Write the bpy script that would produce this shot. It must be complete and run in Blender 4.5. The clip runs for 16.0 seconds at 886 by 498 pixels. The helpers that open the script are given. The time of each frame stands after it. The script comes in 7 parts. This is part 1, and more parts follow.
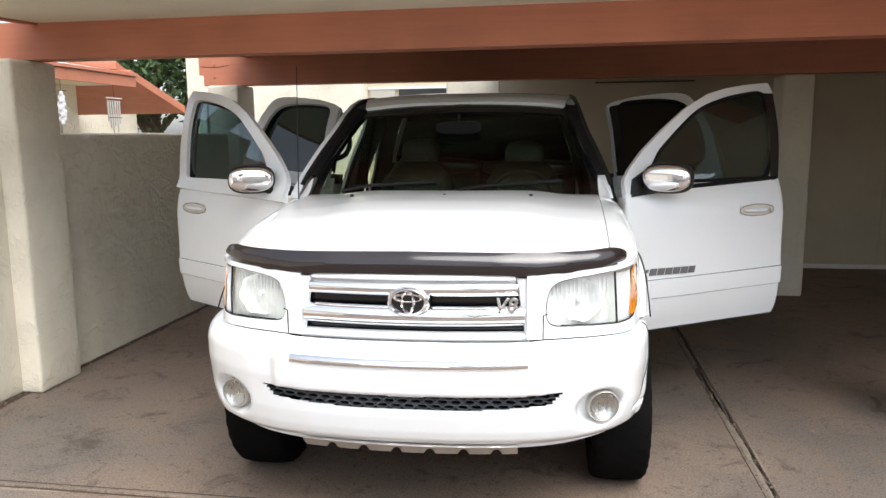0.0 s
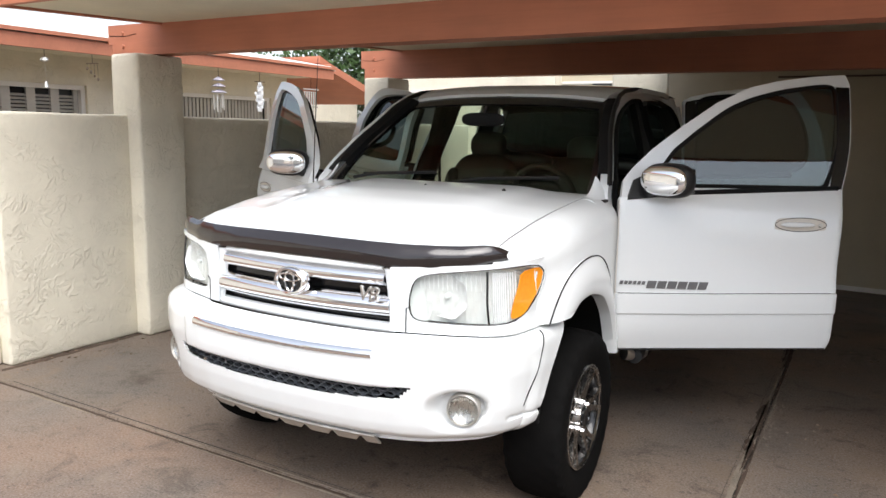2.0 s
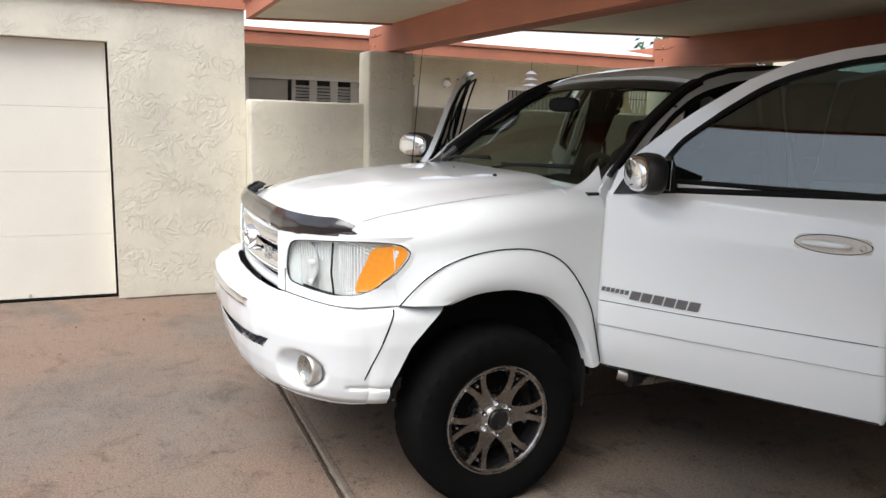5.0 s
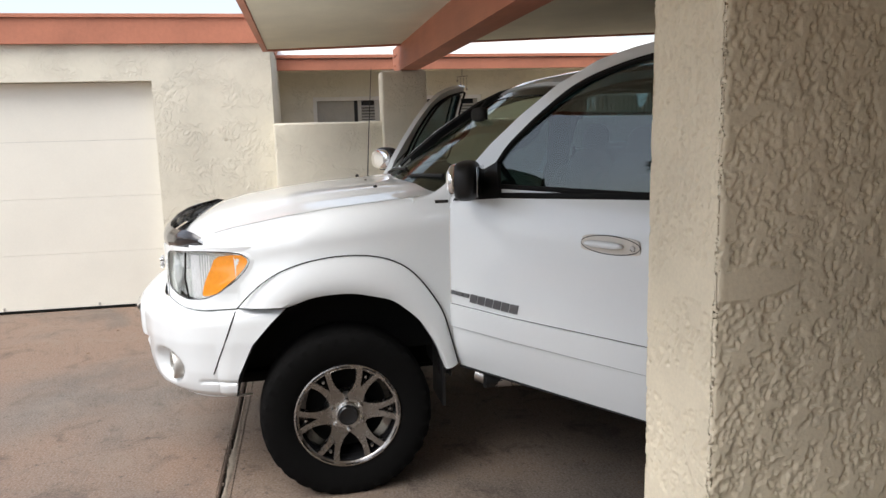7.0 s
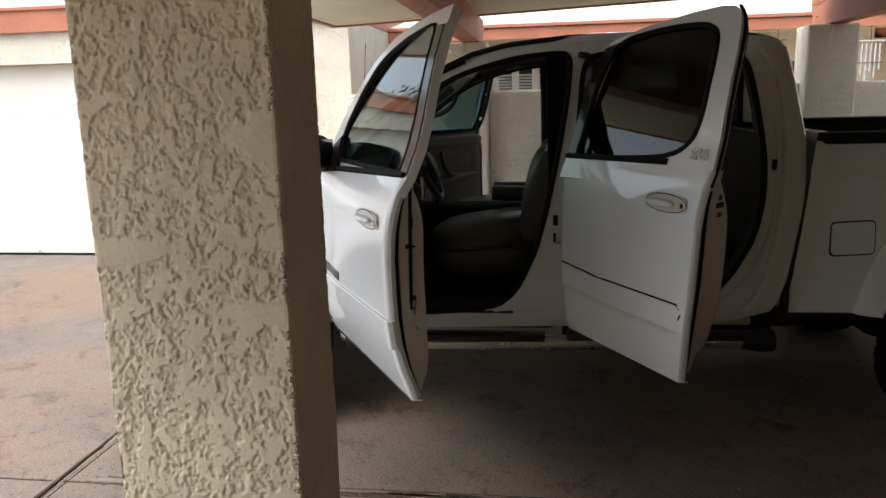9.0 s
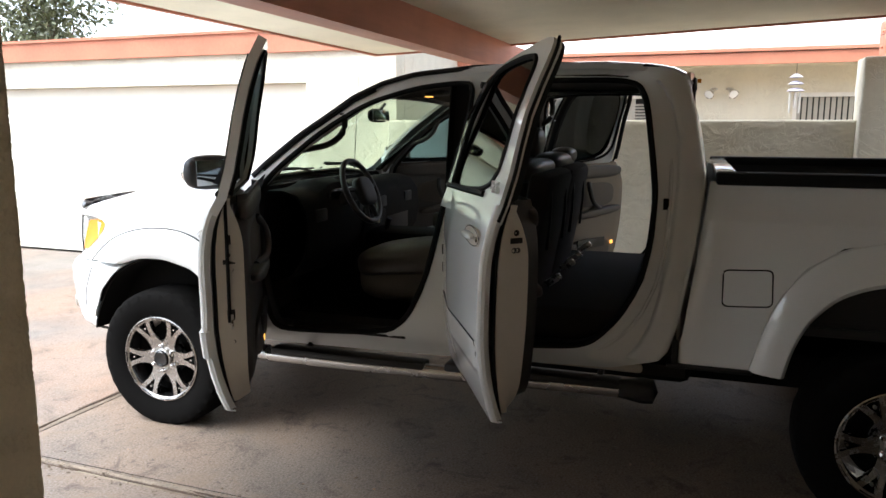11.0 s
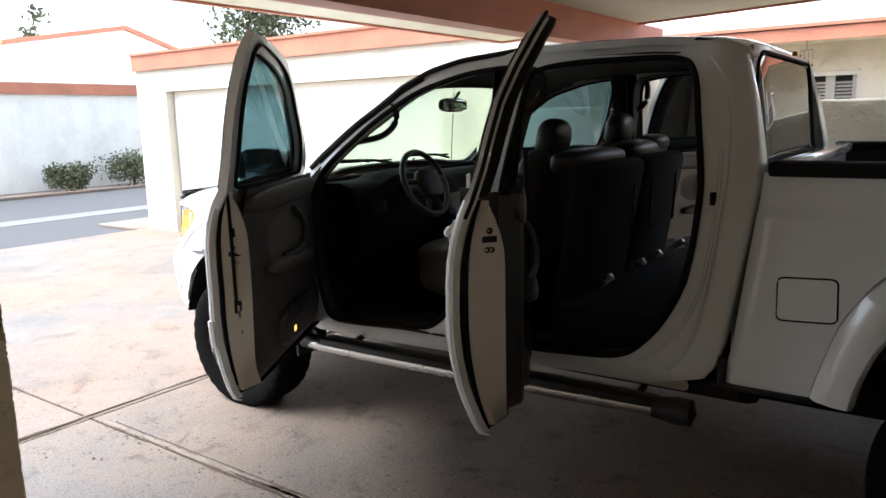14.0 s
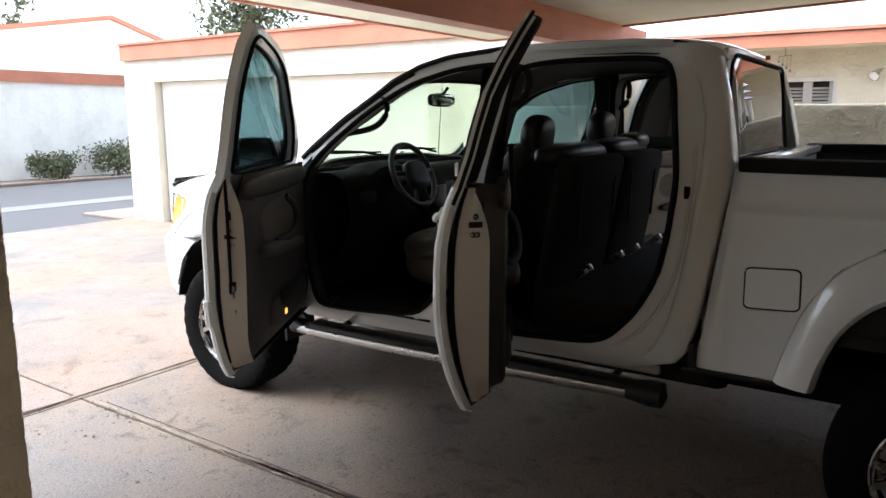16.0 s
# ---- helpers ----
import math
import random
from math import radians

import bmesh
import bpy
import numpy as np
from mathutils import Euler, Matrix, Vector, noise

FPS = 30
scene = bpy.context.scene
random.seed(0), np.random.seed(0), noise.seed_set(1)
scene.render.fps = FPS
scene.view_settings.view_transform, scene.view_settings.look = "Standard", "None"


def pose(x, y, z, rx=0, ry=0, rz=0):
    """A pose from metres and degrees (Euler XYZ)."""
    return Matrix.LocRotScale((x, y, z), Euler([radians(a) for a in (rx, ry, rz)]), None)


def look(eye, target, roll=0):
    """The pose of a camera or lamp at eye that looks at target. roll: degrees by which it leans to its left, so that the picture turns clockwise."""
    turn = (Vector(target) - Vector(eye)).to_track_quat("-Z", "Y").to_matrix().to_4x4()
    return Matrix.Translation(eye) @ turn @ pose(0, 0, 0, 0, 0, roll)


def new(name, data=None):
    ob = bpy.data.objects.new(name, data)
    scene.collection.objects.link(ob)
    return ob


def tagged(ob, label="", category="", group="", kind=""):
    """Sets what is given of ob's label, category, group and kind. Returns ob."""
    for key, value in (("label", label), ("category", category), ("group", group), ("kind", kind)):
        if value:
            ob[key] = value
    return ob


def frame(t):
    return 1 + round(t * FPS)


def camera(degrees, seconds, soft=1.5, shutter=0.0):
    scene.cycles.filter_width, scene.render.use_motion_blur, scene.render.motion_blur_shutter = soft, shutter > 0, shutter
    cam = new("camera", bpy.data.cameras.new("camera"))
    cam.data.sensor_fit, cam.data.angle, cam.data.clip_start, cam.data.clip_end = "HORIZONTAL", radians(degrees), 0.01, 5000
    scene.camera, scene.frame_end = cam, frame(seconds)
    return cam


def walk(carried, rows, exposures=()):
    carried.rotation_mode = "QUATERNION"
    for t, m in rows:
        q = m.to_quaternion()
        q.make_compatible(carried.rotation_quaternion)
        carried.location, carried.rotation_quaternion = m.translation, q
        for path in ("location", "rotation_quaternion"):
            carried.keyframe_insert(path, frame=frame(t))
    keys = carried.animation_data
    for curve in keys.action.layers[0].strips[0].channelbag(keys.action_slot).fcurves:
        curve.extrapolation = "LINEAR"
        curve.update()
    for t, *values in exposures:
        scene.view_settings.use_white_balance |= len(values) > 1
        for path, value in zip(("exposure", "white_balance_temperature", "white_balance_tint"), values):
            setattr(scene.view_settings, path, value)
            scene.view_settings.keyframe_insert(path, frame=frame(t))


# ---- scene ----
cam = camera(62.03, 16.0)
PATH = [
    (0, (0.339, -0.241, 1.682), (0.026, 1.711, 1.376), -0.60),
    (0.5, (0.701, -0.178, 1.621), (0.267, 1.755, 1.348), -0.28),
    (1, (1.070, -0.083, 1.639), (0.348, 1.762, 1.360), -0.86),
    (1.5, (1.481, 0.032, 1.665), (0.564, 1.781, 1.352), 0.48),
    (2, (1.773, 0.270, 1.661), (0.782, 1.978, 1.341), 1.13),
    (2.5, (2.151, 0.487, 1.652), (0.901, 2.025, 1.383), -1.62),
    (3, (2.480, 0.727, 1.659), (1.128, 2.149, 1.275), -0.45),
    (3.5, (2.685, 1.079, 1.635), (1.168, 2.331, 1.276), -0.31),
    (6, (3.704, 2.521, 1.649), (1.844, 3.148, 1.266), 1.23),
    (6.5, (3.832, 2.861, 1.644), (1.941, 3.414, 1.298), -0.47),
    (7, (3.949, 3.248, 1.669), (2.009, 3.604, 1.338), -1.45),
    (7.5, (4.009, 3.731, 1.654), (2.054, 3.825, 1.240), 0.36),
    (8, (4.067, 4.105, 1.636), (2.100, 4.160, 1.277), 0.49),
    (8.5, (4.094, 4.540, 1.644), (2.123, 4.516, 1.305), -1.69),
    (9, (4.167, 4.985, 1.668), (2.228, 4.707, 1.267), -1.50),
    (9.5, (4.134, 5.374, 1.654), (2.199, 5.029, 1.283), 0.12),
    (12, (3.738, 6.680, 1.660), (2.068, 5.643, 1.293), -1.22),
    (12.5, (3.676, 6.878, 1.695), (2.100, 5.713, 1.295), -2.11),
    (13, (3.622, 6.940, 1.709), (2.039, 5.792, 1.289), -3.22),
    (13.5, (3.551, 6.892, 1.687), (1.961, 5.759, 1.256), -1.40),
    (14, (3.402, 6.814, 1.648), (1.805, 5.662, 1.299), -1.33),
    (14.5, (3.447, 6.831, 1.640), (1.905, 5.611, 1.279), -0.68),
    (15, (3.440, 6.859, 1.665), (1.830, 5.738, 1.275), -0.03),
    (15.5, (3.493, 6.863, 1.653), (1.873, 5.760, 1.258), -0.31),
    (16, (3.528, 6.883, 1.626), (1.906, 5.769, 1.272), -0.03),
]
walk(cam, [(t, look(eye, target, roll)) for t, eye, target, roll in PATH],
     [(0.0, 1.18, 6380, 10), (3.0, 1.0, 6370, 10), (6.0, 0.83, 6330, 10), (7.5, 0.85, 6380, 10), (8.5, 1.12, 6420, 10), (9.5, 1.62, 6340, 9), (12.0, 2.28, 5980, 8), (16.0, 2.28, 5900, 9)])

# ---- world, sun ----
world = bpy.data.worlds.new("sky")
scene.world = world
world.use_nodes = True
wn = world.node_tree.nodes
sky = wn.new("ShaderNodeTexSky")
sky.sky_type = "NISHITA"
sky.sun_disc = False
sky.sun_elevation, sky.sun_rotation = radians(58), radians(143)
sky.air_density, sky.dust_density, sky.ozone_density = 1.0, 2.5, 0.7
wn["Background"].inputs["Strength"].default_value = 0.13
veil = wn.new("ShaderNodeHueSaturation")
veil.inputs["Saturation"].default_value, veil.inputs["Value"].default_value = 0.45, 1.12
world.node_tree.links.new(sky.outputs["Color"], veil.inputs["Color"])
world.node_tree.links.new(veil.outputs["Color"], wn["Background"].inputs["Color"])
sun = new("sun", bpy.data.lights.new("sun", "SUN"))
sun.data.energy, sun.data.angle, sun.data.color = 1.75, radians(52), (1.0, 0.97, 0.93)
sun.matrix_world = look((7.2, -7.3, 18.6), (0, 2, 0))


# ---- materials ----
def material(name):
    m = bpy.data.materials.new(name)
    m.use_nodes = True
    return m, m.node_tree, m.node_tree.nodes["Principled BSDF"]


def node(tree, kind, **values):
    n = tree.nodes.new(kind)
    for key, v in values.items():
        if key in n.inputs:
            n.inputs[key].default_value = v
    return n


def coords(tree, scale=(1, 1, 1)):
    c = tree.nodes.new("ShaderNodeTexCoord")
    m = tree.nodes.new("ShaderNodeMapping")
    m.inputs["Scale"].default_value = scale
    tree.links.new(c.outputs["Object"], m.inputs["Vector"])
    return m.outputs["Vector"]


def ramp(tree, source, stops):
    r = tree.nodes.new("ShaderNodeValToRGB")
    el = r.color_ramp.elements
    while len(el) < len(stops):
        el.new(0.5)
    for e, (p, c) in zip(el, stops):
        e.position, e.color = p, (*c, 1) if len(c) == 3 else c
    tree.links.new(source, r.inputs["Fac"])
    return r.outputs["Color"]


def grey(v):
    return (v, v, v)


def mixed(tree, fac, a, b, kind="MIX"):
    m = tree.nodes.new("ShaderNodeMix")
    m.data_type, m.blend_type = "RGBA", kind
    for sock, v in ((m.inputs[0], fac), (m.inputs[6], a), (m.inputs[7], b)):
        if isinstance(v, (int, float)):
            sock.default_value = v
        elif isinstance(v, tuple):
            sock.default_value = (*v, 1)
        else:
            tree.links.new(v, sock)
    return m.outputs[2]


def bump(tree, bsdf, height, strength, distance, after=None):
    b = node(tree, "ShaderNodeBump", Strength=strength, Distance=distance)
    tree.links.new(height, b.inputs["Height"])
    if after:
        tree.links.new(after, b.inputs["Normal"])
    tree.links.new(b.outputs["Normal"], bsdf.inputs["Normal"])
    return b.outputs["Normal"]


def stain(name, base, rough=0.6, scale=6.0, amount=0.12, metallic=0.0, fine=60.0, relief=0.0, coat=0.0, spec=0.5):
    """A plain finish with blotches, fine grain and a slight relief."""
    m, t, b = material(name)
    v = coords(t)
    n1 = node(t, "ShaderNodeTexNoise", Scale=scale, Detail=6.0, Roughness=0.6)
    n2 = node(t, "ShaderNodeTexNoise", Scale=fine, Detail=4.0)
    t.links.new(v, n1.inputs["Vector"])
    t.links.new(v, n2.inputs["Vector"])
    low = tuple(c * (1 - amount) for c in base)
    high = tuple(min(c * (1 + amount * 0.6), 1) for c in base)
    col = ramp(t, n1.outputs["Fac"], [(0.3, low), (0.7, high)])
    col = mixed(t, 0.25, col, ramp(t, n2.outputs["Fac"], [(0.3, low), (0.7, high)]))
    t.links.new(col, b.inputs["Base Color"])
    t.links.new(ramp(t, n1.outputs["Fac"], [(0.2, grey(max(rough - 0.08, 0.02))), (0.8, grey(min(rough + 0.08, 1)))]), b.inputs["Roughness"])
    b.inputs["Metallic"].default_value = metallic
    b.inputs["Specular IOR Level"].default_value = spec
    b.inputs["Coat Weight"].default_value = coat
    b.inputs["Coat Roughness"].default_value = 0.04
    if relief:
        bump(t, b, n2.outputs["Fac"], 0.6, relief)
    return m


def stucco(name, base, coarse):
    """Painted stucco: knocked-down plates and worms of plaster over a sandy coat, with dust and run marks."""
    m, t, b = material(name)
    v = coords(t)
    warp = node(t, "ShaderNodeTexNoise", Scale=7.0 if coarse else 3.0, Detail=3.0)
    t.links.new(v, warp.inputs["Vector"])
    shift = t.nodes.new("ShaderNodeVectorMath")
    shift.operation = "MULTIPLY_ADD"
    t.links.new(warp.outputs["Color"], shift.inputs[0])
    shift.inputs[1].default_value = (0.14,) * 3 if coarse else (0.5,) * 3
    t.links.new(v, shift.inputs[2])
    a = node(t, "ShaderNodeTexNoise", Scale=42.0 if coarse else 15.0, Detail=4.0 if coarse else 3.0, Roughness=0.6, Distortion=0.35 if coarse else 1.0)
    t.links.new(shift.outputs[0], a.inputs["Vector"])
    g = node(t, "ShaderNodeTexNoise", Scale=230.0, Detail=3.0)
    t.links.new(v, g.inputs["Vector"])
    big = node(t, "ShaderNodeTexNoise", Scale=1.1, Detail=7.0, Roughness=0.65)
    t.links.new(v, big.inputs["Vector"])
    run = node(t, "ShaderNodeTexNoise", Scale=3.0, Detail=5.0)
    t.links.new(coords(t, (1, 1, 0.18)), run.inputs["Vector"])
    if coarse:
        pits = node(t, "ShaderNodeTexNoise", Scale=85.0, Detail=3.0, Roughness=0.6, Distortion=0.4)
        t.links.new(coords(t, (1, 1, 0.55)), pits.inputs["Vector"])
        rough = ramp(t, pits.outputs["Fac"], [(0.34, grey(0.2)), (0.48, grey(0.55)), (0.56, grey(0.95))])
        flat = node(t, "ShaderNodeTexNoise", Scale=27.0, Detail=6.0, Roughness=0.62, Distortion=0.3)
        t.links.new(coords(t, (1, 1, 0.75)), flat.inputs["Vector"])
        mask = ramp(t, flat.outputs["Fac"], [(0.485, grey(0.0)), (0.505, grey(1.0))])
        edge = ramp(t, flat.outputs["Fac"], [(0.462, grey(1.0)), (0.480, grey(0.1)), (0.488, grey(0.1)), (0.50, grey(1.0))])
        calm = node(t, "ShaderNodeTexNoise", Scale=4.5, Detail=3.0)
        t.links.new(coords(t, (1, 1, 2.6)), calm.inputs["Vector"])
        mask = mixed(t, ramp(t, calm.outputs["Fac"], [(0.60, grey(0.0)), (0.63, grey(1.0))]), mask, grey(1.0))
        plates = mixed(t, mask, rough, grey(1.0))
        plates = mixed(t, 1.0, plates, edge, "MULTIPLY")
        plates = mixed(t, ramp(t, calm.outputs["Fac"], [(0.60, grey(0.0)), (0.63, grey(1.0))]), plates, grey(1.0))
    else:
        relief = ramp(t, a.outputs["Fac"], [(0.0, grey(0.0)), (0.42, grey(0.35)), (0.50, grey(0.5)), (0.53, grey(0.9)), (0.8, grey(1.0))])
        calm = node(t, "ShaderNodeTexNoise", Scale=3.2, Detail=4.0)
        t.links.new(coords(t, (1, 1, 1.8)), calm.inputs["Vector"])
        plates = mixed(t, ramp(t, calm.outputs["Fac"], [(0.42, grey(1.0)), (0.56, grey(0.0))]), relief, grey(0.55))
    low = tuple(c * 0.80 for c in base)
    col = ramp(t, big.outputs["Fac"], [(0.28, low), (0.5, base), (0.8, tuple(c * 1.07 for c in base))])
    col = mixed(t, 0.25, col, ramp(t, run.outputs["Fac"], [(0.35, tuple(c * 0.74 for c in base)), (0.6, base)]))
    col = mixed(t, 0.10, col, ramp(t, a.outputs["Fac"], [(0.35, tuple(c * 0.7 for c in base)), (0.55, base)]))
    t.links.new(col, b.inputs["Base Color"])
    b.inputs["Roughness"].default_value = 0.9
    b.inputs["Specular IOR Level"].default_value = 0.25
    n = bump(t, b, g.outputs["Fac"], 0.5, 0.0018)
    bump(t, b, plates, 0.8 if coarse else 0.9, 0.009, n)
    return m


def concrete(name, base, rust, wear=0.5):
    """Brushed driveway concrete with rusty dust, oil blots, damp patches and hairlines."""
    m, t, b = material(name)
    v = coords(t)
    big = node(t, "ShaderNodeTexNoise", Scale=0.45, Detail=4.0, Roughness=0.5, Distortion=0.3)
    mid = node(t, "ShaderNodeTexNoise", Scale=2.6, Detail=8.0, Roughness=0.65)
    fine = node(t, "ShaderNodeTexNoise", Scale=90.0, Detail=4.0)
    spots = node(t, "ShaderNodeTexNoise", Scale=0.85, Detail=6.0, Roughness=0.6, Distortion=0.6)
    crack = node(t, "ShaderNodeTexVoronoi", Scale=0.35)
    crack.feature = "DISTANCE_TO_EDGE"
    for n in (big, mid, fine, spots):
        t.links.new(v, n.inputs["Vector"])
    wob = t.nodes.new("ShaderNodeVectorMath")
    wob.operation = "MULTIPLY_ADD"
    t.links.new(mid.outputs["Color"], wob.inputs[0])
    wob.inputs[1].default_value = (0.5, 0.5, 0.5)
    t.links.new(v, wob.inputs[2])
    t.links.new(wob.outputs[0], crack.inputs["Vector"])
    low = tuple(c * 0.74 for c in base)
    col = ramp(t, mid.outputs["Fac"], [(0.3, low), (0.52, base), (0.75, tuple(c * 1.15 for c in base))])
    col = mixed(t, ramp(t, big.outputs["Fac"], [(0.36, grey(0.0)), (0.56, grey(1.0))]), col, rust)
    col = mixed(t, ramp(t, spots.outputs["Fac"], [(0.34, grey(0.6)), (0.48, grey(0.0))]), col, tuple(c * 0.48 for c in base))
    col = mixed(t, 0.18, col, ramp(t, fine.outputs["Fac"], [(0.3, grey(0.05)), (0.7, grey(0.6))]))
    col = mixed(t, ramp(t, crack.outputs["Distance"], [(0.0, grey(0.3)), (0.003, grey(0.0))]), col, grey(0.06))
    scuff = node(t, "ShaderNodeTexNoise", Scale=3.7, Detail=9.0, Roughness=0.72, Distortion=0.8)
    pit = node(t, "ShaderNodeTexNoise", Scale=24.0, Detail=6.0, Roughness=0.7)
    t.links.new(v, scuff.inputs["Vector"])
    t.links.new(v, pit.inputs["Vector"])
    col = mixed(t, ramp(t, scuff.outputs["Fac"], [(0.53, grey(0.0)), (0.66, grey(wear))]), col, tuple(c * 1.9 for c in base))
    col = mixed(t, ramp(t, scuff.outputs["Fac"], [(0.33, grey(wear)), (0.46, grey(0.0))]), col, tuple(c * 0.45 for c in base))
    col = mixed(t, ramp(t, pit.outputs["Fac"], [(0.32, grey(0.7)), (0.43, grey(0.0))]), col, tuple(c * 0.45 for c in base))
    t.links.new(col, b.inputs["Base Color"])
    t.links.new(ramp(t, big.outputs["Fac"], [(0.35, grey(0.5)), (0.6, grey(0.8))]), b.inputs["Roughness"])
    b.inputs["Specular IOR Level"].default_value = 0.35
    n = bump(t, b, fine.outputs["Fac"], 0.5, 0.0022)
    n = bump(t, b, pit.outputs["Fac"], 0.4, 0.004, n)
    bump(t, b, mid.outputs["Fac"], 0.35, 0.007, n)
    return m


def painted_wood(name, base):
    m, t, b = material(name)
    v = coords(t, (0.6, 9, 9))
    g = node(t, "ShaderNodeTexNoise", Scale=3.0, Detail=8.0, Roughness=0.6, Distortion=0.5)
    t.links.new(v, g.inputs["Vector"])
    blot = node(t, "ShaderNodeTexNoise", Scale=2.0, Detail=6.0)
    t.links.new(coords(t), blot.inputs["Vector"])
    col = ramp(t, blot.outputs["Fac"], [(0.3, tuple(c * 0.78 for c in base)), (0.6, base), (0.8, tuple(c * 1.12 for c in base))])
    col = mixed(t, 0.2, col, ramp(t, g.outputs["Fac"], [(0.35, tuple(c * 0.6 for c in base)), (0.6, base)]))
    t.links.new(col, b.inputs["Base Color"])
    b.inputs["Roughness"].default_value = 0.62
    bump(t, b, g.outputs["Fac"], 0.5, 0.003)
    return m


def glass(name, tint, rough=0.0, gloss=0.055, rim=0.75):
    m = bpy.data.materials.new(name)
    m.use_nodes = True
    t = m.node_tree
    t.nodes.clear()
    out = t.nodes.new("ShaderNodeOutputMaterial")
    tr = node(t, "ShaderNodeBsdfTransparent", Color=(*tint, 1))
    gl = node(t, "ShaderNodeBsdfGlossy", Color=(1, 1, 1, 1), Roughness=rough)
    lw = node(t, "ShaderNodeLayerWeight", Blend=0.5)
    pw = t.nodes.new("ShaderNodeMath")
    pw.operation = "POWER"
    t.links.new(lw.outputs["Facing"], pw.inputs[0])
    pw.inputs[1].default_value = 5.0
    fr = t.nodes.new("ShaderNodeMath")
    fr.operation = "MULTIPLY_ADD"
    t.links.new(pw.outputs[0], fr.inputs[0])
    fr.inputs[1].default_value, fr.inputs[2].default_value = rim, gloss
    mx = t.nodes.new("ShaderNodeMixShader")
    t.links.new(fr.outputs[0], mx.inputs[0])
    t.links.new(tr.outputs[0], mx.inputs[1])
    t.links.new(gl.outputs[0], mx.inputs[2])
    t.links.new(mx.outputs[0], out.inputs["Surface"])
    return m


CREAM = (0.72, 0.675, 0.555)
TERRA = (0.50, 0.185, 0.105)
STUCCO = stucco("trowelled_stucco", CREAM, False)
WOOD = painted_wood("terracotta_paint", TERRA)
SOFFIT = stain("soffit_paint", (0.68, 0.62, 0.475), 0.7, 2.5, 0.12, relief=0.001)
SIDING = stain("siding_paint", (0.50, 0.44, 0.32), 0.7, 2.0, 0.12, relief=0.001)
STUCCO_SAND = stain("sandy_post_stucco", (0.84, 0.745, 0.565), 0.92, 2.5, 0.18, fine=110, relief=0.0022, spec=0.2)
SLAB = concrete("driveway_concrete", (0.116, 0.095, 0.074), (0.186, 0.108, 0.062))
# darker copy of the driveway concrete: the roof's shade put into its colour
SLAB_SHADED = concrete("roof_shaded_concrete", (0.086, 0.064, 0.045), (0.180, 0.113, 0.066), 0.7)
JOINT_DIRT = stain("rusty_joint_dirt", (0.062, 0.040, 0.027), 0.95, 9, 0.5, relief=0.004)
JOINT = stain("joint_dirt", (0.05, 0.042, 0.035), 0.95, 20, 0.4, relief=0.003)
ASPHALT = stain("asphalt", (0.06, 0.06, 0.063), 0.85, 1.5, 0.25, relief=0.003)
GRAVEL = stain("desert_gravel", (0.38, 0.31, 0.24), 0.95, 30, 0.35, relief=0.01)
# whiter copy of the stucco: glaring daylight over the lane put into the colour
PALE_STUCCO = stucco("sunlit_pale_stucco", (0.83, 0.80, 0.72), False)
DOOR_PAINT = stain("garage_door_paint", (0.79, 0.755, 0.66), 0.5, 1.5, 0.06, relief=0.0006)
WHITE_ROOF = stain("white_roof_coating", (0.78, 0.77, 0.74), 0.8, 1.2, 0.10)
WHITE = stain("white_trim", (0.74, 0.72, 0.68), 0.5, 8, 0.08)
PAINT = stain("white_car_paint", (0.765, 0.79, 0.795), 0.38, 1.5, 0.02, coat=1.0)
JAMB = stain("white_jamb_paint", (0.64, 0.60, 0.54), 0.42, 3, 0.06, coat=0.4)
CHROME = stain("chrome", (0.86, 0.86, 0.87), 0.07, 12, 0.03, metallic=1.0)
BADGE = stain("bright_badge_metal", (0.86, 0.86, 0.85), 0.3, 20, 0.05, metallic=0.25, coat=0.5)
LETTER = stain("dark_letter_metal", (0.17, 0.17, 0.175), 0.35, 30, 0.1, metallic=0.5)
STEEL = stain("brushed_steel", (0.60, 0.59, 0.57), 0.28, 30, 0.12, metallic=1.0)
RIM_METAL = stain("machined_rim", (0.40, 0.38, 0.36), 0.26, 30, 0.12, metallic=1.0)
SKID = stain("skid_plate_metal", (0.58, 0.56, 0.52), 0.45, 14, 0.15, metallic=0.7)
BLACK = stain("black_plastic", (0.012, 0.012, 0.0125), 0.5, 20, 0.25, relief=0.0005, spec=0.35)
GLOSS_BLACK = stain("black_gloss", (0.012, 0.012, 0.013), 0.15, 8, 0.1)
RUBBER = stain("tyre_rubber", (0.0055, 0.0053, 0.0052), 0.9, 8, 0.3, relief=0.001, spec=0.06)
SEAL = stain("door_seal_rubber", (0.010, 0.010, 0.010), 0.75, 20, 0.2, spec=0.15)
SEAT_LEATHER = stain("taupe_seat_leather", (0.060, 0.052, 0.044), 0.40, 6, 0.15, fine=220, relief=0.0008)
LEATHER = stain("grey_leather", (0.036, 0.031, 0.027), 0.36, 6, 0.2, fine=220, relief=0.0008)
DOOR_TRIM = stain("door_trim_plastic", (0.056, 0.048, 0.041), 0.55, 8, 0.15, fine=300, relief=0.0005)
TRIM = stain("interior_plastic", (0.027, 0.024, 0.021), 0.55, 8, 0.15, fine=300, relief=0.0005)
SEAT_SIDE = stain("seat_side_plastic", (0.095, 0.082, 0.067), 0.6, 8, 0.12, fine=300, relief=0.0005)
TRIM_LIGHT = stain("interior_cloth", (0.10, 0.087, 0.072), 0.8, 8, 0.15, fine=400, relief=0.0008)
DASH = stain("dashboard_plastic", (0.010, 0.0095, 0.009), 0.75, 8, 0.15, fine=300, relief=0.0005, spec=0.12)
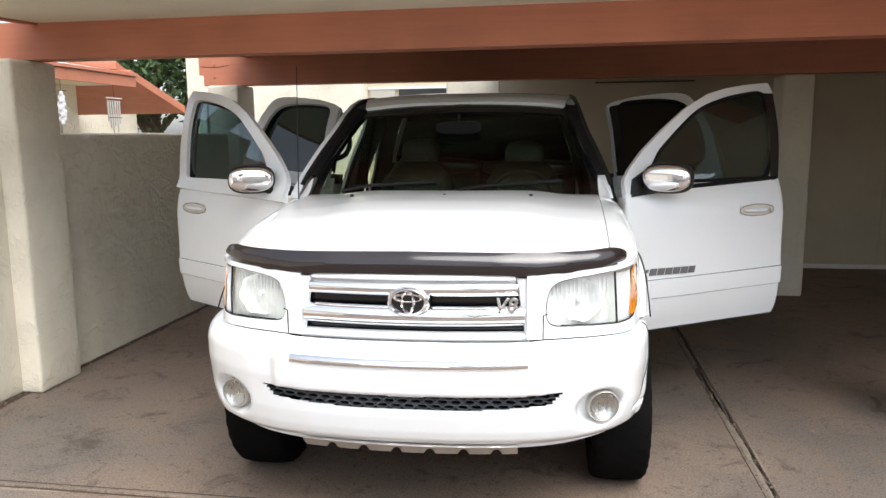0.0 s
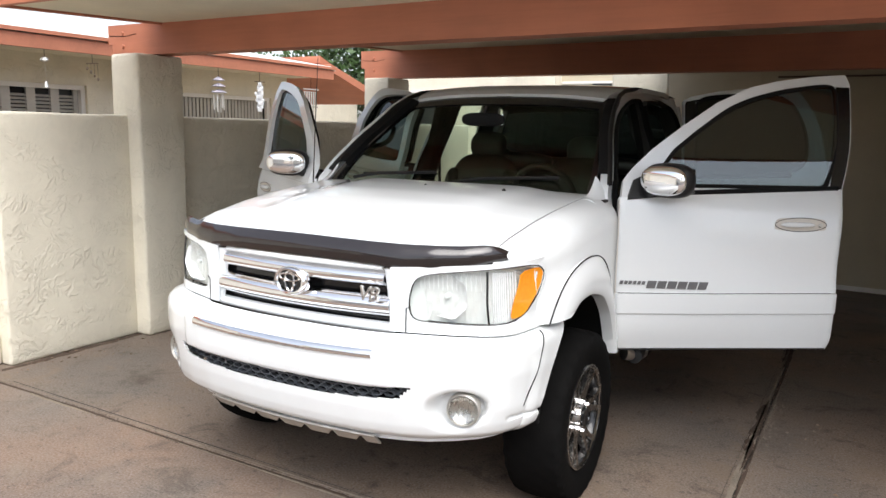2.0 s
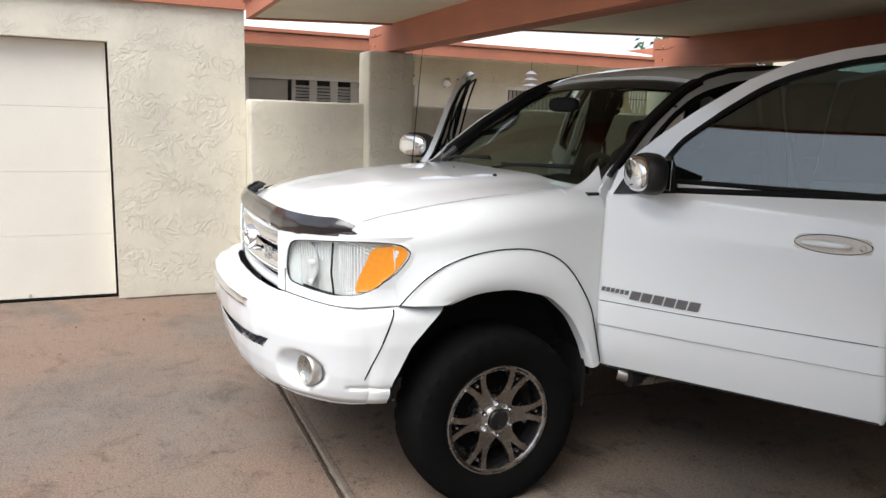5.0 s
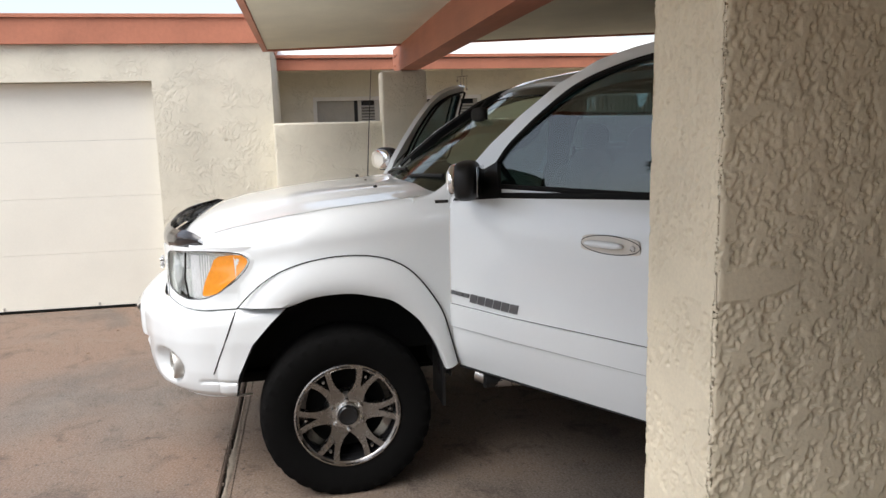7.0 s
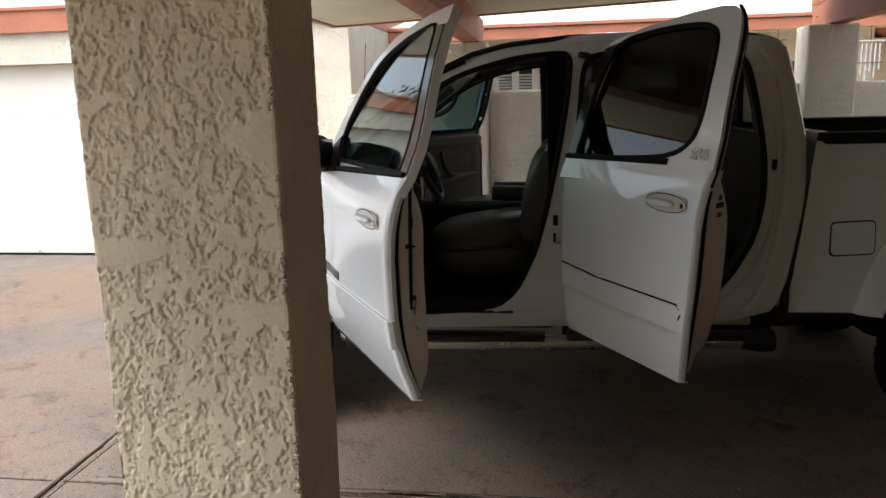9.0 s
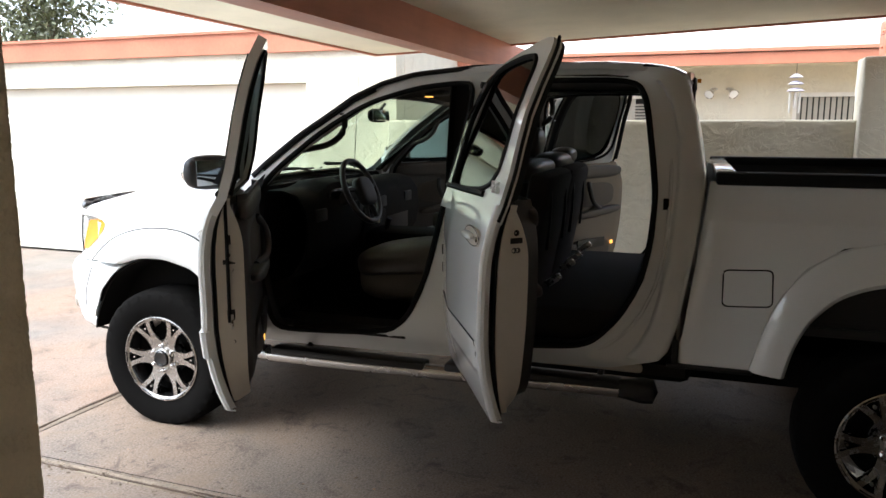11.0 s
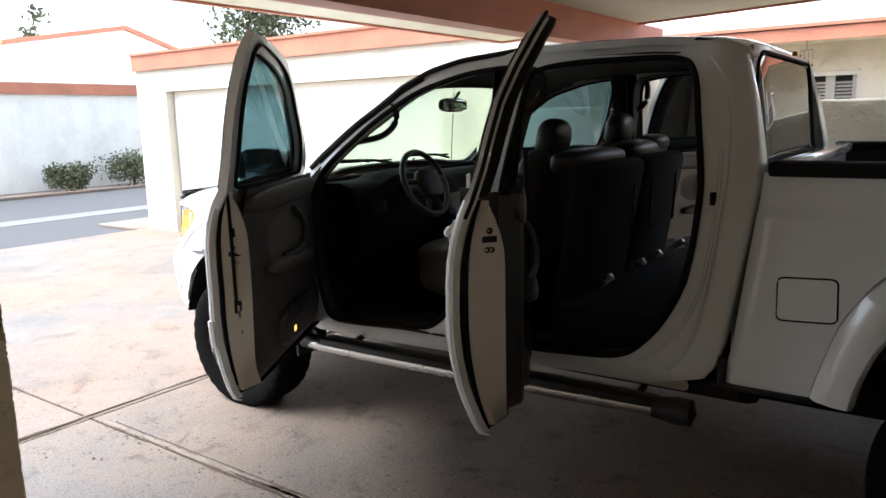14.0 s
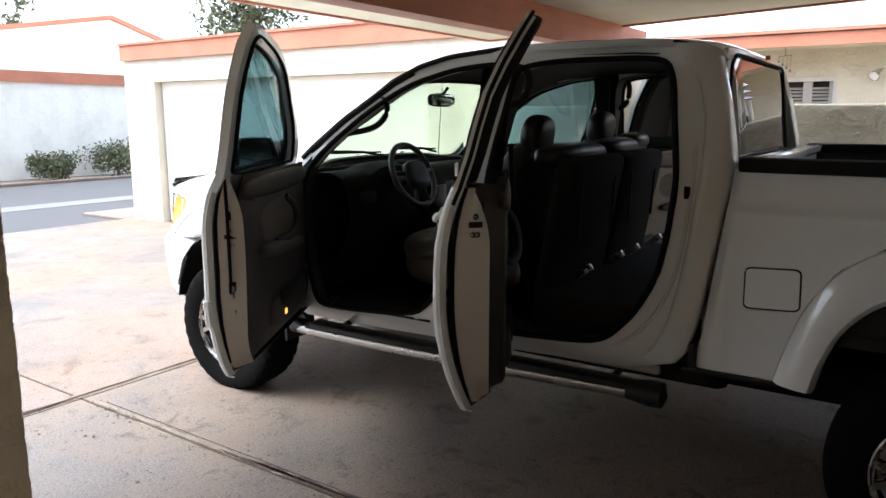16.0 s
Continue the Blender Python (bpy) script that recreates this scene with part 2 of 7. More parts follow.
# far rear door's trim, lightened in colour for the light on it
DOOR_TRIM_LIT = stain("lit_door_trim", (0.17, 0.142, 0.108), 0.6, 8, 0.12, fine=300, relief=0.0005)
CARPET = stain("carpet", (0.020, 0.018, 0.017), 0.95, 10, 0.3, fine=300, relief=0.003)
DARK = stain("underbody", (0.008, 0.0078, 0.0075), 0.9, 5, 0.3, relief=0.002, spec=0.1)
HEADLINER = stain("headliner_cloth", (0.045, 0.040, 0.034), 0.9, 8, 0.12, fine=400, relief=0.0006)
TUBE = stain("polished_tube", (0.46, 0.44, 0.42), 0.28, 3, 0.05, metallic=1.0)
FLUTE = stain("lamp_flute", (0.86, 0.87, 0.88), 0.10, 60, 0.08, coat=1.0)
ACRYLIC = stain("smoked_acrylic_shield", (0.016, 0.012, 0.012), 0.16, 8, 0.1, coat=0.5)
AMBER = stain("amber_lens", (0.85, 0.30, 0.02), 0.12, 60, 0.10, coat=1.0)
COURTESY, ct, cb = material("lit_courtesy_lens")
cb.inputs["Base Color"].default_value = (0.8, 0.3, 0.05, 1)
cb.inputs["Emission Color"].default_value = (1.0, 0.42, 0.08, 1)
cb.inputs["Emission Strength"].default_value = 0.5
GLASS = glass("tinted_glass", (0.31, 0.43, 0.45), gloss=0.08)
GLASS_DARK = glass("privacy_glass", (0.09, 0.11, 0.11), gloss=0.05)
SCREEN = glass("windscreen_glass", (0.70, 0.77, 0.70), gloss=0.02, rim=0.35)
LENS = glass("clear_lens", (0.95, 0.96, 0.95), gloss=0.02, rim=0.3)
WINDOW = stain("house_window_glass", (0.03, 0.033, 0.035), 0.06, 3, 0.1)
BLIND = stain("window_blind", (0.42, 0.40, 0.35), 0.6, 10, 0.1)
SHUTTER = stain("shutter_slat", (0.50, 0.48, 0.44), 0.5, 10, 0.12)
BARK = stain("bark", (0.13, 0.095, 0.07), 0.95, 15, 0.4, relief=0.01)
PALE = stain("chime_metal", (0.62, 0.61, 0.58), 0.35, 20, 0.1, metallic=0.6)


def leaf_material(name, base):
    m, t, b = material(name)
    g = t.nodes.new("ShaderNodeNewGeometry")
    col = ramp(t, g.outputs["Random Per Island"], [(0.0, tuple(c * 0.5 for c in base)), (0.5, base), (1.0, tuple(c * 1.6 for c in base))])
    t.links.new(col, b.inputs["Base Color"])
    b.inputs["Roughness"].default_value = 0.6
    return m


LEAF = leaf_material("green_leaves", (0.045, 0.085, 0.025))
LEAF_DULL = leaf_material("dusty_leaves", (0.085, 0.095, 0.045))
DRY = leaf_material("dry_leaves", (0.16, 0.10, 0.06))


# ---- mesh helpers ----
def link(name, verts, faces, mat, parent=None, label="", smooth=35):
    me = bpy.data.meshes.new(name)
    me.from_pydata([tuple(map(float, v)) for v in verts], [], faces)
    me.validate()
    bm = bmesh.new()
    bm.from_mesh(me)
    bmesh.ops.recalc_face_normals(bm, faces=bm.faces)
    bm.to_mesh(me)
    bm.free()
    return finish(name, me, mat, parent, label, smooth)


def finish(name, me, mat, parent, label, smooth):
    me.materials.append(mat)
    if smooth:
        me.polygons.foreach_set("use_smooth", [True] * len(me.polygons))
        me.set_sharp_from_angle(angle=radians(smooth))
    ob = new(name, me)
    if parent is not None:
        ob.parent = parent
    if label:
        tagged(ob, label)
    return ob


def part(name, bm, mat, parent=None, label="", smooth=35):
    me = bpy.data.meshes.new(name)
    bm.to_mesh(me)
    bm.free()
    return finish(name, me, mat, parent, label, smooth)


def thing(name, loc, label, category, rz=0.0, group="", kind=""):
    ob = new(name)
    ob.empty_display_size = 0.1
    ob.matrix_basis = pose(*loc, 0, 0, rz)
    return tagged(ob, label, category, group, kind)


def box_bm(size, loc=(0, 0, 0), bevel=0.0, rot=(0, 0, 0), seg=2):
    bm = bmesh.new()
    bmesh.ops.create_cube(bm, size=1.0)
    bmesh.ops.scale(bm, vec=size, verts=bm.verts)
    if bevel:
        bmesh.ops.bevel(bm, geom=bm.edges[:], offset=bevel, segments=seg, profile=0.5, affect="EDGES")
    bmesh.ops.transform(bm, matrix=pose(*loc, *rot), verts=bm.verts)
    return bm


def box(name, lo, hi, mat, parent=None, label="", bevel=0.0, rot=(0, 0, 0)):
    size = [h - l for l, h in zip(lo, hi)]
    mid = [(h + l) / 2 for l, h in zip(lo, hi)]
    return part(name, box_bm(size, mid, bevel, rot), mat, parent, label, 35 if bevel else 0)


def thicken(me, thick, offset, smooth):
    """Gives a skin its thickness, with crisp rims. offset -1: all of it inwards."""
    bm = bmesh.new()
    bm.from_mesh(me)
    bm.normal_update()
    outer, inner = thick * (1 + offset) / 2, thick * (1 - offset) / 2
    back = {}
    for v in list(bm.verts):
        back[v] = (v.co - v.normal * inner, v.co + v.normal * outer)
    faces, rims = list(bm.faces), []
    for e in bm.edges:
        if len(e.link_loops) == 1:
            lp = e.link_loops[0]
            rims.append((lp.vert, lp.link_loop_next.vert))
    twin = {v: bm.verts.new(c[0]) for v, c in back.items()}
    for v, c in back.items():
        v.co = c[1]
    for f in faces:
        bm.faces.new([twin[v] for v in reversed(f.verts)])
    for a, b in rims:
        bm.faces.new((b, a, twin[a], twin[b]))
    bm.to_mesh(me)
    bm.free()
    if smooth:
        me.polygons.foreach_set("use_smooth", [True] * len(me.polygons))
        me.set_sharp_from_angle(angle=radians(smooth))


def sheet(name, P, mat, parent=None, label="", thick=0.0, closed=False, smooth=40, keep=None):
    """A grid of points as a skin, thickened by a solidify modifier."""
    P = np.asarray(P, float)
    n, m = P.shape[:2]
    faces = []
    for i in range(n - 1):
        for j in range(m if closed else m - 1):
            k = (j + 1) % m
            if keep is None or keep(i, j):
                faces.append((i * m + j, (i + 1) * m + j, (i + 1) * m + k, i * m + k))
    ob = link(name, P.reshape(-1, 3), faces, mat, parent, label, smooth)
    if thick:
        thicken(ob.data, thick, 0.0, smooth)
    return ob


def tube(name, path, radius, mat, parent=None, label="", sides=10, caps=True):
    path = np.asarray(path, float)
    n = len(path)
    rad = np.broadcast_to(radius, (n,))
    verts, faces = [], []
    up = np.array([0.123, 0.31, 0.94])
    for i in range(n):
        d = path[min(i + 1, n - 1)] - path[max(i - 1, 0)]
        d /= np.linalg.norm(d)
        a = np.cross(d, up)
        a /= np.linalg.norm(a)
        b = np.cross(d, a)
        for k in range(sides):
            w = 2 * math.pi * k / sides
            verts.append(path[i] + rad[i] * (a * math.cos(w) + b * math.sin(w)))
    for i in range(n - 1):
        for k in range(sides):
            q = (k + 1) % sides
            faces.append((i * sides + k, i * sides + q, (i + 1) * sides + q, (i + 1) * sides + k))
    if caps:
        faces.append(tuple(range(sides)))
        faces.append(tuple(range((n - 1) * sides, n * sides)))
    return link(name, verts, faces, mat, parent, label, 50)


def lathe(name, profile, mat, parent=None, label="", sides=48, axis="x", loc=(0, 0, 0), wave=None):
    """Turns (along, radius) pairs about an axis."""
    verts, faces = [], []
    n = len(profile)
    for k in range(sides):
        w = 2 * math.pi * k / sides
        for i, (a, r) in enumerate(profile):
            if wave:
                r = wave(i, k, r)
            c, s = r * math.cos(w), r * math.sin(w)
            p = {"x": (a, c, s), "y": (c, a, s), "z": (c, s, a)}[axis]
            verts.append([p[0] + loc[0], p[1] + loc[1], p[2] + loc[2]])
    for k in range(sides):
        q = (k + 1) % sides
        for i in range(n - 1):
            faces.append((k * n + i, k * n + i + 1, q * n + i + 1, q * n + i))
    return link(name, verts, faces, mat, parent, label, 40)


def cushion(name, size, loc, mat, parent, rot=(0, 0, 0), power=3.2, label="", seg=20):
    """A padded block: a superellipsoid."""
    verts, faces = [], []
    for i in range(seg + 1):
        u = -math.pi / 2 + math.pi * i / seg
        for j in range(2 * seg):
            w = 2 * math.pi * j / (2 * seg)

            def f(v):
                return math.copysign(abs(v) ** (2 / power), v)
            verts.append((f(math.cos(u)) * f(math.cos(w)) * size[0] / 2, f(math.cos(u)) * f(math.sin(w)) * size[1] / 2, f(math.sin(u)) * size[2] / 2))
    m = 2 * seg
    for i in range(seg):
        for j in range(m):
            faces.append((i * m + j, i * m + (j + 1) % m, (i + 1) * m + (j + 1) % m, (i + 1) * m + j))
    M = pose(*loc, *rot)
    return link(name, [M @ Vector(v) for v in verts], faces, mat, parent, label, 60)


def dense(loop, step=0.04):
    out = []
    for a, b in zip(loop, loop[1:] + loop[:1]):
        n = max(1, int(math.dist(a, b) / step))
        out += [(a[0] + (b[0] - a[0]) * k / n, a[1] + (b[1] - a[1]) * k / n) for k in range(n)]
    return out


def rounded(loop, turns=2):
    """Corner cutting: softens a closed outline."""
    for _ in range(turns):
        nxt = []
        for a, b in zip(loop, loop[1:] + loop[:1]):
            nxt += [(a[0] * 0.8 + b[0] * 0.2, a[1] * 0.8 + b[1] * 0.2), (a[0] * 0.2 + b[0] * 0.8, a[1] * 0.2 + b[1] * 0.8)]
        loop = nxt
    return loop


def fill(name, loops, place, mat, parent=None, label="", thick=0.0, smooth=40, offset=0.0, fine=0.0):
    """A panel from an outline with holes, each a closed loop of (a, b), laid into space by place(a, b)."""
    bm = bmesh.new()
    edges = []
    for loop in loops:
        vs = [bm.verts.new((a, b, 0)) for a, b in loop]
        edges += [bm.edges.new((v, w)) for v, w in zip(vs, vs[1:] + vs[:1])]
    bmesh.ops.triangle_fill(bm, use_beauty=True, use_dissolve=False, edges=edges)
    for _ in range(4 if fine else 0):
        long = [e for e in bm.edges if e.calc_length() > fine and len(e.link_faces) == 2]
        if long:
            bmesh.ops.subdivide_edges(bm, edges=long, cuts=1, use_grid_fill=False)
            bmesh.ops.triangulate(bm, faces=bm.faces[:])
            bmesh.ops.beautify_fill(bm, faces=bm.faces[:], edges=[e for e in bm.edges if len(e.link_faces) == 2])
    for v in bm.verts:
        v.co = place(v.co.x, v.co.y)
    bmesh.ops.recalc_face_normals(bm, faces=bm.faces)
    ob = part(name, bm, mat, parent, label, smooth)
    if thick:
        thicken(ob.data, thick, offset, smooth)
    return ob


def interp(v, table):
    xs, ys = zip(*table)
    return float(np.interp(v, xs, ys))


def curve_pts(table, n):
    """n points along a smooth line through the table's points."""
    p = np.array(table, float)
    d = np.r_[0, np.cumsum(np.linalg.norm(np.diff(p, axis=0), axis=1))]
    t = np.linspace(0, d[-1], n)
    q = np.stack([np.interp(t, d, p[:, i]) for i in range(p.shape[1])], 1)
    for _ in range(3):
        q[1:-1] = (q[:-2] + 2 * q[1:-1] + q[2:]) / 4
    return q


# ---- the large structure ----
def structure(ob, label, category="wall"):
    return tagged(ob, label, category, kind="structure")


def prism(name, x0, x1, y0, y1, zlo, zhi, mat, parent=None, label=""):
    """A block whose underside and top follow the roof's pitch along y."""
    v = [(x, y, f(y)) for f in (zlo, zhi) for x, y in ((x0, y0), (x1, y0), (x1, y1), (x0, y1))]
    return link(name, v, [(0, 1, 2, 3), (4, 5, 6, 7), (0, 1, 5, 4), (1, 2, 6, 5), (2, 3, 7, 6), (3, 0, 4, 7)], mat, parent, label, 0)


def plaster_block(name, lo, hi, mat, parent=None, label="", cell=0.12, bevel=0.022, rough=0.004):
    """A plastered block with softened arrises and slightly wavy faces."""
    bm = box_bm([h - l for l, h in zip(lo, hi)], [(h + l) / 2 for l, h in zip(lo, hi)], bevel, (0, 0, 0), 3)
    for axis in range(3):
        size = hi[axis] - lo[axis]
        for k in range(1, int(min(size / cell, 40))):
            at = [0, 0, 0]
            at[axis] = lo[axis] + size * k / int(min(size / cell, 40))
            no = [0, 0, 0]
            no[axis] = 1
            bmesh.ops.bisect_plane(bm, geom=bm.verts[:] + bm.edges[:] + bm.faces[:], plane_co=at, plane_no=no)
    for v in bm.verts:
        w = noise.noise_vector(v.co * 3.1) * rough + noise.noise_vector(v.co * 11.0) * rough * 0.5
        if v.co.z > lo[2] + 0.01:
            v.co += w
    return part(name, bm, mat, parent, label, 50)


ground = structure(link("ground", [(-400, -400, -0.07), (400, -400, -0.07), (400, 400, -0.07), (-400, 400, -0.07)], [(0, 1, 2, 3)], GRAVEL, smooth=0), "dusty tan desert gravel ground", "ground")
bed = structure(box("pavement", (-3.5, -4.05, -0.069), (6.5, 9.45, -0.014), JOINT), "concrete carport driveway in large slabs with dirty joints", "driveway")


def slab_bm(x0, x1, y0, y1):
    return box_bm((x1 - x0, y1 - y0, 0.06), ((x0 + x1) / 2, (y0 + y1) / 2, -0.03), 0.008)


# slabs behind the cross joint take the tone with painted-in roof shade
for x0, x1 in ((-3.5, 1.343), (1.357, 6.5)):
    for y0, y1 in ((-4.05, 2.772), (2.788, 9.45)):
        part("slab", slab_bm(x0, x1, y0, y1), SLAB if y0 < 0 else SLAB_SHADED, bed, smooth=0)


def dirt_strip(name, along, at, lo, hi, width, seed, gate=False, mat=None, label="ragged rusty dirt along the slab edge"):
    """Ragged dirt packed into a joint or against a wall foot."""
    rng = random.Random(seed)
    n = int((hi - lo) / 0.035)
    verts = []
    for k in range(n + 1):
        q = lo + (hi - lo) * k / n
        w = width * (0.35 + 0.65 * abs(noise.noise(Vector((q * 1.9, seed, 0)))) * 1.6) * rng.uniform(0.7, 1.3)
        w2 = width * (0.35 + 0.65 * abs(noise.noise(Vector((q * 1.7, seed + 5.0, 0)))) * 1.6) * rng.uniform(0.7, 1.3)
        if gate:
            g = max(0.0, min(1.0, (noise.noise(Vector((q * 0.8, seed * 3.1, 2.0))) + 0.12) * 4))
            w, w2 = w * g + 0.0005, w2 * g + 0.0005
        for d, z in ((-w, 0.0006), (-w * 0.4, 0.004), (w2 * 0.4, 0.004), (w2, 0.0006)):
            verts.append((at + d, q, z) if along == "y" else (q, at + d, z))
    faces = [(k * 4 + j, k * 4 + j + 1, k * 4 + j + 5, k * 4 + j + 4) for k in range(n) for j in range(3)]
    return tagged(link(name, verts, faces, mat or JOINT_DIRT, None, "", 60), label, "dirt", kind="stuff")


dirt_strip("joint_dirt", "x", 2.770, -3.1, 6.4, 0.016, 3)
dirt_strip("joint_dirt", "y", 1.362, -4.0, 9.3, 0.014, 7, True)


CRUST = stain("pale_mortar_crust", (0.21, 0.175, 0.135), 0.92, 14, 0.4, relief=0.004)
for along, at, lo, hi, width, seed in (("y", 1.331, 2.9, 9.3, 0.026, 21), ("y", 1.372, 3.4, 9.3, 0.018, 23), ("x", 2.800, -3.0, 5.5, 0.022, 25), ("x", 2.757, -2.6, 5.5, 0.016, 27)):
    dirt_strip("joint_mortar", along, at, lo, hi, width, seed, seed > 22, CRUST, "pale broken mortar crust beside the slab joint")
for along, at, lo, hi, width, seed in (("y", 1.302, 3.0, 9.3, 0.003, 31), ("x", 2.826, -2.9, 5.0, 0.004, 35)):
    dirt_strip("edge_crack", along, at, lo, hi, width, seed, True, JOINT, "dark ragged crack beside the slab joint")


def crumbs(name, lines, count, seed, label):
    """Loose crumbs of mortar and grit, joined."""
    rng = random.Random(seed)
    verts, faces = [], []
    for _ in range(count):
        along, at, lo, hi, spread = rng.choice(lines)
        q = rng.uniform(lo, hi)
        if noise.noise(Vector((q * 1.3, at, seed))) < -0.05:
            continue
        d = rng.gauss(0, spread)
        x, y = (at + d, q) if along == "y" else (q, at + d)
        r = rng.uniform(0.0025, 0.009) * (1.6 if rng.random() < 0.08 else 1)
        a = rng.uniform(0, 6.28)
        k = len(verts)
        for j in range(4):
            w = a + j * 1.57 + rng.uniform(-0.3, 0.3)
            verts.append((x + r * math.cos(w), y + r * math.sin(w), 0.0006))
        verts.append((x + r * 0.2, y, r * rng.uniform(0.5, 1.0)))
        faces += [(k, k + 1, k + 4), (k + 1, k + 2, k + 4), (k + 2, k + 3, k + 4), (k + 3, k, k + 4)]
    return tagged(link(name, verts, faces, GRIT, None, "", 0), label, "grit", kind="stuff")


GRIT = stain("grit", (0.16, 0.125, 0.095), 0.95, 40, 0.5)
crumbs("joint_grit", [("y", 1.352, 2.8, 9.2, 0.035), ("y", 1.352, -2.0, 2.8, 0.02), ("x", 2.78, -3.0, 6.0, 0.03)], 2600, 5, "crumbs of broken mortar along the slab joints")
crumbs("floor_grit", [("y", 1.2, 2.9, 9.2, 0.9), ("y", 1.5, 2.9, 8.0, 0.35), ("y", -2.9, 3.0, 9.2, 0.15)], 900, 9, "scattered grit and leaf crumbs on the carport floor")
dirt_strip("joint_crust", "y", 1.335, 3.0, 9.2, 0.045, 17, True)
dirt_strip("wall_foot_dirt", "y", -3.17, 2.9, 9.3, 0.055, 11)
dirt_strip("wall_foot_dirt", "y", -3.39, 1.95, 3.0, 0.06, 13)

road = structure(box("road", (-60, -11.8, -0.2), (60, -4.05, -0.045), ASPHALT), "dark asphalt lane with a paler gutter strip", "road")
box("gutter_strip", (-60, -7.55, -0.05), (60, -6.85, -0.038), stain("gutter_concrete", (0.15, 0.148, 0.145), 0.8, 1.2, 0.15, relief=0.002), road)
kerb = structure(box("kerb", (-60, -11.98, -0.07), (60, -11.8, 0.03), SLAB, bevel=0.02), "low concrete kerb beside the lane", "kerb")
apron = structure(box("apron", (-6.4, -5.35, -0.06), (-3.32, -4.052, 0.0), SLAB, bevel=0.02), "concrete wedge at the foot of the garage", "pavement")

# carport posts, beams, roof
POST = {"category": "post", "group": "carport posts"}


def post(name, lo, hi, mat, label):
    ob = plaster_block(name, lo, hi, mat)
    return tagged(ob, label, kind="structure", **POST)




def knockdown_post(name, x0, x1, y0, y1, top_z, label):
    """A post whose plaster plates stand proud in real relief."""
    step, lift, r = 0.0034, 0.0040, 0.013
    ring = []
    for (ax, ay), (bx_, by) in zip(((x0, y0), (x1, y0), (x1, y1), (x0, y1)), ((x1, y0), (x1, y1), (x0, y1), (x0, y0))):
        d = Vector((bx_ - ax, by - ay))
        n = int(d.length / step)
        out = Vector((d.y, -d.x)).normalized()
        for k in range(n):
            e = min(k, n - k) * d.length / n
            back = r - math.sqrt(max(0.0, r * r - (r - e) ** 2)) if e < r else 0.0
            p = Vector((ax, ay)) + d * (k / n)
            ring.append((p, out, -back * 0.7))
    rows = int(top_z / 0.0037)
    verts, m = [], len(ring)
    cell, fractal, hetero = noise.noise, noise.fractal, noise.noise_vector
    for i in range(rows + 1):
        z = top_z * i / rows
        for p, out, back in ring:
            q = Vector((p.x, p.y, z))
            s = Vector((p.x * 36, p.y * 36, z * 27))
            f = fractal(s, 0.42, 2.2, 4)
            calm = min(1.0, max(0.0, (cell(Vector((p.x * 3.0 + 7, p.y * 3.0, z * 8.5))) - 0.29) / 0.06))
            plate = min(1.0, max(0.0, (f + 0.11) / 0.06))
            groove = math.exp(-((f + 0.12) / 0.045) ** 2)
            fine = cell(Vector((p.x * 130, p.y * 130, z * 90)))
            h = plate * lift * 0.8 + (1 - plate) * 0.0042 * max(-0.3, fine) - 0.0032 * groove
            h += (lift * 0.8 - h) * calm - 0.003
            h += 0.004 * cell(q * 3.0)
            verts.append((p.x + out.x * (h + back), p.y + out.y * (h + back), z))
    faces = [(i * m + k, i * m + (k + 1) % m, (i + 1) * m + (k + 1) % m, (i + 1) * m + k) for i in range(rows) for k in range(m)]
    faces.append(tuple(range(rows * m, rows * m + m)))
    me = bpy.data.meshes.new(name)
    me.from_pydata(verts, [], faces)
    ob = finish(name, me, STUCCO_SAND, None, "", 0)
    me.polygons.foreach_set("use_smooth", [True] * len(me.polygons))
    return tagged(ob, label, kind="structure", **POST)


knockdown_post("post_1", 2.415, 2.706, 4.00, 4.44, 2.20, "square beige carport post in coarse knockdown stucco")
post("post_2", (2.50, 7.65, 0), (2.80, 8.02, 2.24), STUCCO, "square beige carport post before the back wall")
post("post_3", (-3.376, 3.995, 0), (-3.06, 4.42, 2.185), STUCCO, "cream stucco carport post built into the boundary wall")
post("post_4", (-3.40, 7.30, 0), (-3.06, 7.74, 2.23), STUCCO, "cream stucco carport post at the rear of the boundary wall")


def under(y):
    return 2.372 + 0.037 * (y - 2.95)


def beam(name, y, z0, x0, x1, label):
    w, h = 0.085, under(y) - z0 + 0.005
    b = thing(name, (0, y, z0), label, "beam", kind="structure")
    out = [(x0 + 0.05, 0), (x1, 0), (x1, h), (x0, h), (x0, h * 0.38), (x0 + 0.05, h * 0.36)]
    v = [(a, s * w, c) for s in (-1, 1) for a, c in out]
    n = len(out)
    ob = link("timber", v, [tuple(range(n)), tuple(range(n, 2 * n))] + [(i, (i + 1) % n, n + (i + 1) % n, n + i) for i in range(n)], WOOD, b, smooth=0)
    for k, (a, c) in enumerate(((x0 + 0.18, h * 0.3), (x0 + 0.18, h * 0.72), (2.45, h * 0.3), (2.45, h * 0.72))):
        lathe("bolt_head", [(-w - 0.012, 0.0), (-w - 0.012, 0.012), (-w, 0.016)], WOOD, b, sides=8, axis="y", loc=(a, 0, c))
    tube("split", [(x0 + 0.02, -w - 0.001, h * 0.66), (x0 + 0.2, -w - 0.001, h * 0.62), (x0 + 0.34, -w - 0.001, h * 0.68)], 0.0025, DARK, b, sides=5)
    return b


beam("beam_1", 4.26, 2.19, -3.63, 6.4, "terracotta painted timber beam with a notched end")
beam("beam_2", 7.56, 2.235, -3.57, 6.4, "terracotta painted rear timber beam with a notched end")


def top(y):
    return under(y) + 0.19


